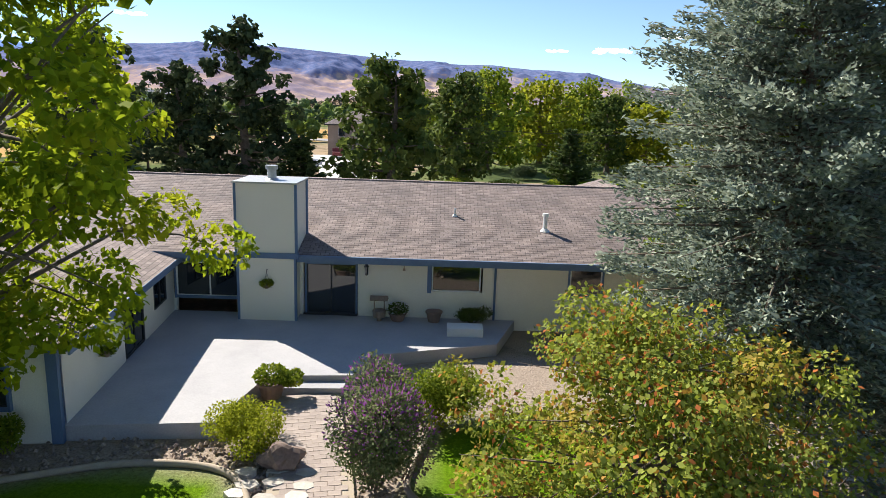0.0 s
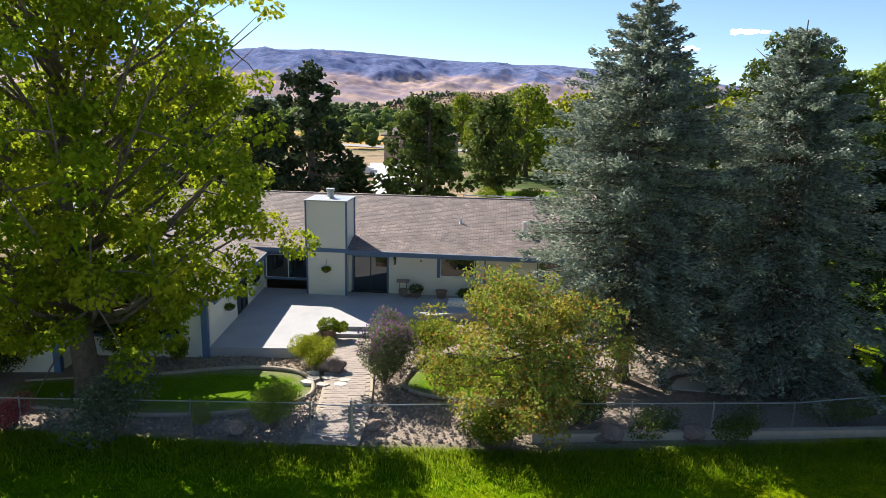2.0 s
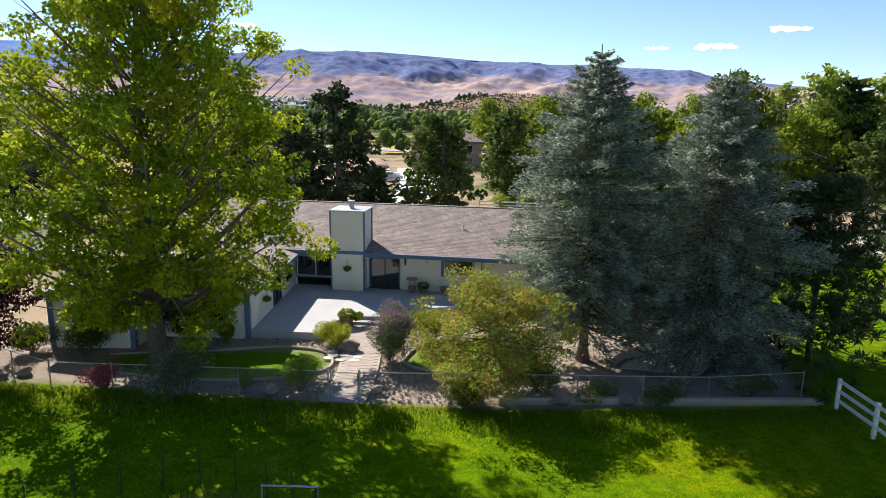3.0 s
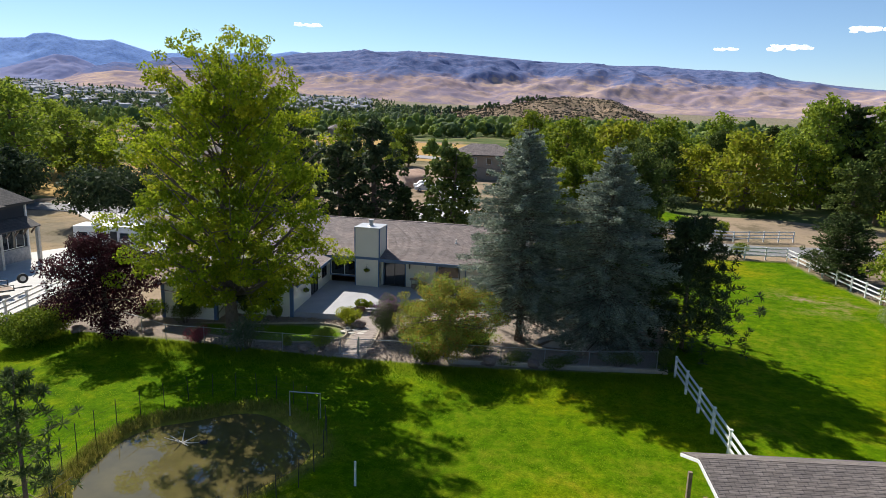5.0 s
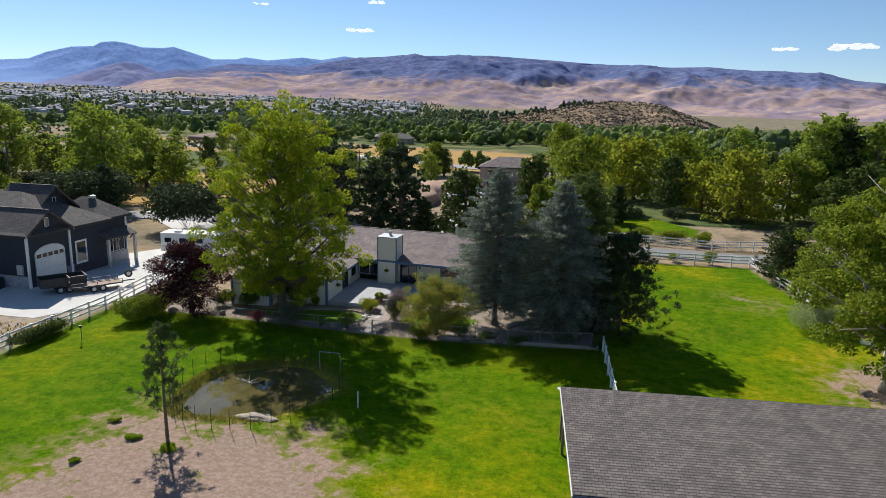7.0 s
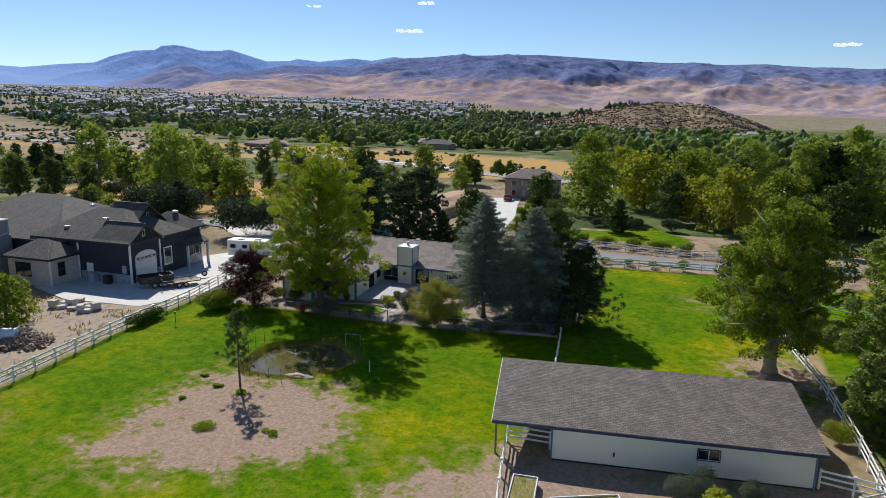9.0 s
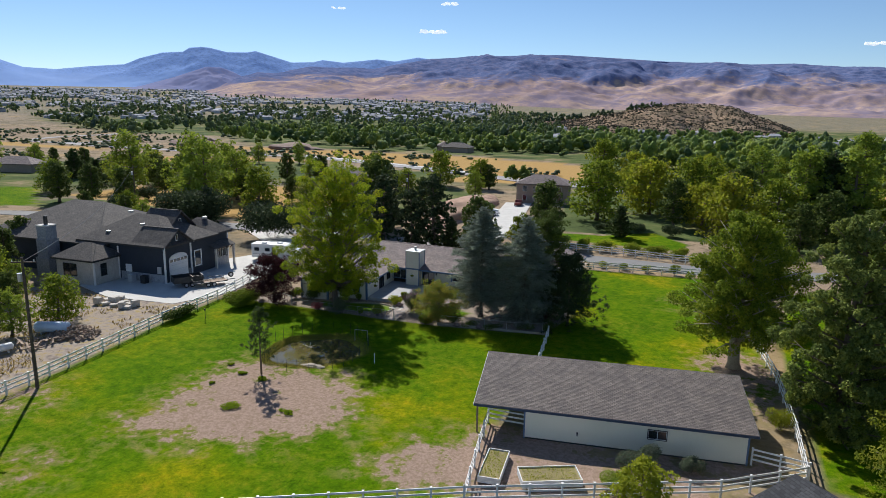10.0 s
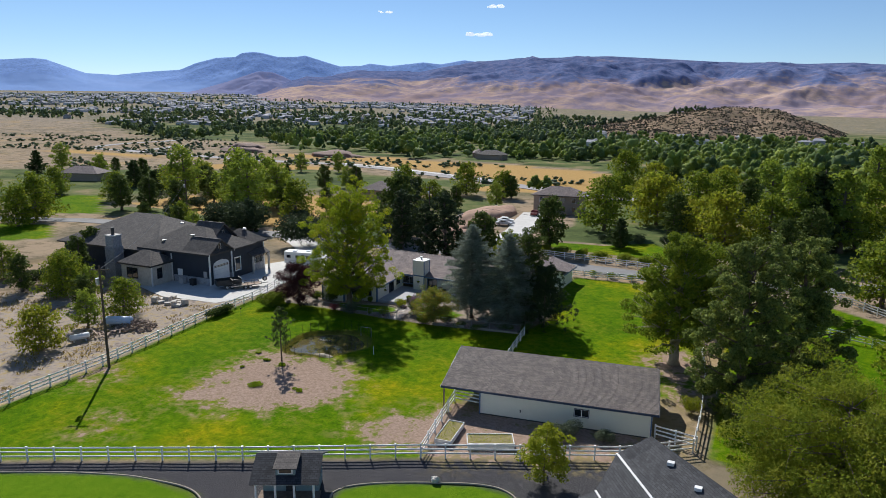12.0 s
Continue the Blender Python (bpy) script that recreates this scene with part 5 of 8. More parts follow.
# roads
def strip(name, pts, width, z, mat, label, cat="road"):
    m = Mesh()
    L, R = [], []
    for i, p in enumerate(pts):
        d = (Vector(pts[min(i + 1, len(pts) - 1)]) - Vector(pts[max(i - 1, 0)])).normalized()
        n = Vector((-d.y, d.x)) * width / 2
        L.append((p[0] + n.x, p[1] + n.y)), R.append((p[0] - n.x, p[1] - n.y))
    n = len(pts)
    m.add([(x, y, z) for x, y in L] + [(x, y, z) for x, y in R] + [(x, y, z - 0.2) for x, y in L] + [(x, y, z - 0.2) for x, y in R],
          [f for i in range(n - 1) for f in ((i, n + i, n + i + 1, i + 1), (i, i + 1, 2 * n + i + 1, 2 * n + i), (n + i, 3 * n + i, 3 * n + i + 1, n + i + 1))])
    return tagged(m.ob(name, mat), label, cat, kind="structure")


strip("road", [(-230, -42), (-150, 3), (-119, 17.5), (-75, 27), (-30, 31), (10, 32.5), (40, 32), (62, 38), (100, 60), (190, 120)], 6.0, 0.03, ASPHALT, "grey asphalt road behind the house")
strip("driveway_far", [(-6, 34), (-5.0, 48), (-7.5, 66), (-11.5, 82), (-14.5, 97)], 7.5, 0.05, CONCRETE, "pale winding driveway up to a far house", "driveway")
PALE_ROAD = surface("new_road", (0.24, 0.225, 0.22), (0.33, 0.31, 0.305), 0.2, 0.9, relief=0.1)
strip("road_far", [(-378, 222), (-340, 216), (-300, 213), (-222, 208), (-176, 212), (-138, 203), (-90, 184), (-62, 172), (-33, 158), (20, 140)], 10.0, 0.12, PALE_ROAD, "new grey road through the dry fields")
strip("road_far", [(-470, 350), (-459, 325), (-458, 305), (-452, 278), (-438, 250), (-421, 230), (-400, 222), (-378, 222), (-366, 232), (-376, 262), (-396, 290)], 8.0, 0.14, PALE_ROAD, "winding new road loop on bare land")
strip("kerb_far", [(-176, 217), (-138, 208), (-90, 189), (-62, 177)], 4.0, 0.2, CONCRETE, "pale concrete edge of the new road", "kerb")
for i, (x, y, r, h) in enumerate(((-300, 262, 13, 3.6), (-330, 300, 12, 3.6), (-215, 262, 14, 4.2))):
    m = Mesh()
    m.lump((x, y, 0), (r * 1.3, r * 0.8, h), i + 40, 0.5, 3)
    tagged(m.ob("earth_mound", surface("mound_earth", (0.17, 0.11, 0.085), (0.27, 0.18, 0.14), 0.4, 0.95, relief=0.4), smooth=True), "heap of dark brown earth on bare land", "mound", "earth mounds")
m = Mesh()
m.lump((-21.5, 66.0, 0.0), (4.4, 14.0, 3.0), 51, 0.4, 4)
tagged(m.ob("earth_bank", surface("bank_earth", (0.26, 0.15, 0.09), (0.38, 0.25, 0.17), 0.9, 0.95, relief=0.8, grain=8), smooth=True), "reddish earth bank strewn with stones beside the driveway", "bank", kind="structure")

# ---- trees of the garden ----
broadleaf("shade_tree", (-6.3, -13.0, 0), 20.6, 7.4, LEAF_BIG, 19, 98000, 0.19, trunk=0.019, clear=0.185, shape=0.9, limbs=120, clump=0.115, low=0.8, sweep=0.75, label="tall yellow-green shade tree in the front garden")
spruce("blue_spruce", (13.3, -8.8, 0), 14.9, 5.2, LEAF_SPRUCE, 21, 38, 9, 2.7, 0.15, 0.125, "tall blue-grey spruce in the garden", clear=0.12)
spruce("blue_spruce", (19.0, -8.2, 0), 13.9, 5.3, LEAF_SPRUCE, 22, 36, 9, 2.7, 0.17, 0.125, "broad blue-grey spruce beside the taller one", clear=0.05)
broadleaf("garden_tree", (16.4, -1.6, 0), 13.4, 3.6, LEAF_GREEN, 23, 30000, 0.21, clear=0.1, limbs=40, clump=0.2, label="green garden tree behind the spruces")
broadleaf("garden_tree", (20.4, -4.0, 0), 14.4, 4.0, LEAF_DARK, 25, 52000, 0.17, clear=0.05, shape=0.95, limbs=64, clump=0.19, label="dense rounded dark green tree beside the spruces")
pine("pine_tree", (24.4, -7.0, 0), 9.2, 4.5, LEAF_DARKPINE, 24, 76, 10, 26, 0.33, 0.06, "dark irregular pine at the garden's end")
broadleaf("crabapple_tree", (9.2, -13.4, 0), 5.2, 3.5, LEAF_CRAB, 31, 38000, 0.105, trunk=0.028, clear=0.2, shape=0.6, limbs=52, clump=0.19, label="spreading crabapple with rusty autumn tints")
broadleaf("plum_tree", (-14.6, -15.9, 0), 7.0, 3.9, LEAF_PLUM, 32, 26000, 0.16, trunk=0.03, clear=0.2, shape=0.6, limbs=26, label="small purple-leaved plum tree")
pine("young_pine", (0.0, -36.7, 0), 7.2, 1.7, LEAF_PINE, 33, 30, 5, 24, 0.24, 0.28, "thin young pine on worn ground", thick=0.012)
broadleaf("cottonwood", (43.9, -13.6, 0), 17.4, 6.2, LEAF_GREEN, 41, 60000, 0.24, trunk=0.032, clear=0.25, bark=PALEBARK, shape=0.6, limbs=60, clump=0.17, sweep=0.5, low=0.55, label="big green cottonwood with a forked pale trunk", lean=0.02)
broadleaf("cottonwood", (52.2, -26.2, 0), 20.0, 5.1, LEAF_SHADY, 42, 66000, 0.25, trunk=0.026, clear=0.06, shape=0.75, limbs=62, clump=0.17, sweep=0.4, label="large dark green tree at the meadow's edge")
broadleaf("cottonwood", (57.2, -15.6, 0), 18.6, 5.4, LEAF_SHADY, 43, 56000, 0.27, trunk=0.028, clear=0.05, shape=0.7, limbs=60, clump=0.17, sweep=0.4, label="wide dark green tree behind the fence")
broadleaf("locust_tree", (60.2, -41.6, 0), 11.6, 8.9, LEAF_OLIVE, 44, 96000, 0.24, wide=0.36, trunk=0.03, clear=0.12, shape=0.9, limbs=60, clump=0.19, label="feathery yellow-green locust tree beside the barn yard")
broadleaf("sapling", (38.5, -47.4, 0), 5.6, 2.2, LEAF_BUSH, 45, 6200, 0.19, trunk=0.014, clear=0.16, shape=0.6, limbs=22, clump=0.26, label="young yellow-green tree in dark gravel")
spruce("juniper_tree", (42.6, 19.0, 0), 7.0, 4.2, LEAF_PINE, 46, 24, 8, 1.0, 0.05, 0.2, "spreading green juniper by the fence", clear=0.05)
broadleaf("elm_tree", (46.0, 6.5, 0), 12.5, 6.2, LEAF_GREEN, 47, 26000, 0.25, clear=0.12, label="green elm leaning over the fence")

# shrubs
bush("shrub", (0.7, -9.1, 0), (2.9, 1.7, 1.25), LEAF_BUSH, 51, 7000, 0.08, "bright yellow-green clipped shrub beside the steps")
bush("shrub", (3.95, -10.5, 0), (2.6, 2.5, 2.9), LEAF_MAUVE, 52, 15000, 0.085, "tall butterfly bush with purple flower spikes", extra=BLOSSOM)
bush("shrub", (5.0, -7.2, 0), (3.0, 2.2, 1.7), LEAF_GREEN, 53, 9000, 0.09, "rounded green shrub beside the patio")
bush("shrub", (1.0, -14.7, 0), (1.9, 1.6, 1.75), LEAF_LIGHT, 54, 9000, 0.09, "upright grey-green shrub by the gate", wide=0.25)
bush("shrub", (-1.4, -15.0, 0), (0.8, 0.8, 0.8), LEAF_GREEN, 55, 2200, 0.07, "small round shrub inside the fence")
bush("shrub", (-7.2, -16.0, 0), (1.7, 1.2, 1.25), LEAF_RED, 56, 4200, 0.07, "red barberry shrub at the fence")
bush("shrub", (-3.6, -16.2, 0), (3.4, 1.8, 2.5), LEAF_SAGE, 57, 2600, 0.13, "loose silver-leaved shrub on the fence line")
bush("shrub", (8.1, -14.9, 0), (2.0, 1.3, 1.5), LEAF_GREEN, 58, 5500, 0.16, "dark clump of strappy leaves under the crabapple", wide=0.16)
bush("shrub", (11.0, -13.0, 0), (2.6, 1.8, 1.3), LEAF_DARK, 59, 5000, 0.09, "low dark shrub along the garden wall")
for i, (x, y, sx, sz) in enumerate(((13.6, -13.3, 2.6, 0.8), (16.6, -12.9, 3.0, 0.9), (20.0, -12.0, 3.2, 1.1), (23.0, -10.6, 2.6, 1.2))):
    bush("shrub", (x, y, 0), (sx, 1.2, sz), LEAF_DARK, 160 + i, 2600, 0.09, "low dark shrub in the shaded border", "border shrubs")
bush("shrub", (-6.6, -9.9, 0), (2.2, 1.5, 1.9), LEAF_DARK, 60, 6500, 0.09, "dark shrub against the wing's wall")
bush("shrub", (-4.8, -9.7, 0), (1.1, 0.9, 1.1), LEAF_GREEN, 61, 2600, 0.08, "small green shrub against the wing's wall")
bush("shrub", (-10.6, -12.6, 0), (2.4, 1.6, 2.0), LEAF_DARK, 62, 6500, 0.09, "dark shrub against the wing's end")
bush("shrub", (-13.4, -12.6, 0), (2.2, 1.6, 1.5), LEAF_DARK, 63, 5200, 0.09, "dark shrub near the plum tree")
bush("hedge", (-17.6, -18.6, 0), (5.2, 3.0, 2.3), LEAF_GREEN, 64, 11000, 0.17, "broad rounded green hedge shrub", "", "hedge", 12)
bush("hedge", (-21.2, -26.6, 0), (1.6, 5.6, 1.4), LEAF_DARK, 65, 7000, 0.16, "clipped dark hedge along the fence", "", "hedge", 14)
bush("shrub", (41.6, 0.8, 0), (4.6, 4.4, 2.9), LEAF_SILVER, 66, 11000, 0.12, "silvery olive shrub in the meadow")
bush("shrub", (47.8, -26.6, 0), (2.2, 2.0, 1.9), LEAF_YELLOW, 67, 4200, 0.1, "yellowing shrub beside the fence")
bush("shrub", (37.6, -38.6, 0), (4.0, 1.9, 2.0), LEAF_SAGE, 68, 9000, 0.12, "grey-green shrub against the barn wall", wide=0.3)
bush("shrub", (41.2, -37.6, 0), (2.0, 1.3, 1.4), LEAF_SAGE, 69, 3600, 0.12, "small grey-green shrub against the barn wall", wide=0.3)
bush("shrub", (36.4, -42.2, 0), (3.0, 2.4, 1.3), LEAF_LIGHT, 70, 7000, 0.09, "rounded pale green shrub in the yard")
for i, (x, y, w_) in enumerate(((2.2, -44.2, 2.3), (7.4, -42.6, 1.5), (-2.0, -37.4, 1.2), (0.8, -37.6, 1.5), (-3.0, -40.6, 0.7), (-4.6, -36.0, 0.8))):
    bush("weed_clump", (x, y, -0.04), (w_, w_ * 0.7, 0.22), GRASSB, 170 + i, int(900 * w_), 0.1, "low green weed clump on worn bare ground", "weed clumps", "weeds", 5)
bush("hosta", (1.05, -5.95, 0.35), (0.85, 0.85, 0.45), LEAF_GREEN, 71, 900, 0.12, "leafy plant in a clay pot beside the step", "", "plant", 5)
for i, x in enumerate((22.5, 26.5, 30.0, 34.5)):
    bush("shrub", (x, 25.6 + 0.05 * x, 0), (2.0, 1.4, 1.2 + 0.5 * (i == 3)), LEAF_GREEN if i % 2 else LEAF_YELLOW, 72 + i, 1800, 0.13, "roadside shrub at the white fence", "roadside shrubs")
for i in range(7):
    bush("hedge", (7 + i * 4.6, 41.6 - 0.15 * i, 0), (5.6, 2.4, 2.1), LEAF_OLIVE, 80 + i, 3600, 0.2, "brown-green hedge across the road", "hedge across the road", "hedge")

# ---- trees further off: a few grown forms, set out many times ----
FORMS = {
    "green": broadleaf("park_tree", (11.8, 77.0, 0), 15.2, 7.6, LEAF_GREEN, 101, 4300, 0.66, wide=0.85, clear=0.09, limbs=30, label="full green tree across the road", group="trees across the road"),
    "gold": broadleaf("park_tree", (42.4, 68.0, 0), 14.0, 7.6, LEAF_YELLOW, 102, 4300, 0.66, wide=0.85, clear=0.08, limbs=28, label="golden-green tree across the road", group="trees across the road"),
    "dark": broadleaf("park_tree", (-30.5, 41.0, 0), 16.5, 5.6, LEAF_DARK, 103, 4300, 0.66, wide=0.85, limbs=30, label="dark green tree behind the house", group="trees across the road"),
    "light": broadleaf("park_tree", (-80.0, 41.0, 0), 18.0, 7.6, LEAF_LIGHT, 104, 4300, 0.66, wide=0.85, limbs=30, clump=0.22, label="light green tree beyond the navy house", group="trees across the road"),
    "pine": broadleaf("pine_tree", (-9.6, 26.0, 0), 15.0, 4.3, LEAF_DARKPINE, 105, 5600, 0.5, wide=0.8, clear=0.07, shape=0.35, limbs=34, clump=0.2, label="dark bushy pine behind the house", group="pines"),
    "conifer": spruce("conifer", (20.8, 57.0, 0), 7.0, 2.9, LEAF_PINE, 106, 18, 7, 0.6, 0.06, 0.36, "green conifer across the road", "conifers", clear=0.04),
    "poplar": broadleaf("poplar_tree", (87.0, 196.0, 0), 21.0, 5.5, LEAF_LIGHT, 107, 4800, 0.66, limbs=30, shape=0.3, label="tall light green poplar", group="poplars"),
    "round": bush("round_tree", (-43.5, 21.0, 0), (13.0, 11.0, 7.8), LEAF_DARKPINE, 108, 4600, 0.6, "broad dark evergreen beside the driveway", "evergreens", "tree", 14),
}
LABELS = {"green": "full green tree in the middle distance", "gold": "golden-green tree in the middle distance", "dark": "dark green tree in the middle distance", "light": "light green tree in the middle distance",
          "pine": "dark pine in the middle distance", "conifer": "green conifer in the middle distance", "poplar": "tall poplar in the middle distance", "round": "broad dark evergreen in the middle distance"}
SPOTS = [
    ("conifer", -262.0, 91.0, 1.55), ("green", -129.6, 10.7, 0.9), ("green", -125.0, 2.8, 0.7), ("light", -269.0, 108.0, 0.75), ("dark", -243.0, 111.0, 0.48), ("dark", -232.0, 111.0, 0.46), ("light", -131.0, 63.0, 1.03), ("dark", -195.0, 97.0, 0.6),
    ("dark", -126.4, 35.0, 0.72), ("dark", -119.0, 39.3, 0.66), ("dark", -112.0, 44.0, 0.6), ("dark", -132.3, 74.8, 0.68), ("light", -95.0, 54.0, 1.0), ("light", -98.0, 70.0, 0.9), ("round", -68.5, 27.0, 1.05), ("round", -77.0, 30.0, 0.9), ("green", -71.5, 51.4, 0.76),
    ("dark", -105.0, 108.0, 0.66), ("dark", -93.0, 112.0, 0.64), ("green", -69.2, 108.4, 0.8), ("dark", -60.0, 102.0, 0.55), ("pine", -22.2, 29.4, 0.95), ("pine", -14.5, 26.5, 0.8), ("green", -51.8, 125.0, 0.85), ("green", -37.0, 124.7, 0.68), ("dark", 6.9, 46.4, 0.78),
    ("gold", 22.3, 94.0, 1.05), ("green", 32.2, 104.0, 1.03), ("light", 50.0, 137.8, 0.88), ("conifer", 72.8, 183.6, 1.9), ("poplar", 80.8, 163.8, 1.05), ("poplar", 92.0, 170.0, 0.9), ("green", 70.0, 83.0, 0.72), ("dark", 63.5, 110.0, 0.6), ("green", -4.5, 176.0, 1.1), ("gold", 8.0, 170.0, 0.9),
    ("round", 16.0, 62.0, 0.26), ("round", 24.0, 64.0, 0.28), ("round", 31.0, 63.0, 0.34), ("dark", 30.0, 76.0, 0.7), ("green", 52.0, 74.0, 0.85), ("dark", 60.0, 60.0, 0.75), ("gold", 36.5, 78.0, 0.8), ("dark", 55.0, 55.0, 0.62),
    ("pine", -66.0, 26.5, 0.62), ("conifer", -5.0, 24.5, 0.95), ("dark", 1.8, 21.0, 0.72), ("dark", -38.0, 48.0, 0.62), ("light", -86.0, 42.0, 0.62), ("green", -148.0, 49.0, 0.65), ("conifer", -176.0, 78.0, 1.5), ("green", -160.0, 30.0, 0.6), ("dark", -145.0, 22.0, 0.55),
    ("green", 92.0, 60.0, 1.0), ("dark", 84.0, 70.0, 0.9), ("green", 78.0, 84.0, 0.85), ("green", 84.0, 44.0, 0.85), ("green", 70.0, 30.0, 0.8), ("dark", 80.0, 14.0, 0.85), ("dark", 92.0, -6.0, 0.9), ("light", 60.0, 20.0, 0.5), ("green", 70.0, -4.0, 0.6), ("dark", 88.0, 130.0, 0.9), ("green", 104.0, 150.0, 1.0), ("green", 76.0, 130.0, 0.8),
    ("green", -51.5, -32.0, 0.50), ("green", -33.0, -34.3, 0.40), ("light", -33.2, -40.2, 0.32), ("gold", -30.6, -48.6, 0.43), ("light", -47.0, -30.0, 0.3), ("dark", -62.0, -22.0, 0.5), ("green", -72.0, -30.0, 0.45), ("green", -56.0, -28.5, 0.46), ("dark", -60.0, -34.0, 0.42), ("dark", -67.0, -16.0, 0.5), ("round", -62.0, -30.0, 0.4), ("dark", -44.0, -33.5, 0.3), ("round", -72.0, -2.0, 0.7), ("round", -60.0, -8.0, 0.45), ("green", -80.0, 8.0, 0.42), ("dark", -92.0, 16.0, 0.45), ("light", -74.0, 16.0, 0.36),
    ("pine", -36.0, 58.0, 0.72), ("dark", -34.0, 72.0, 0.55), ("pine", -43.0, 70.0, 0.8), ("dark", -38.0, 88.0, 0.5), ("light", -31.0, 104.0, 0.45), ("round", -46.0, 84.0, 0.5), ("green", -52.0, 98.0, 0.55), ("pine", -29.0, 44.0, 0.6), ("round", -33.0, 52.0, 0.35),
    ("round", -64.0, 44.0, 0.5), ("green", -60.0, 56.0, 0.5), ("dark", -82.0, 60.0, 0.55), ("light", -88.0, 62.0, 0.8), ("green", -104.0, 58.0, 0.7), ("round", -110.0, 50.0, 0.5), ("dark", -116.0, 62.0, 0.6), ("conifer", -150.0, 66.0, 1.3), ("green", -120.0, 84.0, 0.6), ("dark", -140.0, 92.0, 0.55), ("light", -158.0, 96.0, 0.55), ("round", -98.0, 32.0, 0.45), ("round", -106.0, 36.0, 0.4), ("green", -90.0, 26.0, 0.45), ("dark", -84.0, 20.0, 0.4), ("round", -78.0, 24.0, 0.4), ("dark", -176.0, 110.0, 0.5), ("green", -190.0, 116.0, 0.55),
    ("poplar", 57.0, 78.0, 1.0), ("conifer", 62.0, 79.0, 2.6), ("poplar", 66.5, 77.0, 0.95),
    ("dark", 45.0, 112.0, 0.8), ("green", 16.0, 124.0, 0.85), ("green", 36.0, 132.0, 0.9), ("light", 66.0, 140.0, 0.7), ("dark", -72.0, 66.0, 0.5), ("green", 2.0, 140.0, 0.7), ("dark", 18.0, 150.0, 0.8), ("gold", 34.0, 160.0, 0.9),
]
# dry open land that no tree stands on
OPEN = [OPEN_LAND, GOLD[1]]
rs = random.Random(5)
ROAD_LINES = [[(-230, -42), (-150, 3), (-119, 17.5), (-75, 27), (-30, 31), (10, 32.5), (40, 32), (62, 38), (100, 60), (190, 120)], [(-12, 34), (-11, 52), (-7.5, 66), (-5.0, 80), (-10, 96)]]
BLOCKED = [(-140, -40, 128, 300), (-28, 0, 120, 175), (-70, -30, -22, 40), (-28, 8, 30, 105), (-60, -5, 135, 215), (5, 42, 30, 60), (-30, 0, 95, 122), (-165, -96, 2, 52)]


def clear_of_roads(x, y):
    for line in ROAD_LINES:
        for (ax, ay), (bx, by) in zip(line, line[1:]):
            t = max(0, min(1, ((x - ax) * (bx - ax) + (y - ay) * (by - ay)) / ((bx - ax) ** 2 + (by - ay) ** 2)))
            if math.hypot(x - ax - t * (bx - ax), y - ay - t * (by - ay)) < 8:
                return False
    return not any(a < x < b and c < y < d for a, b, c, d in BLOCKED)


extra = 0
while extra < 30:
    r, az = rs.uniform(215, 340), radians(rs.uniform(-64, 27))
    x, y = EYE_C.x + r * math.sin(az), EYE_C.y + r * math.cos(az)
    if y < 42 and -66 < x < 60 or not clear_of_roads(x, y) or inside(OPEN[0], np.array([x]), np.array([y]))[0] > 0:
        continue
    form = rs.choice(("green", "green", "dark", "dark", "gold", "light", "poplar", "conifer", "pine", "round"))
    SPOTS.append((form, x, y, rs.uniform(0.42, 0.72) * (1.5 if form in ("conifer",) else 1.0) * (0.6 if form == "poplar" else 1)))
    extra += 1
for form, x, y, k in SPOTS:
    o = copy_thing(FORMS[form], Matrix.Translation((x, y, 0)) @ Matrix.Rotation(rs.uniform(0, 6.28), 4, "Z"))
    f = k * rs.uniform(0.96, 1.04)
    o.scale = (f * rs.uniform(0.92, 1.08), f * rs.uniform(0.92, 1.08), f)
    o["label"] = LABELS[form]

# ---- far woods: countless small trees as one leafy mass ----
def unit_lump():
    bm = bmesh.new()
    bmesh.ops.create_icosphere(bm, subdivisions=2, radius=1)
    v = np.array([tuple(p.co) for p in bm.verts])
    f = np.array([[p.index for p in q.verts] for q in bm.faces])
    bm.free()
    return v, f


LUMP_V, LUMP_F = unit_lump()


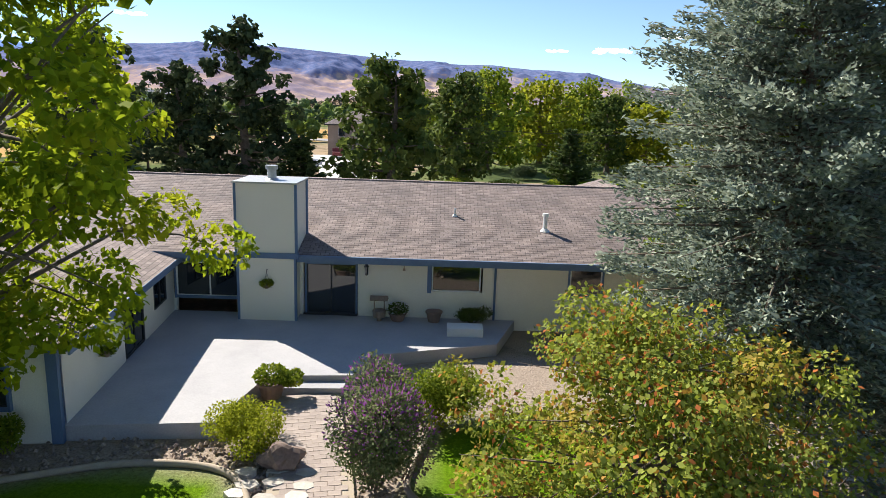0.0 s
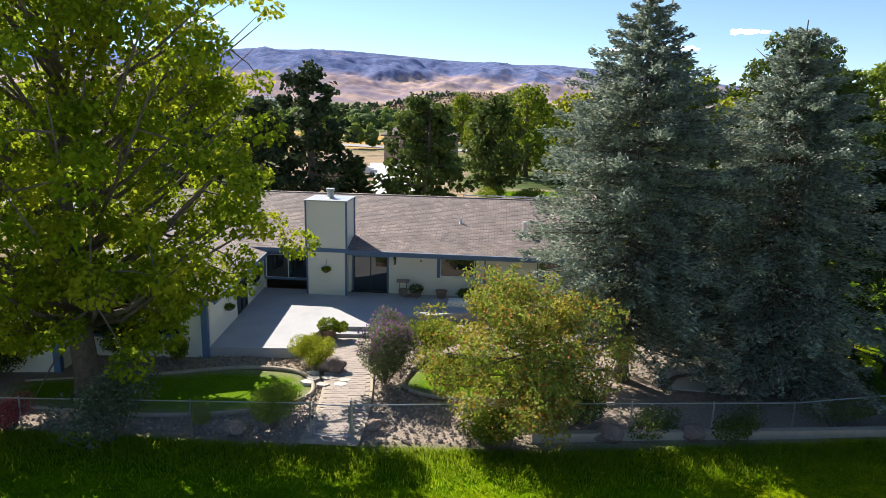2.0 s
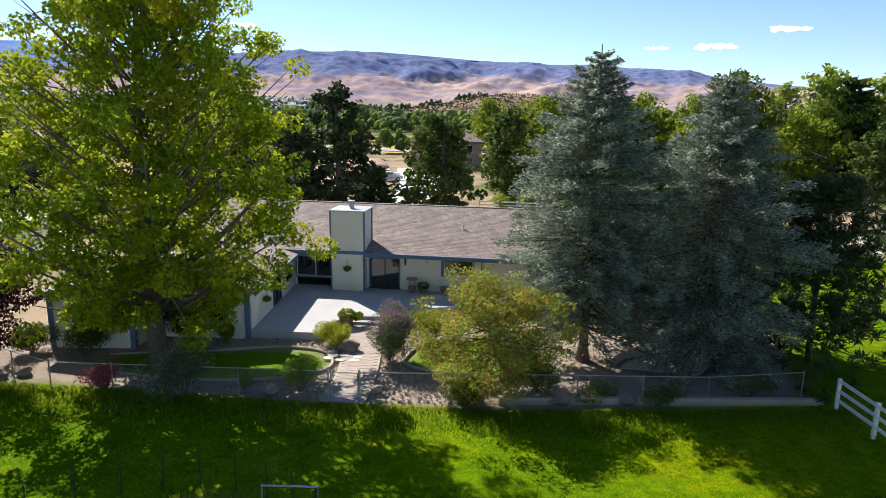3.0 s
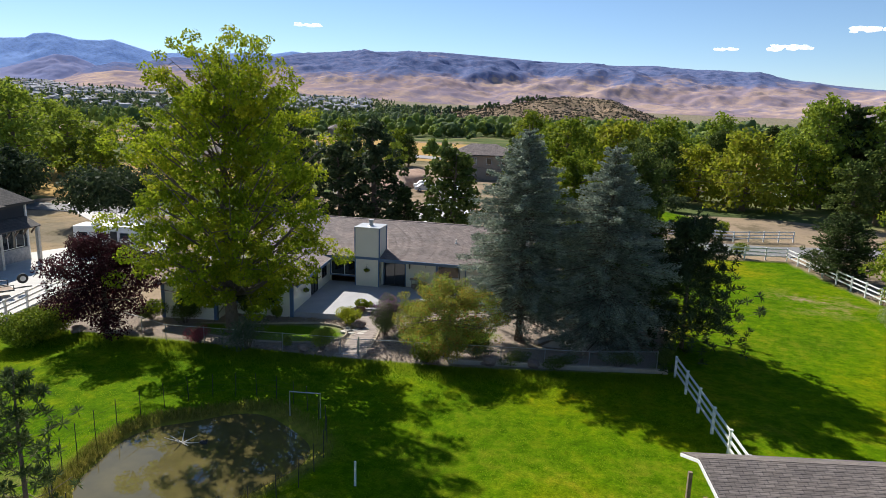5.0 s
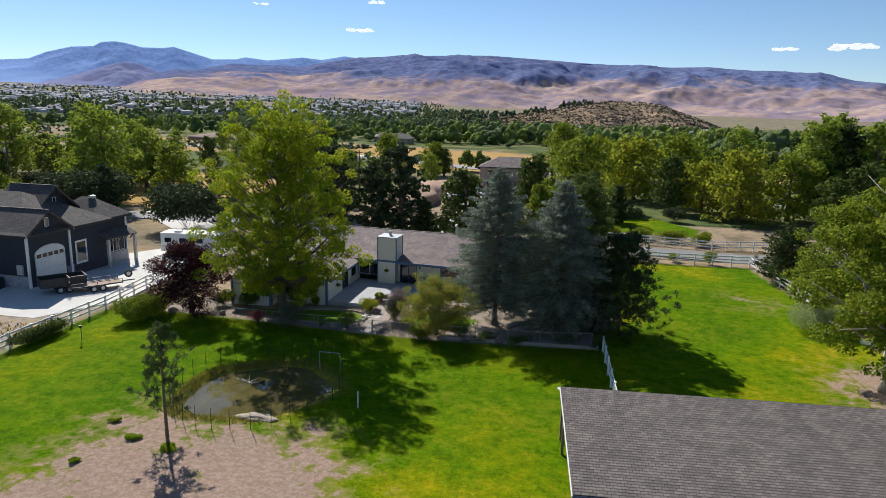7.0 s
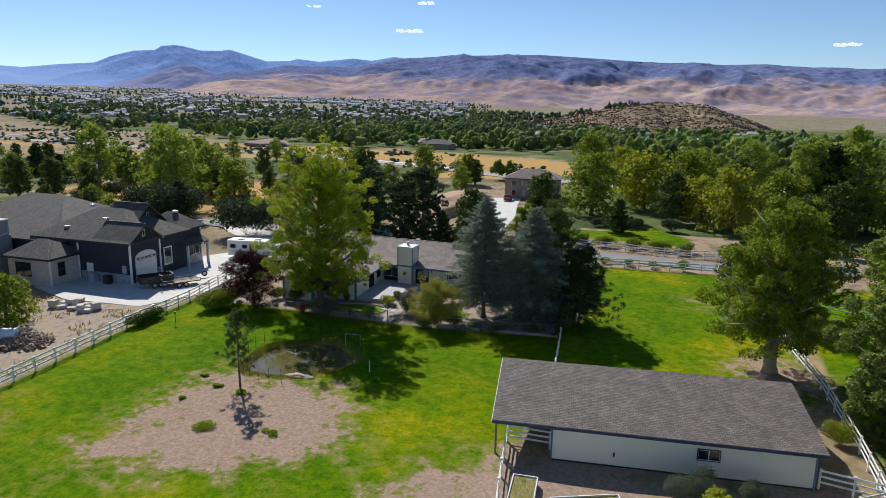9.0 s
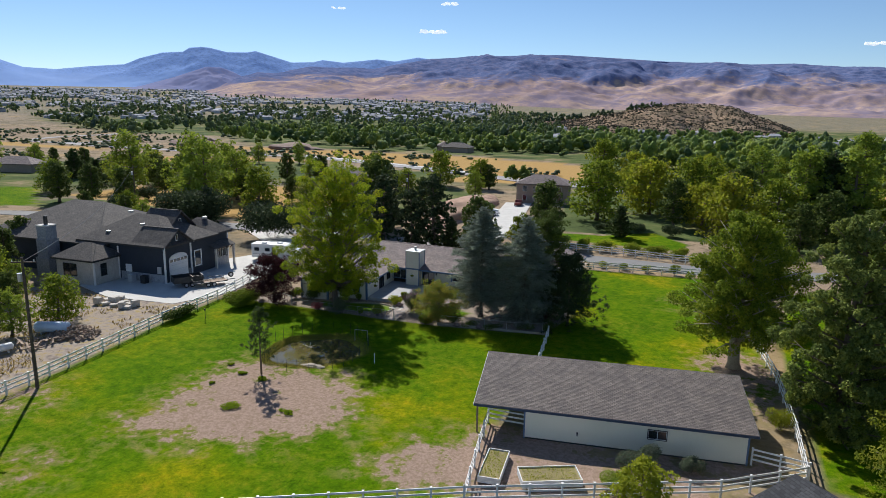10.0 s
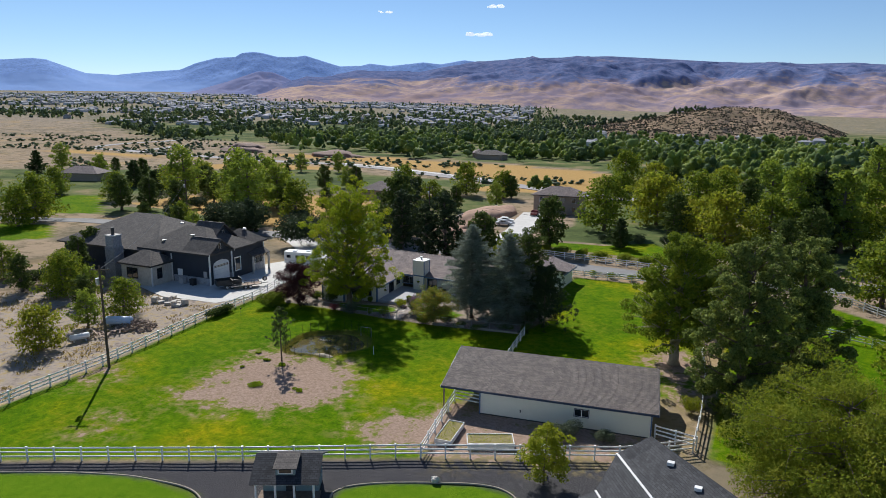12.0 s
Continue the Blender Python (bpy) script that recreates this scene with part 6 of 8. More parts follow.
def woods(name, count, seed, label, near, far, az0, az1, quads, mat, size, skip=(), thin=-0.02, leaf=0.13, parts=4, slim=1.0, at=None):
    """Small trees: each a few uneven leafy masses, rough with sprays of leaves that break the outline."""
    rng = rng_of(seed)
    if at is None:
        r = near * (far / near) ** rng.uniform(0, 1, count * 5)
        az = np.radians(rng.uniform(az0, az1, count * 5))
        x, y = EYE_C.x + r * np.sin(az), EYE_C.y + r * np.cos(az)
        dens = np.array([noise.noise(Vector((a * 0.011, b * 0.011, 9.0))) + 0.6 * noise.noise(Vector((a * 0.035, b * 0.035, seed))) for a, b in zip(x, y)])
        keep = dens > thin
        for poly in skip:
            keep &= inside(poly, x, y) < 0.5
        x, y = x[keep][:count], y[keep][:count]
        h = (0.45 + 0.85 * rng.uniform(0, 1, len(x)) ** 1.5) * size
        z = far_rise(x, y)
    else:
        x, y, h, z = (np.array(c, float) for c in zip(*at))
    n = len(x)
    w = h * rng.uniform(0.28, 0.55, n) * slim
    # masses: centre and radii, one row each
    ci = np.repeat(np.arange(n), parts)
    m = n * parts
    up = np.tile(np.linspace(0.32, 0.80, parts), n) + rng.uniform(-0.08, 0.08, m)
    shrink = 1.15 - 0.75 * np.clip(up - 0.3, 0, 1)
    ctr = np.stack([x[ci] + rng.normal(size=m) * w[ci] * 0.46 * shrink, y[ci] + rng.normal(size=m) * w[ci] * 0.46 * shrink, z[ci] + h[ci] * up], 1)
    k_ = 0.62 * (3.0 / parts) ** 0.3
    rad = np.stack([w[ci] * k_ * shrink, w[ci] * k_ * shrink, h[ci] * 0.24 * (4.0 / parts) ** 0.4], 1) * rng.uniform(0.75, 1.25, (m, 1))
    ph = rng.uniform(0, 6.28, (m, 3))
    d = LUMP_V[None]
    wave = 1 + 0.17 * np.sin(d[..., 0] * 5 + ph[:, None, 0]) * np.sin(d[..., 1] * 5 + ph[:, None, 1]) + 0.14 * np.sin(d[..., 2] * 9 + ph[:, None, 2]) * np.sin(d[..., 0] * 8 + ph[:, None, 1]) + rng.uniform(-0.13, 0.13, (m, len(LUMP_V)))
    co = (ctr[:, None] + d * rad[:, None] * 0.92 * wave[..., None]).reshape(-1, 3)
    faces = (LUMP_F[None] + (np.arange(m) * len(LUMP_V))[:, None, None]).reshape(-1, 3)
    me = bpy.data.meshes.new(name)
    me.vertices.add(len(co))
    me.vertices.foreach_set("co", co.ravel())
    me.loops.add(faces.size)
    me.loops.foreach_set("vertex_index", faces.ravel())
    me.polygons.add(len(faces))
    me.polygons.foreach_set("loop_start", np.arange(0, faces.size, 3))
    me.polygons.foreach_set("loop_total", np.full(len(faces), 3))
    me.update(calc_edges=True)
    o = tagged(finish(me, name, mat, None, ""), label, "trees", kind="stuff")
    k = np.repeat(np.arange(m), max(1, quads // parts))
    e = rng.normal(size=(len(k), 3))
    e /= np.linalg.norm(e, axis=1, keepdims=True)
    pos = ctr[k] + e * rad[k] * rng.uniform(0.86, 1.22, (len(k), 1))
    sprays = leaf_mesh("sprays", pos, rng.normal(size=pos.shape) + e * 0.5, size * leaf, mat, o, rng, wide=0.75, face=e * 0.9 + np.array((0, 0, 0.5)))
    sprays["kind"] = "stuff"
    return o


RIGHT_OPEN = [[(-25, 130), (-12, 250), (60, 215), (95, 190), (60, 150), (20, 138)]]
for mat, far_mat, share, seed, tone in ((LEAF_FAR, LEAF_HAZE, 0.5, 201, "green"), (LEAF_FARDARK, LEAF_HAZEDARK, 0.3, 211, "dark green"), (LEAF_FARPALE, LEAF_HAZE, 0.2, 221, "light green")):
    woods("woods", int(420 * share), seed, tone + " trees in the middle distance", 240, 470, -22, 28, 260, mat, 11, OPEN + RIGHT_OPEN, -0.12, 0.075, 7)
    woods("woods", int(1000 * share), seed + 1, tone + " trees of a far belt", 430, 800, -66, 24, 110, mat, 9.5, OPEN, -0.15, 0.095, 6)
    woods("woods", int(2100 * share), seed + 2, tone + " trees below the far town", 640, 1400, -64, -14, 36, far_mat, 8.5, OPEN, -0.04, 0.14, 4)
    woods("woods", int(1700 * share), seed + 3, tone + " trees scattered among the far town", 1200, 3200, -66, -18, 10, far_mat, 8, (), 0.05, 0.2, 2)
rs2 = random.Random(14)
sage = []
while len(sage) < 900:
    x, y = rs2.uniform(-700, -20), rs2.uniform(60, 420)
    if inside(OPEN_LAND, np.array([x]), np.array([y]))[0] == 1 and noise.noise(Vector((x * 0.012, y * 0.02, 4.0))) > -0.05:
        sage.append((x, y, rs2.uniform(0.8, 2.4), 0.0))
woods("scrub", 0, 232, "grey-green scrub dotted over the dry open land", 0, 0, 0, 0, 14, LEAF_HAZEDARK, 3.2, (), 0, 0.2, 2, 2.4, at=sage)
ridge_trees = []
for a0, a1, n in ((-17.0, -10.0, 46), (-8.6, -6.2, 16), (-23.0, -20.5, 10)):
    for _ in range(n):
        a = radians(rs2.uniform(a0, a1))
        r = rs2.uniform(1060, 1085)
        ridge_trees.append((EYE_C.x + r * math.sin(a), EYE_C.y + r * math.cos(a), rs2.uniform(5, 11), 31 + 1080 * math.tan(radians(float(np.interp(math.degrees(a), [p[0] for p in ROCKY], [p[1] for p in ROCKY])))) - 1.5))
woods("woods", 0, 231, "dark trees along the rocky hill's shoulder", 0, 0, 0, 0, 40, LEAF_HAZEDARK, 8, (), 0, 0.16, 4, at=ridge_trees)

# ---- far town: roofs too many to count ----
def town(seed, count, near, far, az0, az1):
    rng = rng_of(seed)
    walls, roofs = Mesh(), Mesh()
    for _ in range(count):
        r = near + (far - near) * rng.uniform() ** 0.8
        a = radians(rng.uniform(az0, az1))
        x, y = EYE_C.x + r * math.sin(a), EYE_C.y + r * math.cos(a)
        if noise.noise(Vector((x * 0.004, y * 0.004, 3.0))) < -0.12:
            continue
        if inside(OPEN_LAND, np.array([x]), np.array([y]))[0] > 0:
            continue
        z = float(far_rise(np.array(x), np.array(y)))
        L, W, H, q = rng.uniform(9, 17), rng.uniform(7, 11), rng.uniform(2.6, 4.6), rng.uniform(0, 3.14)
        walls.box((x, y, z + H / 2), (L, W, H), q)
        t = Matrix.Translation((x, y, z + H)) @ Matrix.Rotation(q, 4, "Z")
        roofs.add([t @ Vector(p) for p in ((-L / 2 - .6, -W / 2 - .6, 0), (L / 2 + .6, -W / 2 - .6, 0), (L / 2 + .6, W / 2 + .6, 0), (-L / 2 - .6, W / 2 + .6, 0), (-L / 3, 0, W * .2), (L / 3, 0, W * .2))],
                  [(0, 1, 5, 4), (1, 2, 5), (2, 3, 4, 5), (3, 0, 4)])
    tagged(walls.ob("town_walls", surface("town_walls", (0.30, 0.30, 0.31), (0.60, 0.60, 0.62), 0.02, 0.9, relief=0, vary=0.35)), "pale walls of a far town", "town", kind="stuff")
    tagged(roofs.ob("town_roofs", surface("town_roofs", (0.17, 0.17, 0.19), (0.38, 0.38, 0.41), 0.02, 0.9, relief=0, vary=0.4)), "grey and brown roofs of a far town", "town", kind="stuff")


town(301, 3600, 950, 3300, -66, -20)
town(302, 70, 420, 1000, -16, 26)


# low scrub and boulders on the rocky hill, dark trees along the range's crest
def scrub(name, host, count, seed, size, quads, mat, label, keep):
    rng = rng_of(seed)
    co = np.zeros(len(host.data.vertices) * 3)
    host.data.vertices.foreach_get("co", co)
    co = co.reshape(-1, 3)
    co = co[keep(co)]
    i = rng.integers(0, len(co) - 1, count)
    p = co[i] + (co[np.minimum(i + 1, len(co) - 1)] - co[i]) * rng.uniform(0, 1, (count, 1)) * (np.linalg.norm(co[np.minimum(i + 1, len(co) - 1)] - co[i], axis=1, keepdims=True) < 40)
    p = np.repeat(p, quads, 0) + rng.normal(size=(count * quads, 3)) * size * np.array((0.35, 0.35, 0.2)) + np.array((0, 0, size * 0.2))
    o = leaf_mesh(name, p, rng.normal(size=p.shape), size * 0.8, mat, None, rng, wide=0.8)
    return tagged(o, label, "scrub", kind="stuff")


SAGE = foliage("sagebrush_leaves", (0.055, 0.058, 0.038), (0.12, 0.12, 0.085), None, 0.1)
scrub("sagebrush", ROCKY_HILL, 4600, 601, 2.3, 4, SAGE, "grey-green sagebrush dotted over the rocky hill", lambda c: c[:, 2] > 0.5)
scrub("boulder_field", ROCKY_HILL, 2500, 602, 1.5, 3, ROCK, "brown boulders strewn over the rocky hill", lambda c: c[:, 2] > 4)

# ---- things round the garden ----
def chain_fence(pts, label, high=1.15, gap=None):
    f = thing("chain_link_fence", label=label, category="fence")
    for (ax, ay), (bx, by) in zip(pts, pts[1:]):
        a, b = Vector((ax, ay, 0)), Vector((bx, by, 0))
        n = max(1, round((b - a).length / 3.0))
        for k in range(n + 1):
            p = a.lerp(b, k / n)
            m = Mesh()
            m.tube([p - Vector((0, 0, 0.1)), p + Vector((0, 0, high + 0.06))], [0.03, 0.03], 8)
            m.ob("post", STEEL, f)
        m = Mesh()
        m.tube([a + Vector((0, 0, high)), b + Vector((0, 0, high))], [0.022, 0.022], 6)
        m.ob("rail", STEEL, f)
        mesh_net(a, b, 0.04, high - 0.02, f)
    return f


def mesh_net(a, b, z0, z1, parent, cell=0.12, wire=0.0022):
    """Woven diamond wire between two posts."""
    m = Mesh()
    d = b - a
    L, H = d.length, z1 - z0
    d.normalize()
    k = -H
    nrm = Vector((-d.y, d.x, 0)) * wire
    while k < L:
        for s in (1, -1):
            s0, s1 = max(k, 0.0), min(k + H, L)
            if s1 > s0:
                h0, h1 = (s0 - k, s1 - k) if s > 0 else (H - (s0 - k), H - (s1 - k))
                p, q = a + d * s0 + Vector((0, 0, z0 + h0)), a + d * s1 + Vector((0, 0, z0 + h1))
                e = (q - p).normalized().cross(nrm.normalized()) * wire
                m.add([p + e, q + e, p - e + nrm, q - e + nrm, p - e - nrm, q - e - nrm], [(0, 1, 3, 2), (2, 3, 5, 4), (4, 5, 1, 0)])
        k += cell
    o = m.ob("wire_mesh", NETWIRE, parent)
    return o


chain_fence([(-9.5, -16.3), (-1.4, -15.5), (2.4, -15.12)], "galvanised chain-link fence along the front garden")
chain_fence([(3.75, -15.08), (7.3, -14.5), (18.2, -12.9), (22.4, -11.6)], "galvanised chain-link fence past the crabapple")
chain_fence([(-9.5, -16.3), (-14.5, -14.6)], "low chain-link fence beside the plum tree")
gate = thing("garden_gate", label="chain-link garden gate on steel tubes, closed", category="gate")
m = Mesh()
m.tube([(2.5, -15.1, 0.08), (2.5, -15.1, 1.12), (3.66, -15.1, 1.12), (3.66, -15.1, 0.08), (2.5, -15.1, 0.08)], [0.024] * 5, 8)
m.ob("gate_frame", STEEL, gate)
mesh_net(Vector((2.5, -15.1, 0)), Vector((3.66, -15.1, 0)), 0.1, 1.1, gate)
m = Mesh()
m.box((2.47, -15.12, 0.7), (0.05, 0.1, 0.12))
m.ob("latch", DARKMETAL, gate)
m = Mesh()
m.tube([(3.72, -15.1, -0.1), (3.72, -15.1, 1.3)], [0.035, 0.035], 8)
m.ob("hinge_post", STEEL, gate)

# rocks, stones and kerbs
for i, (x, y, r) in enumerate(((1.75, -9.75, 0.42), (-0.1, -15.2, 0.3), (4.3, -14.3, 0.24), (-5.4, -15.0, 0.34), (12.0, -14.0, 0.4), (14.8, -13.6, 0.35), (-16.2, -16.6, 0.4), (-11.6, -15.3, 0.3))):
    m = Mesh()
    m.lump((x, y, r * 0.5), (r * 1.1, r * 0.9, r * 0.75), i + 3, 0.5, 3)
    tagged(m.ob("boulder", ROCK), "reddish-brown rough boulder in the gravel bed", "rock", "boulders")
rg = random.Random(8)
for i in range(9):
    m = Mesh()
    x, y = 1.1 + (i % 3) * 0.62 + rg.uniform(-0.1, 0.1), -11.0 + (i // 3) * 0.5 + rg.uniform(-0.1, 0.1)
    n = 6
    m.prism([(x + (0.28 + rg.uniform(-0.05, 0.05)) * math.cos(k * math.pi / 3 + i), y + (0.2 + rg.uniform(-0.04, 0.04)) * math.sin(k * math.pi / 3 + i)) for k in range(n)], -0.1, 0.03 + rg.uniform(0, 0.02))
    tagged(m.ob("flagstone", STONE), "pale flat flagstone set beside the path", "stone", "flagstones")


def kerb(pts, label):
    m = Mesh()
    m.tube([(x, y, -0.03) for x, y in pts], [0.085] * len(pts), 8)
    return tagged(m.ob("kerb", KERB, smooth=True), label, "kerb", kind="structure")


def smooth_line(pts, n=8):
    out = []
    for i in range(len(pts) - 1):
        p0, p1, p2, p3 = (Vector(pts[max(0, min(len(pts) - 1, j))]) for j in (i - 1, i, i + 1, i + 2))
        for k in range(n):
            t = k / n
            out.append(tuple(0.5 * ((2 * p1) + (p2 - p0) * t + (2 * p0 - 5 * p1 + 4 * p2 - p3) * t * t + (3 * p1 - p0 - 3 * p2 + p3) * t ** 3)))
    return out + [tuple(pts[-1])]


kerb(smooth_line([(-9.5, -12.3), (-5.0, -10.9), (-2.0, -9.8), (0.3, -9.9), (1.35, -11.2), (1.2, -12.5), (-0.6, -13.7), (-4.0, -14.4), (-8.5, -14.3)]), "curved tan concrete kerb round the garden lawn")
kerb(smooth_line([(5.5, -7.0), (4.85, -9.2), (4.8, -10.7), (6.0, -11.5), (8.4, -11.5), (11.0, -10.7)]), "curved tan concrete kerb round the second lawn")
kerb(smooth_line([(-30.0, -83.6), (-4.2, -68.6), (4.6, -64.2), (9.0, -62.9), (13.0, -62.5), (16.6, -64.2)]), "pale concrete kerb between near lawn and dark gravel")
kerb(smooth_line([(30.0, -66.0), (24.3, -58.8), (23.5, -56.6), (25.4, -54.5), (29.5, -52.1), (33.6, -50.2), (36.2, -50.1), (38.3, -52.0), (42.0, -58.0)]), "pale concrete kerb round the near lawn's end")
# low wall and stone seat under the spruces
m = Mesh()
m.tube([(x, y, 0.16) for x, y in smooth_line([(14.6, -9.4), (15.4, -8.2), (17.0, -7.6), (19.0, -7.8)])], [0.2] * 25, 6)
tagged(m.ob("garden_wall", STONE), "low curved stone wall under the spruces", "wall", kind="structure")
m = Mesh()
m.prism([(15.0, -9.6), (18.6, -9.8), (19.6, -8.2), (17.0, -7.9), (15.6, -8.5)], -0.1, 0.03)
tagged(m.ob("slab", CONCRETE), "pale concrete slab under the spruces", "slab", kind="structure")
m = Mesh()
m.beam((9.5, -14.4, 0.05), (23.0, -12.2, 0.05), 0.25, 0.4)
tagged(m.ob("retaining_edge", KERB), "low concrete edge below the shaded border", "kerb", kind="structure")

# patio pieces
def pot(name, at, r, h, label, plant=None, seed=0, n=700, leaf=0.09, extra=None):
    t = thing(name, at, 0, label, "planter")
    m = Mesh()
    m.tube([(0, 0, 0), (0, 0, h * 0.85), (0, 0, h * 0.86), (0, 0, h)], [r * 0.72, r, r * 1.1, r * 1.1], 18)
    m.ob("pot", TERRACOTTA, t, smooth=False)
    if plant is not None:
        rng = rng_of(seed)
        p, d = cloud(rng, n, (0, 0, h + r * 0.5), (r * 1.35, r * 1.35, r * 0.8))
        leaf_mesh("plant", p[p[:, 2] > h * 0.9], (d + rng.normal(size=d.shape) * 0.5)[p[:, 2] > h * 0.9], leaf, plant, t, rng)
        if extra is not None:
            tagged(leaf_mesh("flowers", p[::9] + d[::9] * 0.05, d[::9], leaf, extra, t, rng, wide=1.0), kind="stuff")
    return t


FLOWER = foliage("white_petals", (0.75, 0.74, 0.72), (0.85, 0.84, 0.84), None, 0.2)
pot("planter", (0.55, -6.0, 0.0), 0.38, 0.5, "round clay pot with a leafy plant by the step", LEAF_GREEN, 401, 900, 0.11)
pot("planter", (3.75, 0.45, 0.35), 0.32, 0.3, "clay pot full of white flowers by the wall", LEAF_DARK, 402, 800, 0.08, FLOWER)
pot("planter", (5.15, 0.45, 0.35), 0.3, 0.42, "empty brown clay pot by the wall")
bush("shrub", (6.6, 0.3, 0.35), (1.6, 0.8, 0.75), LEAF_DARK, 403, 2600, 0.08, "low dark shrub below the kitchen window")
wl_ = thing("wishing_well", (3.05, 0.35, 0.35), 0, "small dark wooden wishing-well planter on the patio", "planter")
m = Mesh()
m.tube([(0, 0, 0), (0, 0, 0.16)], [0.1, 0.1], 8)
m.tube([(0, 0, 0.16), (0, 0, 0.42)], [0.24, 0.26], 12)
m.ob("tub", WOOD, wl_)
for x in (-0.19, 0.19):
    m = Mesh()
    m.box((x, 0, 0.62), (0.04, 0.06, 0.5))
    m.ob("post", WOOD, wl_)
for s in (-1, 1):
    m = Mesh()
    m.plate((-0.34, 0, 0.98), (0.34, 0, 0.98), (0.34, s * 0.22, 0.84), (-0.34, s * 0.22, 0.84), 0.025)
    m.ob("roof_board", WOOD, wl_)


def hanging(at, out, label, seed):
    t = thing("hanging_basket", at, 0, label, "planter")
    o = Vector((*out, 0))
    m = Mesh()
    m.tube([(0, 0, 0.55), Vector((0, 0, 0.6)) + o * 0.1, Vector((0, 0, 0.5)) + o * 0.16], [0.012] * 3, 5)
    m.ob("hook", DARKMETAL, t)
    for k in range(3):
        m = Mesh()
        a = k * 2.1
        m.tube([o * 0.16 + Vector((0, 0, 0.5)), o * 0.16 + Vector((0.15 * math.cos(a), 0.15 * math.sin(a), 0.02))], [0.006, 0.006], 4)
        m.ob("chain", DARKMETAL, t)
    m = Mesh()
    m.tube([o * 0.16 + Vector((0, 0, -0.12)), o * 0.16 + Vector((0, 0, -0.04)), o * 0.16 + Vector((0, 0, 0.03))], [0.06, 0.15, 0.18], 12)
    m.ob("basket", WOOD, t)
    rng = rng_of(seed)
    p, d = cloud(rng, 420, o * 0.16 + Vector((0, 0, 0.06)), (0.26, 0.26, 0.16))
    leaf_mesh("plant", p, d + np.array((0, 0, 0.8)), 0.14, LEAF_GREEN, t, rng, wide=0.2)


hanging((-1.1, 0.02, 1.75), (0, -1), "hanging basket with thin green leaves on the chimney", 411)
q = wp(2.4, -0.12)
hanging((q[0], q[1], 1.35), (WV.x, WV.y), "hanging basket with trailing plant on the wing's wall", 412)
lt = thing("wall_lamp", (2.5, 0.82, 2.05), 0, "dark metal lantern on the wall beside the sliding door", "lamp")
m = Mesh()
m.tube([(0, 0, 0.0), (0, 0, 0.3)], [0.06, 0.08], 6)
m.ob("lantern_glass", GLASS, lt)
m = Mesh()
m.tube([(0, 0, 0.3), (0, 0, 0.42)], [0.11, 0.02], 6)
m.ob("lantern_cap", DARKMETAL, lt)
m = Mesh()
m.tube([(0, 0, -0.06), (0, 0, 0.0)], [0.02, 0.07], 6)
m.ob("lantern_base", DARKMETAL, lt)
m = Mesh()
m.box((0, 0.07, 0.2), (0.05, 0.1, 0.12))
m.ob("wall_bracket", DARKMETAL, lt)
m = Mesh()
m.tube([(3.95, 0.85, 2.3), (3.95, 0.85, 2.55)], [0.02, 0.02], 6)
m.tube([(3.95, 0.83, 2.24), (3.95, 0.83, 2.34)], [0.06, 0.04], 8)
tagged(m.ob("wind_chime", WOOD), "small wooden chime hanging under the eave", "ornament")
m = Mesh()
m.box((6.3, -0.9, 0.5), (1.3, 0.7, 0.3))
tagged(m.ob("bench", WHITE), "white box bench at the patio's edge", "bench")

# ---- the pond ----
rg = random.Random(21)
pf = thing("pond_fence", label="thin dark metal stakes with wire round the pond", category="fence")
stakes = []
for i in range(30):
    a = i * 2 * math.pi / 30
    x, y = POND_C[0] + math.cos(a) * (POND_R[0] + 1.6), POND_C[1] + math.sin(a) * (POND_R[1] + 1.7)
    stakes.append((x, y))
    m = Mesh()
    m.tube([(x, y, -0.2), (x + rg.uniform(-0.05, 0.05), y + rg.uniform(-0.05, 0.05), 1.35)], [0.022, 0.018], 5)
    m.ob("stake", DARKMETAL, pf)
for z in (0.35, 0.7, 1.05):
    m = Mesh()
    m.tube([(x, y, z) for x, y in stakes + stakes[:1]], [0.004] * 31, 4)
    m.ob("wire", DARKMETAL, pf)
rng = rng_of(431)
n = 9000
a = rng.uniform(0, 2 * math.pi, n)
k = (1 + 0.10 * np.sin(2 * a + 0.6) + 0.05 * np.sin(5 * a)) * rng.uniform(1.08, 1.3, n)
side = 0.55 + 0.45 * np.cos(a - 3.3)
keep = rng.uniform(size=n) < side
a, k = a[keep], k[keep]
hgt = rng.uniform(0.08, 0.4, len(a))
px, py = POND_C[0] + np.cos(a) * POND_R[0] * k, POND_C[1] + np.sin(a) * POND_R[1] * k
pz = -0.06 - 0.5 * np.clip((1.25 - pond_depth(px, py)) / 0.35, 0, 1) ** 1.2
pos = np.stack([px, py, pz + hgt * 0.5], 1)
ax = np.stack([rng.normal(size=len(a)) * 0.35, rng.normal(size=len(a)) * 0.35, np.ones(len(a))], 1)
tagged(leaf_mesh("reeds", pos, ax, 0.42, REED, None, rng, wide=0.06), "yellowing reeds and grasses round the pond", "grass", kind="stuff")
m = Mesh()
m.tube([(3.3, -24.0, 0.0), (3.3, -24.0, 1.35), (4.9, -23.8, 1.35), (4.9, -23.8, 0.0)], [0.035] * 4, 8)
tagged(m.ob("pipe_frame", STEEL), "pale bent pipe frame standing by the pond", "frame")
m = Mesh()
m.lump((3.4, -32.6, -0.03), (1.2, 0.55, 0.2), 3, 0.5, 3)
tagged(m.ob("flat_rock", KERB), "flat pale rock on the pond's bank", "rock")
m = Mesh()
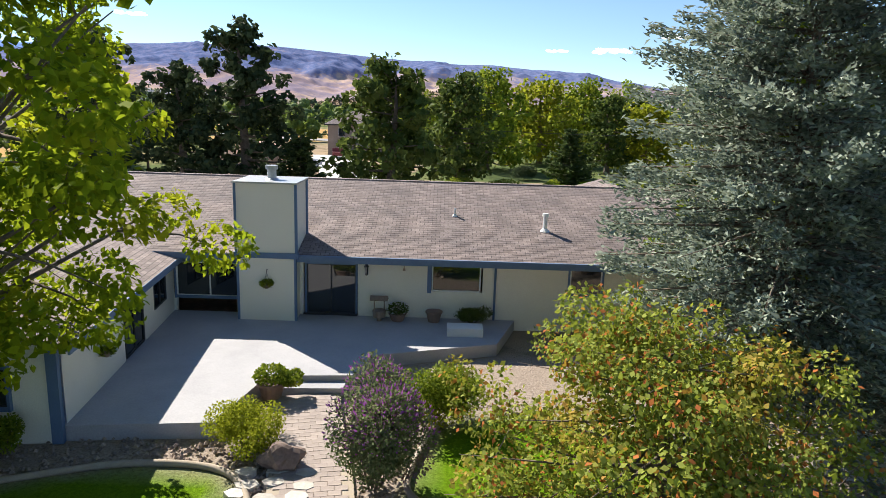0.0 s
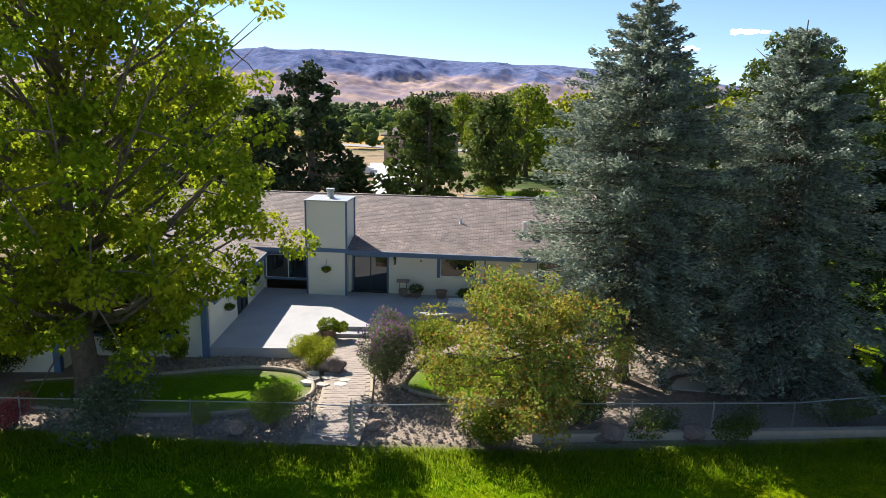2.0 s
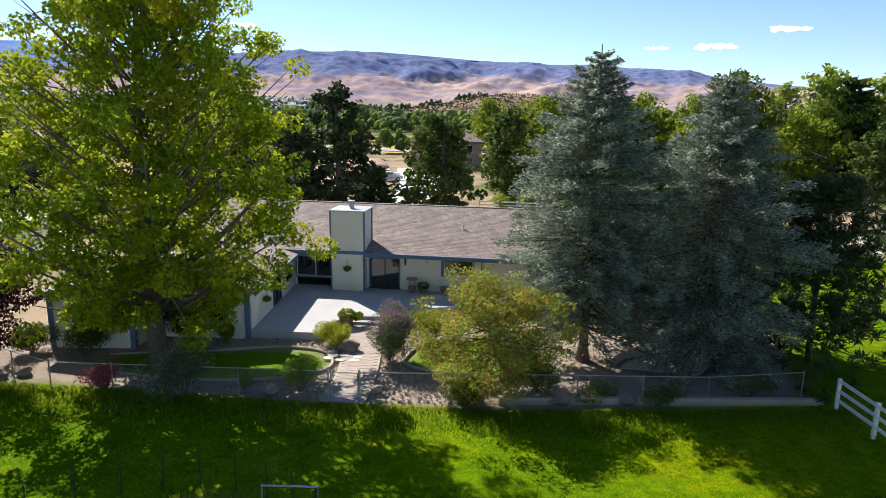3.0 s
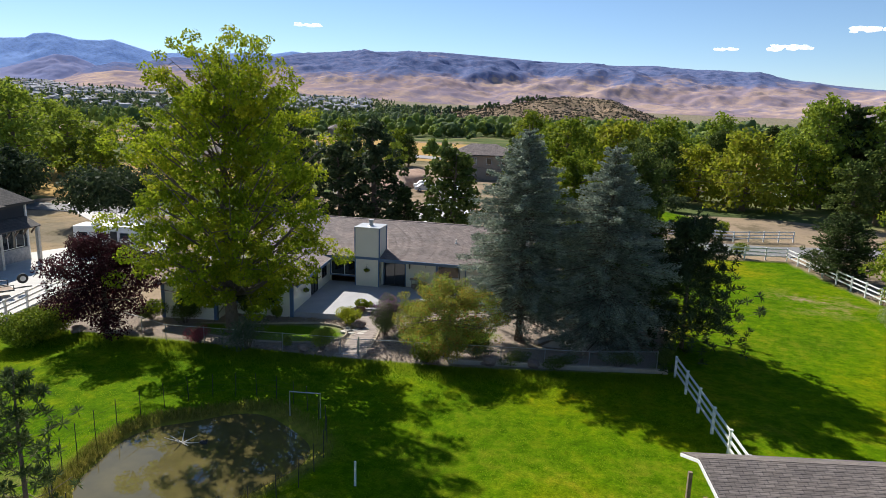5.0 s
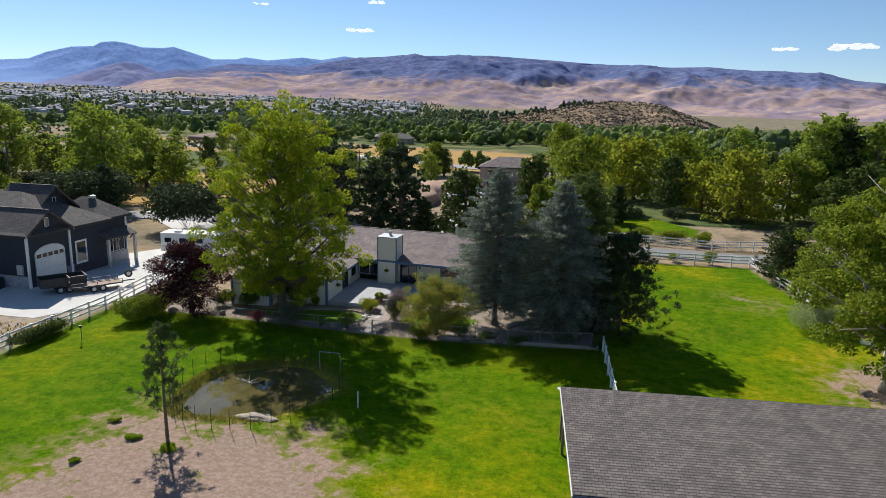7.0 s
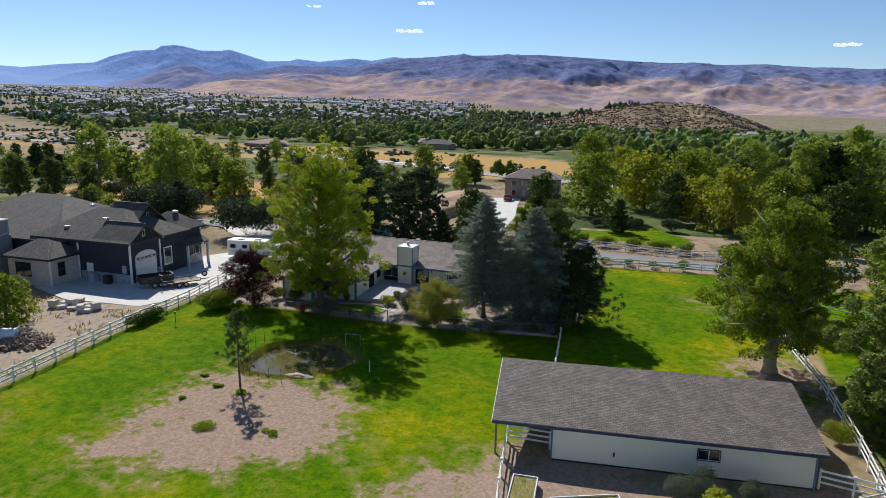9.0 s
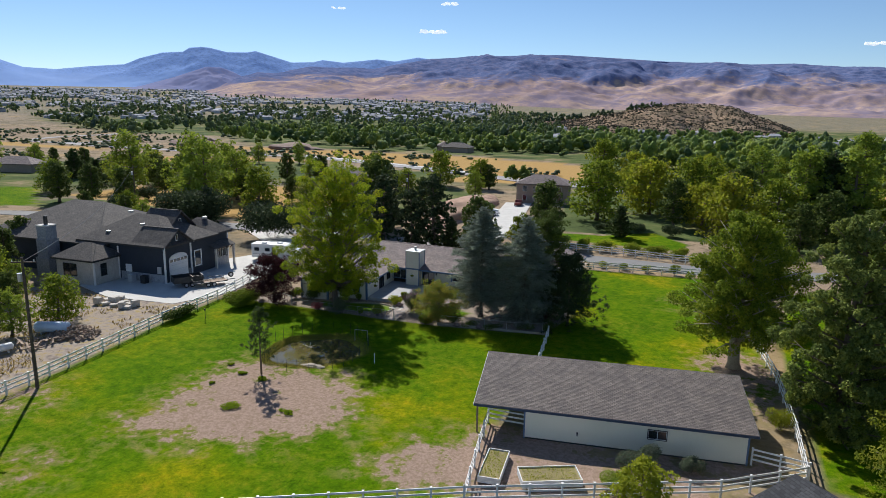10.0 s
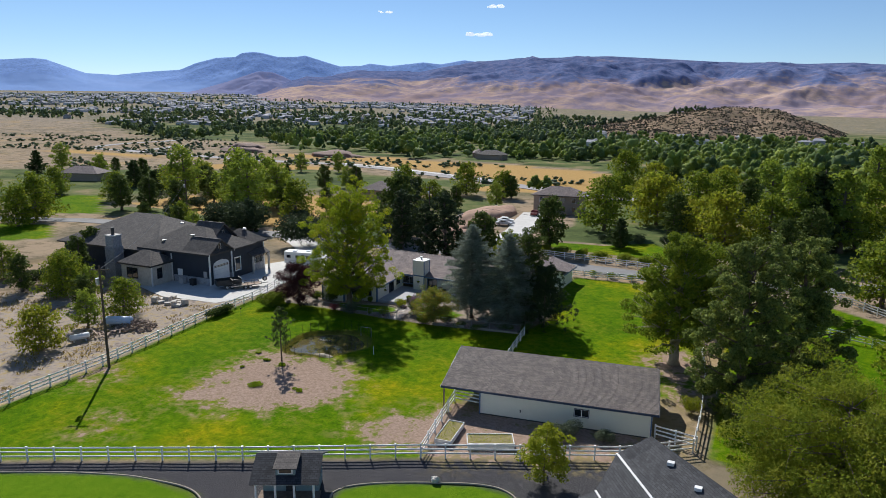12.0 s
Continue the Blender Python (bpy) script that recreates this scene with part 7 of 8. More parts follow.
for i in range(7):
    a = i * 0.9
    m.tube([(-0.6, -27.5, -0.3), (-0.6 + math.cos(a) * 0.9, -27.5 + math.sin(a) * 0.5, -0.15 + 0.12 * (i % 3))], [0.04, 0.015], 5)
tagged(m.ob("driftwood", surface("bleached_wood", (0.5, 0.45, 0.38), (0.65, 0.6, 0.52), 3.0)), "bleached branches lying in the pond", "branch")
m = Mesh()
m.lump((0.4, -27.3, -0.22), (0.22, 0.12, 0.1), 2, 0.1)
m.lump((0.58, -27.3, -0.1), (0.07, 0.06, 0.07), 4, 0.1)
tagged(m.ob("decoy", DARKMETAL), "dark floating decoy on the pond", "ornament")
m = Mesh()
m.tube([(8.8, -29.1, -0.1), (8.8, -29.1, 1.1)], [0.05, 0.05], 8)
tagged(m.ob("marker_post", WHITE), "short white pipe standing in the grass", "post")
m = Mesh()
m.tube([(-17.9, -25.5, 0), (-17.9, -25.5, 1.1)], [0.03, 0.03], 6)
m.tube([(-17.9, -25.5, 1.1), (-17.9, -25.5, 1.3)], [0.12, 0.1], 8)
tagged(m.ob("feeder", DARKMETAL), "dark feeder on a thin post in the grass", "feeder")

# ---- utility poles and wires ----
def utility_pole(at, h, label, arm=0.0):
    t = thing("utility_pole", at, arm, label, "pole")
    m = Mesh()
    m.tube([(0, 0, -0.2), (0, 0, h)], [0.17, 0.11], 10)
    m.ob("pole", POLEWOOD, t)
    m = Mesh()
    m.box((0, 0.12, h - 0.5), (2.2, 0.1, 0.12))
    m.ob("crossarm", POLEWOOD, t)
    for x in (-0.95, 0.0, 0.95):
        m = Mesh()
        m.tube([(x, 0.12, h - 0.44), (x, 0.12, h - 0.25)], [0.05, 0.03], 8)
        m.ob("insulator", WHITE, t)
    m = Mesh()
    m.tube([(-0.36, 0, h - 2.3), (-0.36, 0, h - 1.5)], [0.22, 0.22], 12)
    m.ob("transformer", SILVERCAR, t)
    return t


utility_pole((-16.9, -48.6, 0), 12.8, "dark wooden utility pole with a grey transformer", 30)
utility_pole((-92.0, 30.0, 0), 12, "wooden utility pole behind the navy house", 60)
utility_pole((-32.0, 60.0, 0), 11, "wooden utility pole among dark trees", 60)
utility_pole((62.0, 118.0, 0), 12, "wooden utility pole in the middle distance", 20)
def wire(a, b, sag, label):
    m = Mesh()
    a, b = Vector(a), Vector(b)
    m.tube([a.lerp(b, k / 12) - Vector((0, 0, sag * (1 - (k / 6 - 1) ** 2))) for k in range(13)], [0.022] * 13, 4)
    tagged(m.ob("cable", DARKMETAL), label, "cable")
wire((-16.9, -48.6, 12.4), (-92.0, 30.0, 11.6), 2.0, "dark overhead cable between two poles")
wire((-12, 52.0, 7.4), (46, 47.0, 7.0), 0.8, "dark overhead cable across the road")
wire((46, 47.0, 7.0), (62, 118.0, 11.4), 1.0, "dark overhead cable to a far pole")

# ---- the neighbour's yard ----
def wheel(parent, at, r, w):
    m = Mesh()
    m.tube([Vector(at) - Vector((0, w / 2, 0)), Vector(at) + Vector((0, w / 2, 0))], [r, r], 18)
    o = m.ob("wheel", RUBBER, parent)
    m = Mesh()
    m.tube([Vector(at) - Vector((0, w / 2 + 0.01, 0)), Vector(at) + Vector((0, w / 2 + 0.01, 0))], [r * 0.55, r * 0.55], 14)
    m.ob("rim", SILVERCAR, o)


tr = thing("utility_trailer", (-29.0, -12.9, 0), 58, "open flat utility trailer with rails and twin wheels", "trailer")
boards(tr, WOOD, "deck", [((0, 0, 0.62), (5.0, 2.0, 0.08))])
for y in (-1.0, 1.0):
    boards(tr, DARKMETAL, "rail", [((0, y, 1.05), (5.0, 0.05, 0.06)), ((0, y, 0.66), (5.0, 0.07, 0.12))])
    for x in (-2.45, -1.2, 0, 1.2, 2.45):
        boards(tr, DARKMETAL, "upright", [((x, y, 0.86), (0.05, 0.05, 0.42))])
    for x in (-0.4, 0.45):
        wheel(tr, (x, y * 1.15, 0.36), 0.36, 0.2)
boards(tr, DARKMETAL, "ramp_gate_bar", [((-2.52, 0, z), (0.05, 2.0, 0.05)) for z in (0.75, 1.3, 1.85)] + [((-2.52, y, 1.28), (0.05, 0.05, 1.2)) for y in (-1.0, -0.35, 0.35, 1.0)])
boards(tr, DARKMETAL, "tongue", [((3.2, 0, 0.55), (1.5, 0.12, 0.1))])
wheel(tr, (3.4, 0.3, 1.2), 0.4, 0.2)
dt = thing("dump_trailer", (-31.6, -14.6, 0), 58, "dark high-sided dump trailer on the driveway", "trailer")
boards(dt, DARKMETAL, "floor", [((0, 0, 0.75), (4.2, 2.1, 0.1))])
boards(dt, DARKMETAL, "side", [((0, -1.05, 1.2), (4.2, 0.06, 0.9)), ((0, 1.05, 1.2), (4.2, 0.06, 0.9)), ((-2.1, 0, 1.2), (0.06, 2.1, 0.9)), ((2.1, 0, 1.2), (0.06, 2.1, 0.9))])
for y in (-1.1, 1.1):
    for x in (-0.4, 0.45):
        wheel(dt, (x, y, 0.38), 0.38, 0.22)
rv = thing("travel_trailer", (-31.2, 5.4, 0), 12, "white travel trailer parked on the driveway", "caravan")
m = Mesh()
m.prism([(-3.6, 0.5), (3.0, 0.5), (3.6, 1.2), (3.4, 2.6), (2.6, 2.95), (-3.6, 2.95)], -1.2, 1.2)
m.v = [(x, -z, y) for x, y, z in m.v]
m.ob("body", VINYL, rv, "white ribbed caravan body")
for x in (-2.6, -0.6, 1.7):
    boards(rv, GLASS, "window", [((x, -1.215, 2.0), (0.9, 0.03, 0.6))])
boards(rv, DARKMETAL, "door", [((0.6, -1.215, 1.55), (0.7, 0.03, 1.8))])
boards(rv, SILVERCAR, "stripe", [((-0.3, -1.212, 1.2), (6.2, 0.02, 0.18))])
for x, y in ((-1.5, -0.4), (1.2, 0.2)):
    boards(rv, WHITE, "roof_unit", [((x, y, 3.05), (0.9, 0.7, 0.25))])
for x in (-0.6, 0.3):
    wheel(rv, (x, -1.1, 0.36), 0.36, 0.2)
    wheel(rv, (x, 1.1, 0.36), 0.36, 0.2)
rg = random.Random(31)
for i in range(11):
    x, y = -35.2 + (i % 5) * 1.3 + rg.uniform(-0.3, 0.3), -26.6 + (i // 5) * 1.2 + rg.uniform(-0.3, 0.3)
    m = Mesh()
    m.box((x, y, 0.18 + 0.25 * (i % 3 == 0)), (rg.uniform(0.7, 1.2), rg.uniform(0.6, 0.9), 0.36 + 0.5 * (i % 3 == 0)), rg.uniform(0, 1.5))
    tagged(m.ob("stone_block", STONE), "pale stone block stacked on the gravel", "stone", "stone blocks")
for i in range(230):
    a, r = rg.uniform(0, 6.28), rg.uniform(0, 1) ** 0.6
    x, y = -27.4 + math.cos(a) * r * 3.3, -36.7 + math.sin(a) * r * 2.5
    m = Mesh()
    m.tube([(-0.22, 0, 0), (0.22, 0, 0)], [0.11, 0.1], 6)
    o = m.ob("log", WOOD)
    o.matrix_basis = Matrix.Translation((x, y, 0.1 + (1 - r) * 1.0 * rg.uniform(0.5, 1))) @ Euler((rg.uniform(0, 3), rg.uniform(-0.6, 0.6), rg.uniform(0, 6))).to_matrix().to_4x4()
    tagged(o, "split log in a heap of firewood", "firewood", "firewood heap")
for i, (x, y, L, r, rz) in enumerate(((-29.8, -37.6, 3.6, 0.62, 25), (-28.8, -44.4, 2.2, 0.42, 70))):
    t = thing("tank", (x, y, 0), rz, "pale rounded fuel tank lying on short feet", "tank")
    m = Mesh()
    m.tube([(-L / 2 - r * 0.45, 0, r + 0.2), (-L / 2 - r * 0.2, 0, r + 0.2), (-L / 2, 0, r + 0.2), (L / 2, 0, r + 0.2), (L / 2 + r * 0.2, 0, r + 0.2), (L / 2 + r * 0.45, 0, r + 0.2)], [r * 0.3, r * 0.8, r, r, r * 0.8, r * 0.3], 18)
    m.ob("shell", TANKBLUE if i == 0 else WHITE, t, smooth=True)
    for k in (-L / 3, L / 3):
        m = Mesh()
        m.box((k, 0, 0.14), (0.15, r * 1.4, 0.36))
        m.ob("foot", CONCRETE, t)
for i in range(16):
    m = Mesh()
    L = rg.uniform(1.5, 3.2)
    m.box((0, 0, 0), (L, 0.2, 0.06))
    o = m.ob("plank", WOOD)
    o.matrix_basis = Matrix.Translation((-28.2 + rg.uniform(-1.6, 1.6), -41.2 + rg.uniform(-1.6, 1.6), 0.06 + i * 0.03)) @ Euler((rg.uniform(-0.1, 0.1), rg.uniform(-0.05, 0.05), rg.uniform(0, 3))).to_matrix().to_4x4()
    tagged(o, "loose weathered plank on the dry ground", "plank", "loose planks")

# ---- barn yard ----
def raised_bed(at, size, rz, label):
    t = thing("raised_bed", at, rz, label, "planter")
    x, y, h = size
    boards(t, WHITE, "board", [((0, -y / 2, h / 2), (x, 0.06, h)), ((0, y / 2, h / 2), (x, 0.06, h)), ((-x / 2, 0, h / 2), (0.06, y, h)), ((x / 2, 0, h / 2), (0.06, y, h))])
    m = Mesh()
    m.box((0, 0, h * 0.4), (x - 0.1, y - 0.1, h * 0.8))
    m.ob("soil", surface("bed_soil", (0.20, 0.16, 0.07), (0.32, 0.26, 0.10), 2.0), t)
    rng = rng_of(int(x * 100))
    n = 500
    pos = np.stack([rng.uniform(-x / 2, x / 2, n) * 0.9, rng.uniform(-y / 2, y / 2, n) * 0.9, np.full(n, h * 0.95)], 1)
    leaf_mesh("seedlings", pos, rng.normal(size=(n, 3)) + np.array((0, 0, 1.0)), 0.18, LEAF_BUSH, t, rng, wide=0.2)


raised_bed((27.4, -43.6, 0), (1.6, 4.2, 0.5), 8, "white-edged raised bed with dry yellow plants")
raised_bed((31.6, -43.3, 0), (4.4, 2.0, 0.55), 28, "white-edged raised bed with low plants")
raised_bed((46.0, -1.2, 0), (2.6, 1.4, 0.4), 70, "low white sandbox on bare ground")
# flag by the fence
fl = thing("flag", (49.6, -20.5, 0), 0, "small faded red and white flag on a pole", "flag")
m = Mesh()
m.tube([(0, 0, 0), (0.2, 0, 2.1)], [0.025, 0.02], 6)
m.ob("pole", STEEL, fl)
m = Mesh()
m.add([(0.2, 0, 2.0), (0.62, 0.2, 1.5), (0.55, 0.1, 0.8), (0.1, 0, 1.2), (0.21, 0.02, 2.0), (0.63, 0.22, 1.5), (0.56, 0.12, 0.8), (0.11, 0.02, 1.2)], [(0, 1, 2, 3), (7, 6, 5, 4), (0, 4, 5, 1), (1, 5, 6, 2), (2, 6, 7, 3), (3, 7, 4, 0)])
m.ob("cloth", REDPAINT, fl)

# ---- near side: playhouse and black-roofed house ----
NU = (0.876, 0.482)
na = math.degrees(math.atan2(NU[1], NU[0]))
ph = thing("playhouse", (20.6, -59.3, 0), na, "small playhouse with a dark ribbed roof and white posts", "shed")
boards(ph, TEAL, "wall", [((0, 1.6, 1.05), (4.6, 2.0, 2.1))])
for sgn in (-1, 1):
    m = Mesh()
    q = [(-2.75, 0.75 - sgn * 2.6, 2.2), (2.75, 0.75 - sgn * 2.6, 2.2), (2.75, 0.75, 3.5), (-2.75, 0.75, 3.5)]
    m.plate(*(q if sgn > 0 else [q[1], q[0], q[3], q[2]]), 0.1)
    slope_uv(m.ob("roof", ROOF_BLACK, ph))
m = Mesh()
m.plate((-0.95, -1.35, 3.28), (0.95, -1.35, 3.28), (0.95, 0.72, 3.66), (-0.95, 0.72, 3.66), 0.08)
slope_uv(m.ob("dormer_roof", ROOF_NAVY, ph, "lighter grey shed dormer roof"))
boards(ph, TEAL, "dormer_wall", [((0, -0.25, 2.85), (1.56, 1.7, 0.72))])
boards(ph, WHITE, "dormer_frame", [((0, -1.12, 2.95), (1.2, 0.06, 0.46))])
boards(ph, GLASS, "dormer_window", [((0, -1.16, 2.95), (0.95, 0.04, 0.3))])
for x in (-2.3, -0.75, 0.75, 2.3):
    boards(ph, WHITE, "post", [((x, -1.6, 1.05), (0.16, 0.16, 2.2))])
boards(ph, WHITE, "beam", [((0, -1.6, 2.1), (4.9, 0.12, 0.18))])
boards(ph, DARKMETAL, "door", [((0, 0.58, 0.95), (0.8, 0.06, 1.9))])
boards(ph, WOOD, "deck", [((0, -0.6, 0.06), (5.0, 2.6, 0.14))])
bh = thing("house", (46.8, -46.8, 0), 0, "near house with a black shingle roof and white flashing", "house")
BR = [(0.0, 0.0, 6.3), (9.7, -8.6, 6.3), (6.2, -13.0, 4.75), (-2.3, -1.2, 4.75)]      # upper slope
BL = [BR[3], BR[2], (3.4, -13.6, 3.2), (-3.0, -4.5, 3.2)]                             # lower slope
BW = [(-3.0, -4.6, 3.15), (2.6, -12.6, 3.15), (0.0, -14.0, 2.5), (-5.4, -7.2, 2.5)]   # wing
for nm, q in (("roof", BR), ("roof", BL), ("wing_roof", BW)):
    m = Mesh()
    m.plate(q[3], q[2], q[1], q[0], 0.14)
    slope_uv(m.ob(nm, ROOF_BLACK, bh))
m = Mesh()
m.plate((0.0, 0.0, 6.3), (9.7, -8.6, 6.3), (10.7, -7.4, 4.9), (1.0, 1.1, 4.9), 0.14)
slope_uv(m.ob("roof", ROOF_BLACK, bh))
m = Mesh()
m.prism([(0.55, 0.2), (9.7, -7.9), (5.6, -12.6), (2.6, -13.0), (-2.6, -4.6), (-1.9, -1.4)], -0.1, 3.1)
m.prism([(0.5, 0.0), (9.4, -7.9), (6.0, -11.6), (-1.7, -1.5)], 3.1, 4.7)
m.ob("wall", TEAL, bh)
for a, b in ((BR[3], BR[2]), (BW[0], BW[1])):
    m = Mesh()
    m.beam(Vector(a) + Vector((0, 0, 0.02)), Vector(b) + Vector((0, 0, 0.02)), 0.2, 0.05)
    m.ob("flashing", WHITE, bh, "white metal flashing strip")
for x, y, z in ((2.0, -3.0, 6.0), (4.2, -5.4, 5.9)):
    boards(bh, WHITE, "roof_vent", [((x, y, z), (0.5, 0.4, 0.25))])
m = Mesh()
m.lump((30.1, -51.6, 0.18), (0.4, 0.34, 0.3), 9, 0.4)
tagged(m.ob("boulder", STONE), "pale grey boulder on the dark gravel", "rock")

# ---- across the road ----
fh = thing("house", (-9.0, 104.0, 0), 8, "two-storey tan house with a brown roof in the trees", "house")
boards(fh, TAN, "wall", [((0, 0, 2.8), (15.0, 9.0, 5.8))])
hip(fh, -7.5, 7.5, -4.5, 4.5, 5.6, 8.0, ROOF_HOUSE)
for x in (-5, -2, 1.5, 5):
    window(fh, (x - 0.6, -4.53), (x + 0.6, -4.53), 3.4, 4.9, (0, -1), WHITE, 1)
    window(fh, (x - 0.6, -4.53), (x + 0.6, -4.53), 0.8, 2.2, (0, -1), WHITE, 1)
gb = thing("house", (58.0, 92.0, 0), 20, "low pale garage among trees across the road", "house")
boards(gb, STUCCO, "wall", [((0, 0, 1.4), (9.0, 7.0, 2.9))])
hip(gb, -4.5, 4.5, -3.5, 3.5, 2.8, 4.6, ROOF_NAVY)
for i, (x, y, rz) in enumerate(((74, 232, 10), (92, 226, -10), (46, 250, 30), (-216, 84, 20), (-119, 83, -5), (-72, 103, 15), (118, 205, 5), (-129, 316, 30), (-95, 385, 5), (-19, 381, 40), (29, 383, 10), (61, 330, -12), (-118, 300, 0), (20, 372, 15))):
    h_ = thing("house", (x, y, 0), rz, "low brown-roofed house among far trees", "house", "far houses")
    boards(h_, TAN, "wall", [((0, 0, 1.6), (18.0, 10.0, 3.3))])
    hip(h_, -9, 9, -5, 5, 3.2, 6.0, ROOF_HOUSE if i % 2 else ROOF_NAVY)


def car(at, rz, paint, label, pickup=False):
    t = thing("car", at, rz, label, "car")
    m = Mesh()
    side = [(-2.3, 0.35), (2.3, 0.35), (2.35, 0.85), (1.2, 1.0), (0.6, 1.55), (-1.0 if not pickup else -0.4, 1.58), (-1.7 if not pickup else -0.6, 1.0), (-2.3, 0.95)]
    m.prism(side, -0.9, 0.9)
    m.v = [(x, z, y) for x, y, z in m.v]
    m.f = [tuple(reversed(f)) for f in m.f]
    m.ob("body", paint, t)
    for s in (-1, 1):
        boards(t, GLASS, "side_window", [((-0.2, s * 0.905, 1.28), (1.3, 0.02, 0.36))])
        for x in (-1.45, 1.45):
            wheel(t, (x, s * 0.85, 0.34), 0.34, 0.2)


car((-14.4, 71.0, 0.0), 25, SILVERCAR, "silver car parked beside the winding driveway")
car((-15.8, 75.5, 0.0), 20, WHITE, "white car parked beside the winding driveway")
car((-13.0, 92.0, 0.05), 100, REDPAINT, "dark red pickup parked on the winding driveway", True)
m = Mesh()
for i, (x, y, rx, ry, rz) in enumerate(((-24.5, 84.0, 6.0, 15.0, 3.2), (-20.0, 54.0, 3.6, 8.0, 1.8))):
    m.lump((x, y, -0.3), (rx, ry, rz), 40 + i, 0.35, 4)
EARTH = surface("red_earth", (0.30, 0.17, 0.11), (0.46, 0.30, 0.21), 0.6, 0.95, relief=0.8, grain=6)
tagged(m.ob("earth_bank", EARTH, smooth=True), "bare reddish earth bank beside the winding driveway", "bank", kind="structure")
rail_fence("rail_fence", [(-27.5, 56.0), (-30.0, 78.0), (-28.0, 98.0)], "white rail fence above the earth bank")
# ---- clouds ----
CLOUD, cnt, cb = nodes_of("cloud_white")
cb.inputs["Base Color"].default_value = (0.95, 0.95, 0.95, 1)
cb.inputs["Roughness"].default_value = 1.0
# added glow stands in for sunlight scattered inside the clouds
cb.inputs["Emission Color"].default_value = (0.9, 0.95, 1, 1)
cb.inputs["Emission Strength"].default_value = 0.55
rg = random.Random(77)
for i, (az, el, wd) in enumerate(((-32.5, 7.8, 1.1), (-24.7, 6.1, 1.9), (-23.6, 8.35, 1.3), (13.2, 5.0, 2.6), (17.9, 6.1, 2.4), (8.5, 4.9, 1.4), (-10.3, 9.0, 1.0))):
    t = Mesh()
    R = 4300
    for k in range(9):
        a, e = radians(az + rg.uniform(-0.5, 0.5) * wd), radians(el + rg.uniform(-0.1, 0.12) * wd * 0.4)
        s = R * radians(wd) * rg.uniform(0.06, 0.14)
        t.lump((EYE_C.x + R * math.sin(a), EYE_C.y + R * math.cos(a), 31 + R * math.tan(e)), (s * 1.6, s, s * 0.55), i * 11 + k, 0.5, 3)
    tagged(t.ob("cloud", CLOUD, smooth=True), "small white cloud in a blue sky", "cloud", kind="structure")

# ---- pavers of the garden path ----
PATH_LINE = smooth_line([(1.55, -5.8), (1.9, -7.6), (2.35, -9.4), (2.75, -11.6), (3.0, -13.6), (3.08, -15.6)], 6)
path = tagged(thing("path"), "garden path of worn reddish-grey pavers", "path", kind="structure")
strip("path_bed", PATH_LINE, 1.9, 0.004, KERB, "sandy bed under the path's pavers", "path")
one = Mesh()
one.box((0, 0, 0), (0.29, 0.185, 0.06))
proto = one.ob("paver", PAVER, path)
me_p = proto.data
bpy.data.objects.remove(proto)
rg = random.Random(3)
dist = [0.0]
for a, b in zip(PATH_LINE, PATH_LINE[1:]):
    dist.append(dist[-1] + (Vector(b) - Vector(a)).length)
row = 0
s = 0.1
while s < dist[-1]:
    i = max(k for k in range(len(dist)) if dist[k] <= s)
    i = min(i, len(PATH_LINE) - 2)
    a, b = Vector(PATH_LINE[i]), Vector(PATH_LINE[i + 1])
    p = a.lerp(b, (s - dist[i]) / (dist[i + 1] - dist[i]))
    d = (b - a).normalized()
    for k in range(5):
        off = (k - 2 + (0.25 if row % 2 else -0.25)) * 0.3
        o = new("paver", me_p)
        o.parent = path
        o.matrix_basis = Matrix.Translation((p.x - d.y * off, p.y + d.x * off, -0.005 + rg.uniform(-0.006, 0.006))) @ Matrix.Rotation(math.atan2(d.y, d.x) + math.pi / 2 + rg.uniform(-0.03, 0.03), 4, "Z")
    s += 0.197
    row += 1

# cobbles strewn over the garden beds
rng = rng_of(501)
pts = []
while len(pts) < 2600:
    x, y = rng.uniform(-9, 9), rng.uniform(-15.6, -8.6)
    X1, Y1 = np.array([x]), np.array([y])
    if inside(YARD, X1, Y1)[0] > 0.9 and max(inside(LAWN_L, X1, Y1)[0], inside(LAWN_R, X1, Y1)[0]) < 0.1 and not (1.0 < x < 3.9 and abs(x - (2.75 - (y + 11.6) * 0.1)) < 0.8):
        pts.append((x, y))
m = Mesh()
for i, (x, y) in enumerate(pts):
    r = rng.uniform(0.03, 0.085)
    q = rng.uniform(0, 3.14)
    c, s_ = math.cos(q) * r, math.sin(q) * r
    m.add([(x + c, y + s_, -0.04), (x - s_, y + c, -0.04), (x - c, y - s_, -0.04), (x + s_, y - c, -0.04), (x, y, r * 0.7 - 0.02)], [(0, 1, 4), (1, 2, 4), (2, 3, 4), (3, 0, 4)])
tagged(m.ob("cobbles", COBBLE), "small rounded stones strewn over the garden beds", "gravel", kind="stuff")

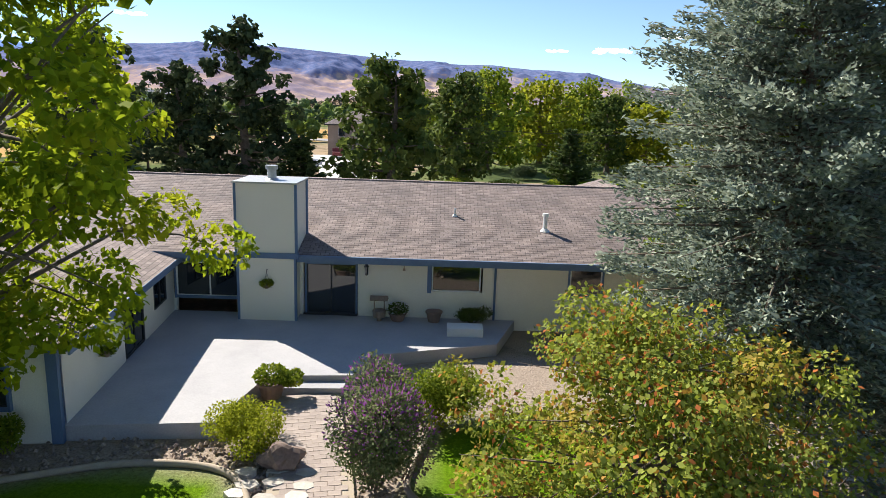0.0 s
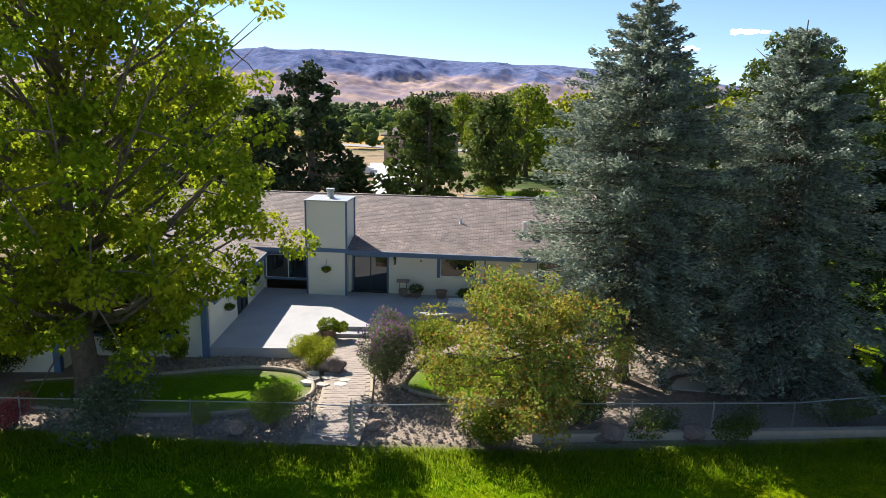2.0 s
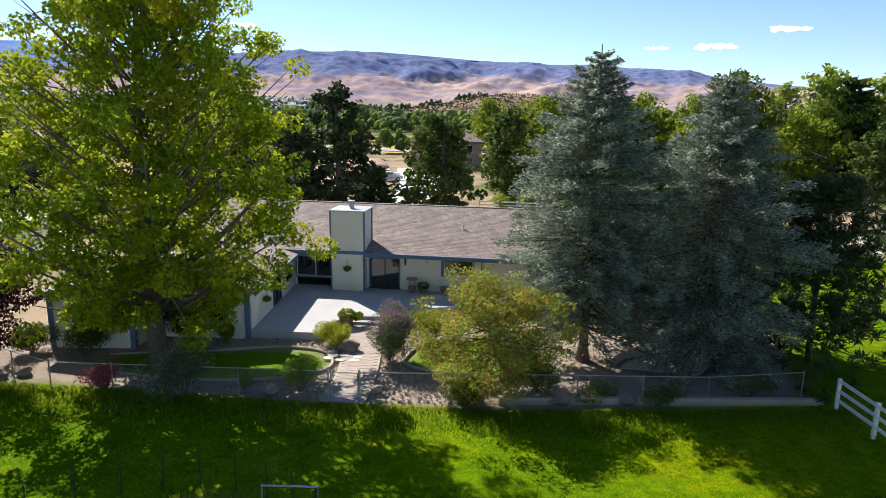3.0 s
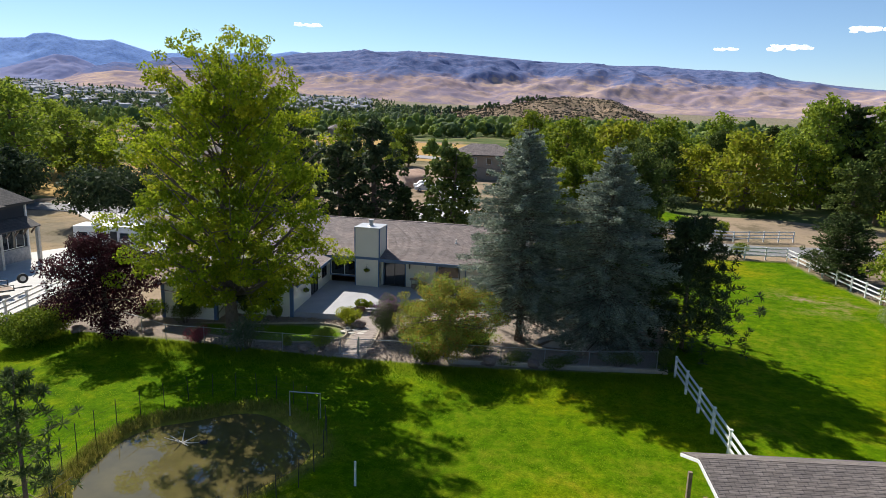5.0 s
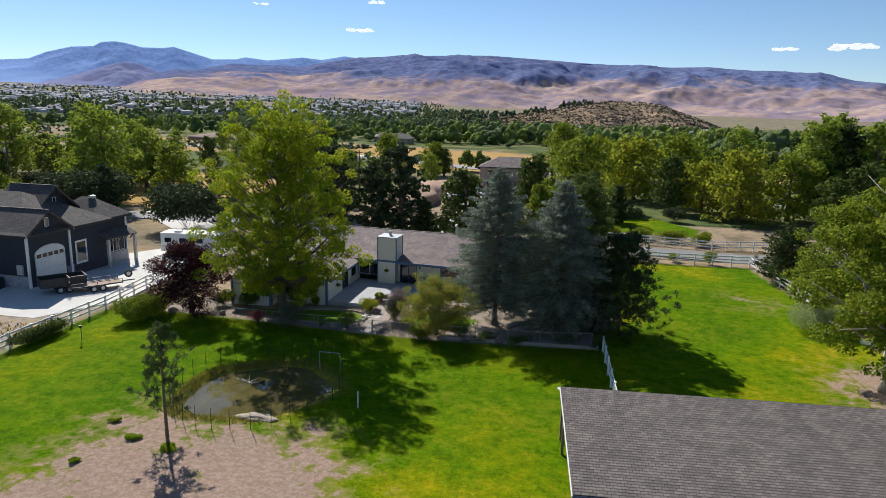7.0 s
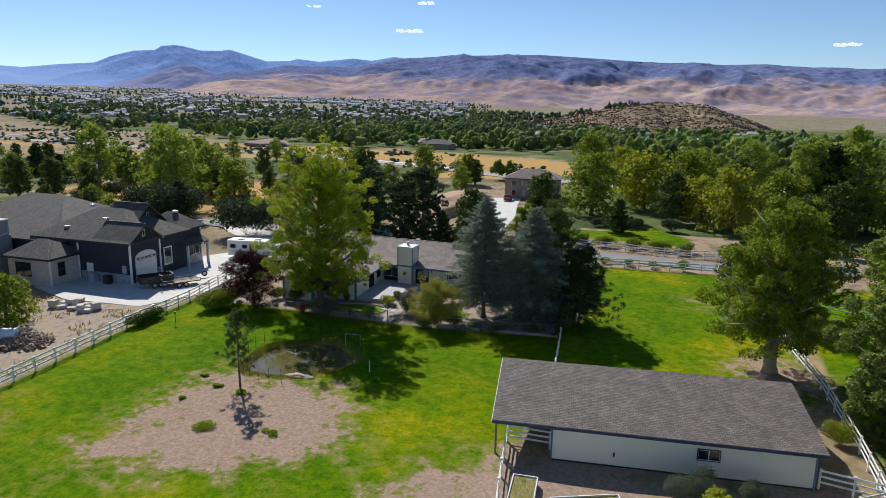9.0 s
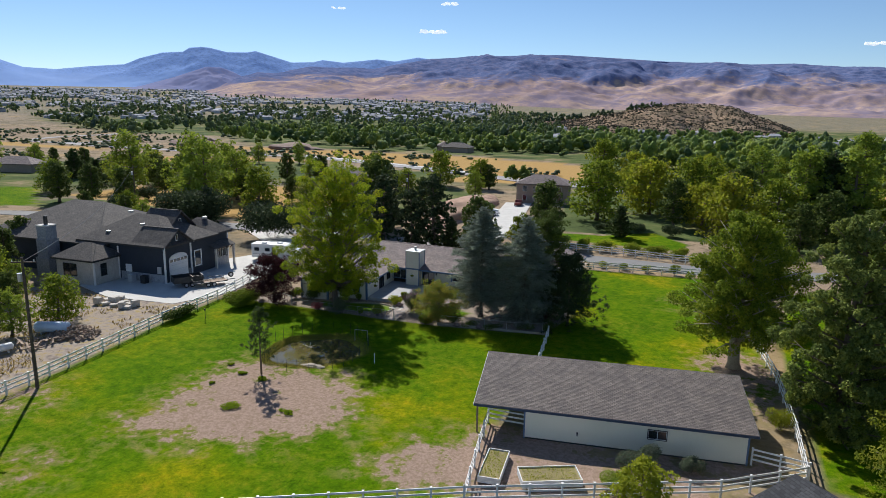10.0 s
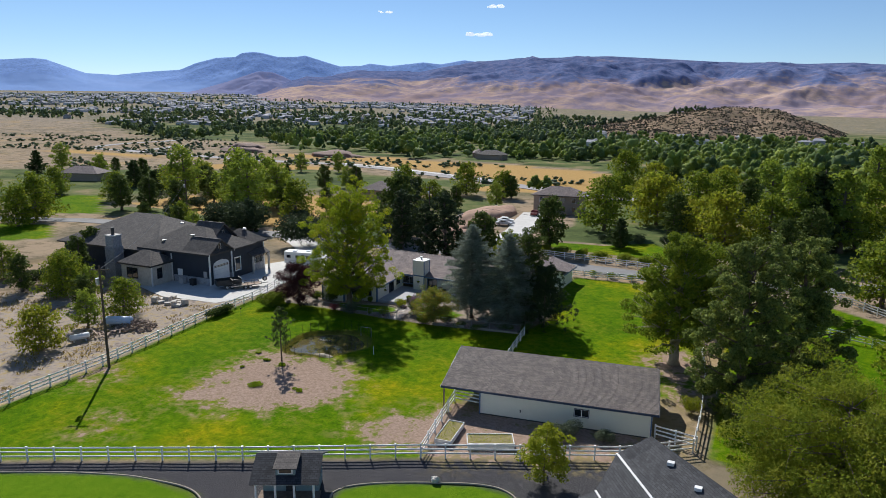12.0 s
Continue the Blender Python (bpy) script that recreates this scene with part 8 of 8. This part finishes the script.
# long grass along the fence foot
n = 26000
gx_, gy_ = rng.uniform(-22, 24, n), np.zeros(n)
gy_ = np.interp(gx_, [-22, -9.6, 2.4, 10, 18.3, 24], [-17.0, -16.2, -15.8, -15.2, -13.6, -12.4]) - np.abs(rng.normal(size=n)) * 1.1
hh = rng.uniform(0.08, 0.22, n)
pos = np.stack([gx_, gy_, hh * 0.5 - 0.04], 1)
ax = np.stack([rng.normal(size=n) * 0.4, rng.normal(size=n) * 0.4, np.ones(n)], 1)
tagged(leaf_mesh("long_grass", pos, ax, 0.22, GRASSB, None, rng, wide=0.14), "long grass at the foot of the garden fence", "grass", kind="stuff")

# tufts that roughen the pasture in front of the garden
n = 60000
tx, ty = rng.uniform(-18, 25, n), -15.5 - 21 * rng.uniform(0, 1, n) ** 1.3
bunch = np.array([noise.noise(Vector((a * 0.9, b * 0.9, 1.0))) for a, b in zip(tx, ty)])
keep = (inside(PASTURE, tx, ty) > 0.9) & (pond_depth(tx, ty) > 1.3) & (bunch > -0.15) & (rng.uniform(0, 1, n) > ((-15.5 - ty) / 21) ** 1.5)
for poly in DIRT:
    keep &= inside(poly, tx, ty) < 0.3
tx, ty = tx[keep], ty[keep]
pos = np.stack([tx, ty, np.full(len(tx), 0.02)], 1)
ax = np.stack([rng.normal(size=len(tx)) * 0.6, rng.normal(size=len(tx)) * 0.6, np.ones(len(tx))], 1)
tagged(leaf_mesh("grass_tufts", pos, ax, 0.1, GRASSB, None, rng, wide=0.22), "short tufts of pasture grass", "grass", kind="stuff")


# dry golden weeds in the neighbour's yard and beyond the near fence
n = 16000
wx_, wy_ = rng.uniform(-62, -16, n), rng.uniform(-70, -24, n)
bunch = np.array([noise.noise(Vector((a * 0.22, b * 0.22, 7.0))) + 0.5 * noise.noise(Vector((a * 0.8, b * 0.8, 2.0))) for a, b in zip(wx_, wy_)])
keep = (inside(PLOT, wx_, wy_) > 0.9) & (bunch > 0.08)
wx_, wy_ = wx_[keep], wy_[keep]
pos = np.stack([wx_, wy_, np.full(len(wx_), 0.06)], 1)
ax = np.stack([rng.normal(size=len(wx_)) * 0.5, rng.normal(size=len(wx_)) * 0.5, np.ones(len(wx_))], 1)
tagged(leaf_mesh("dry_weeds", pos, ax, 0.42, foliage("dry_straw", (0.26, 0.19, 0.06), (0.48, 0.36, 0.13), None, 0.3), None, rng, wide=0.3), "dry golden weeds in the neighbour's bare yard", "weeds", kind="stuff")
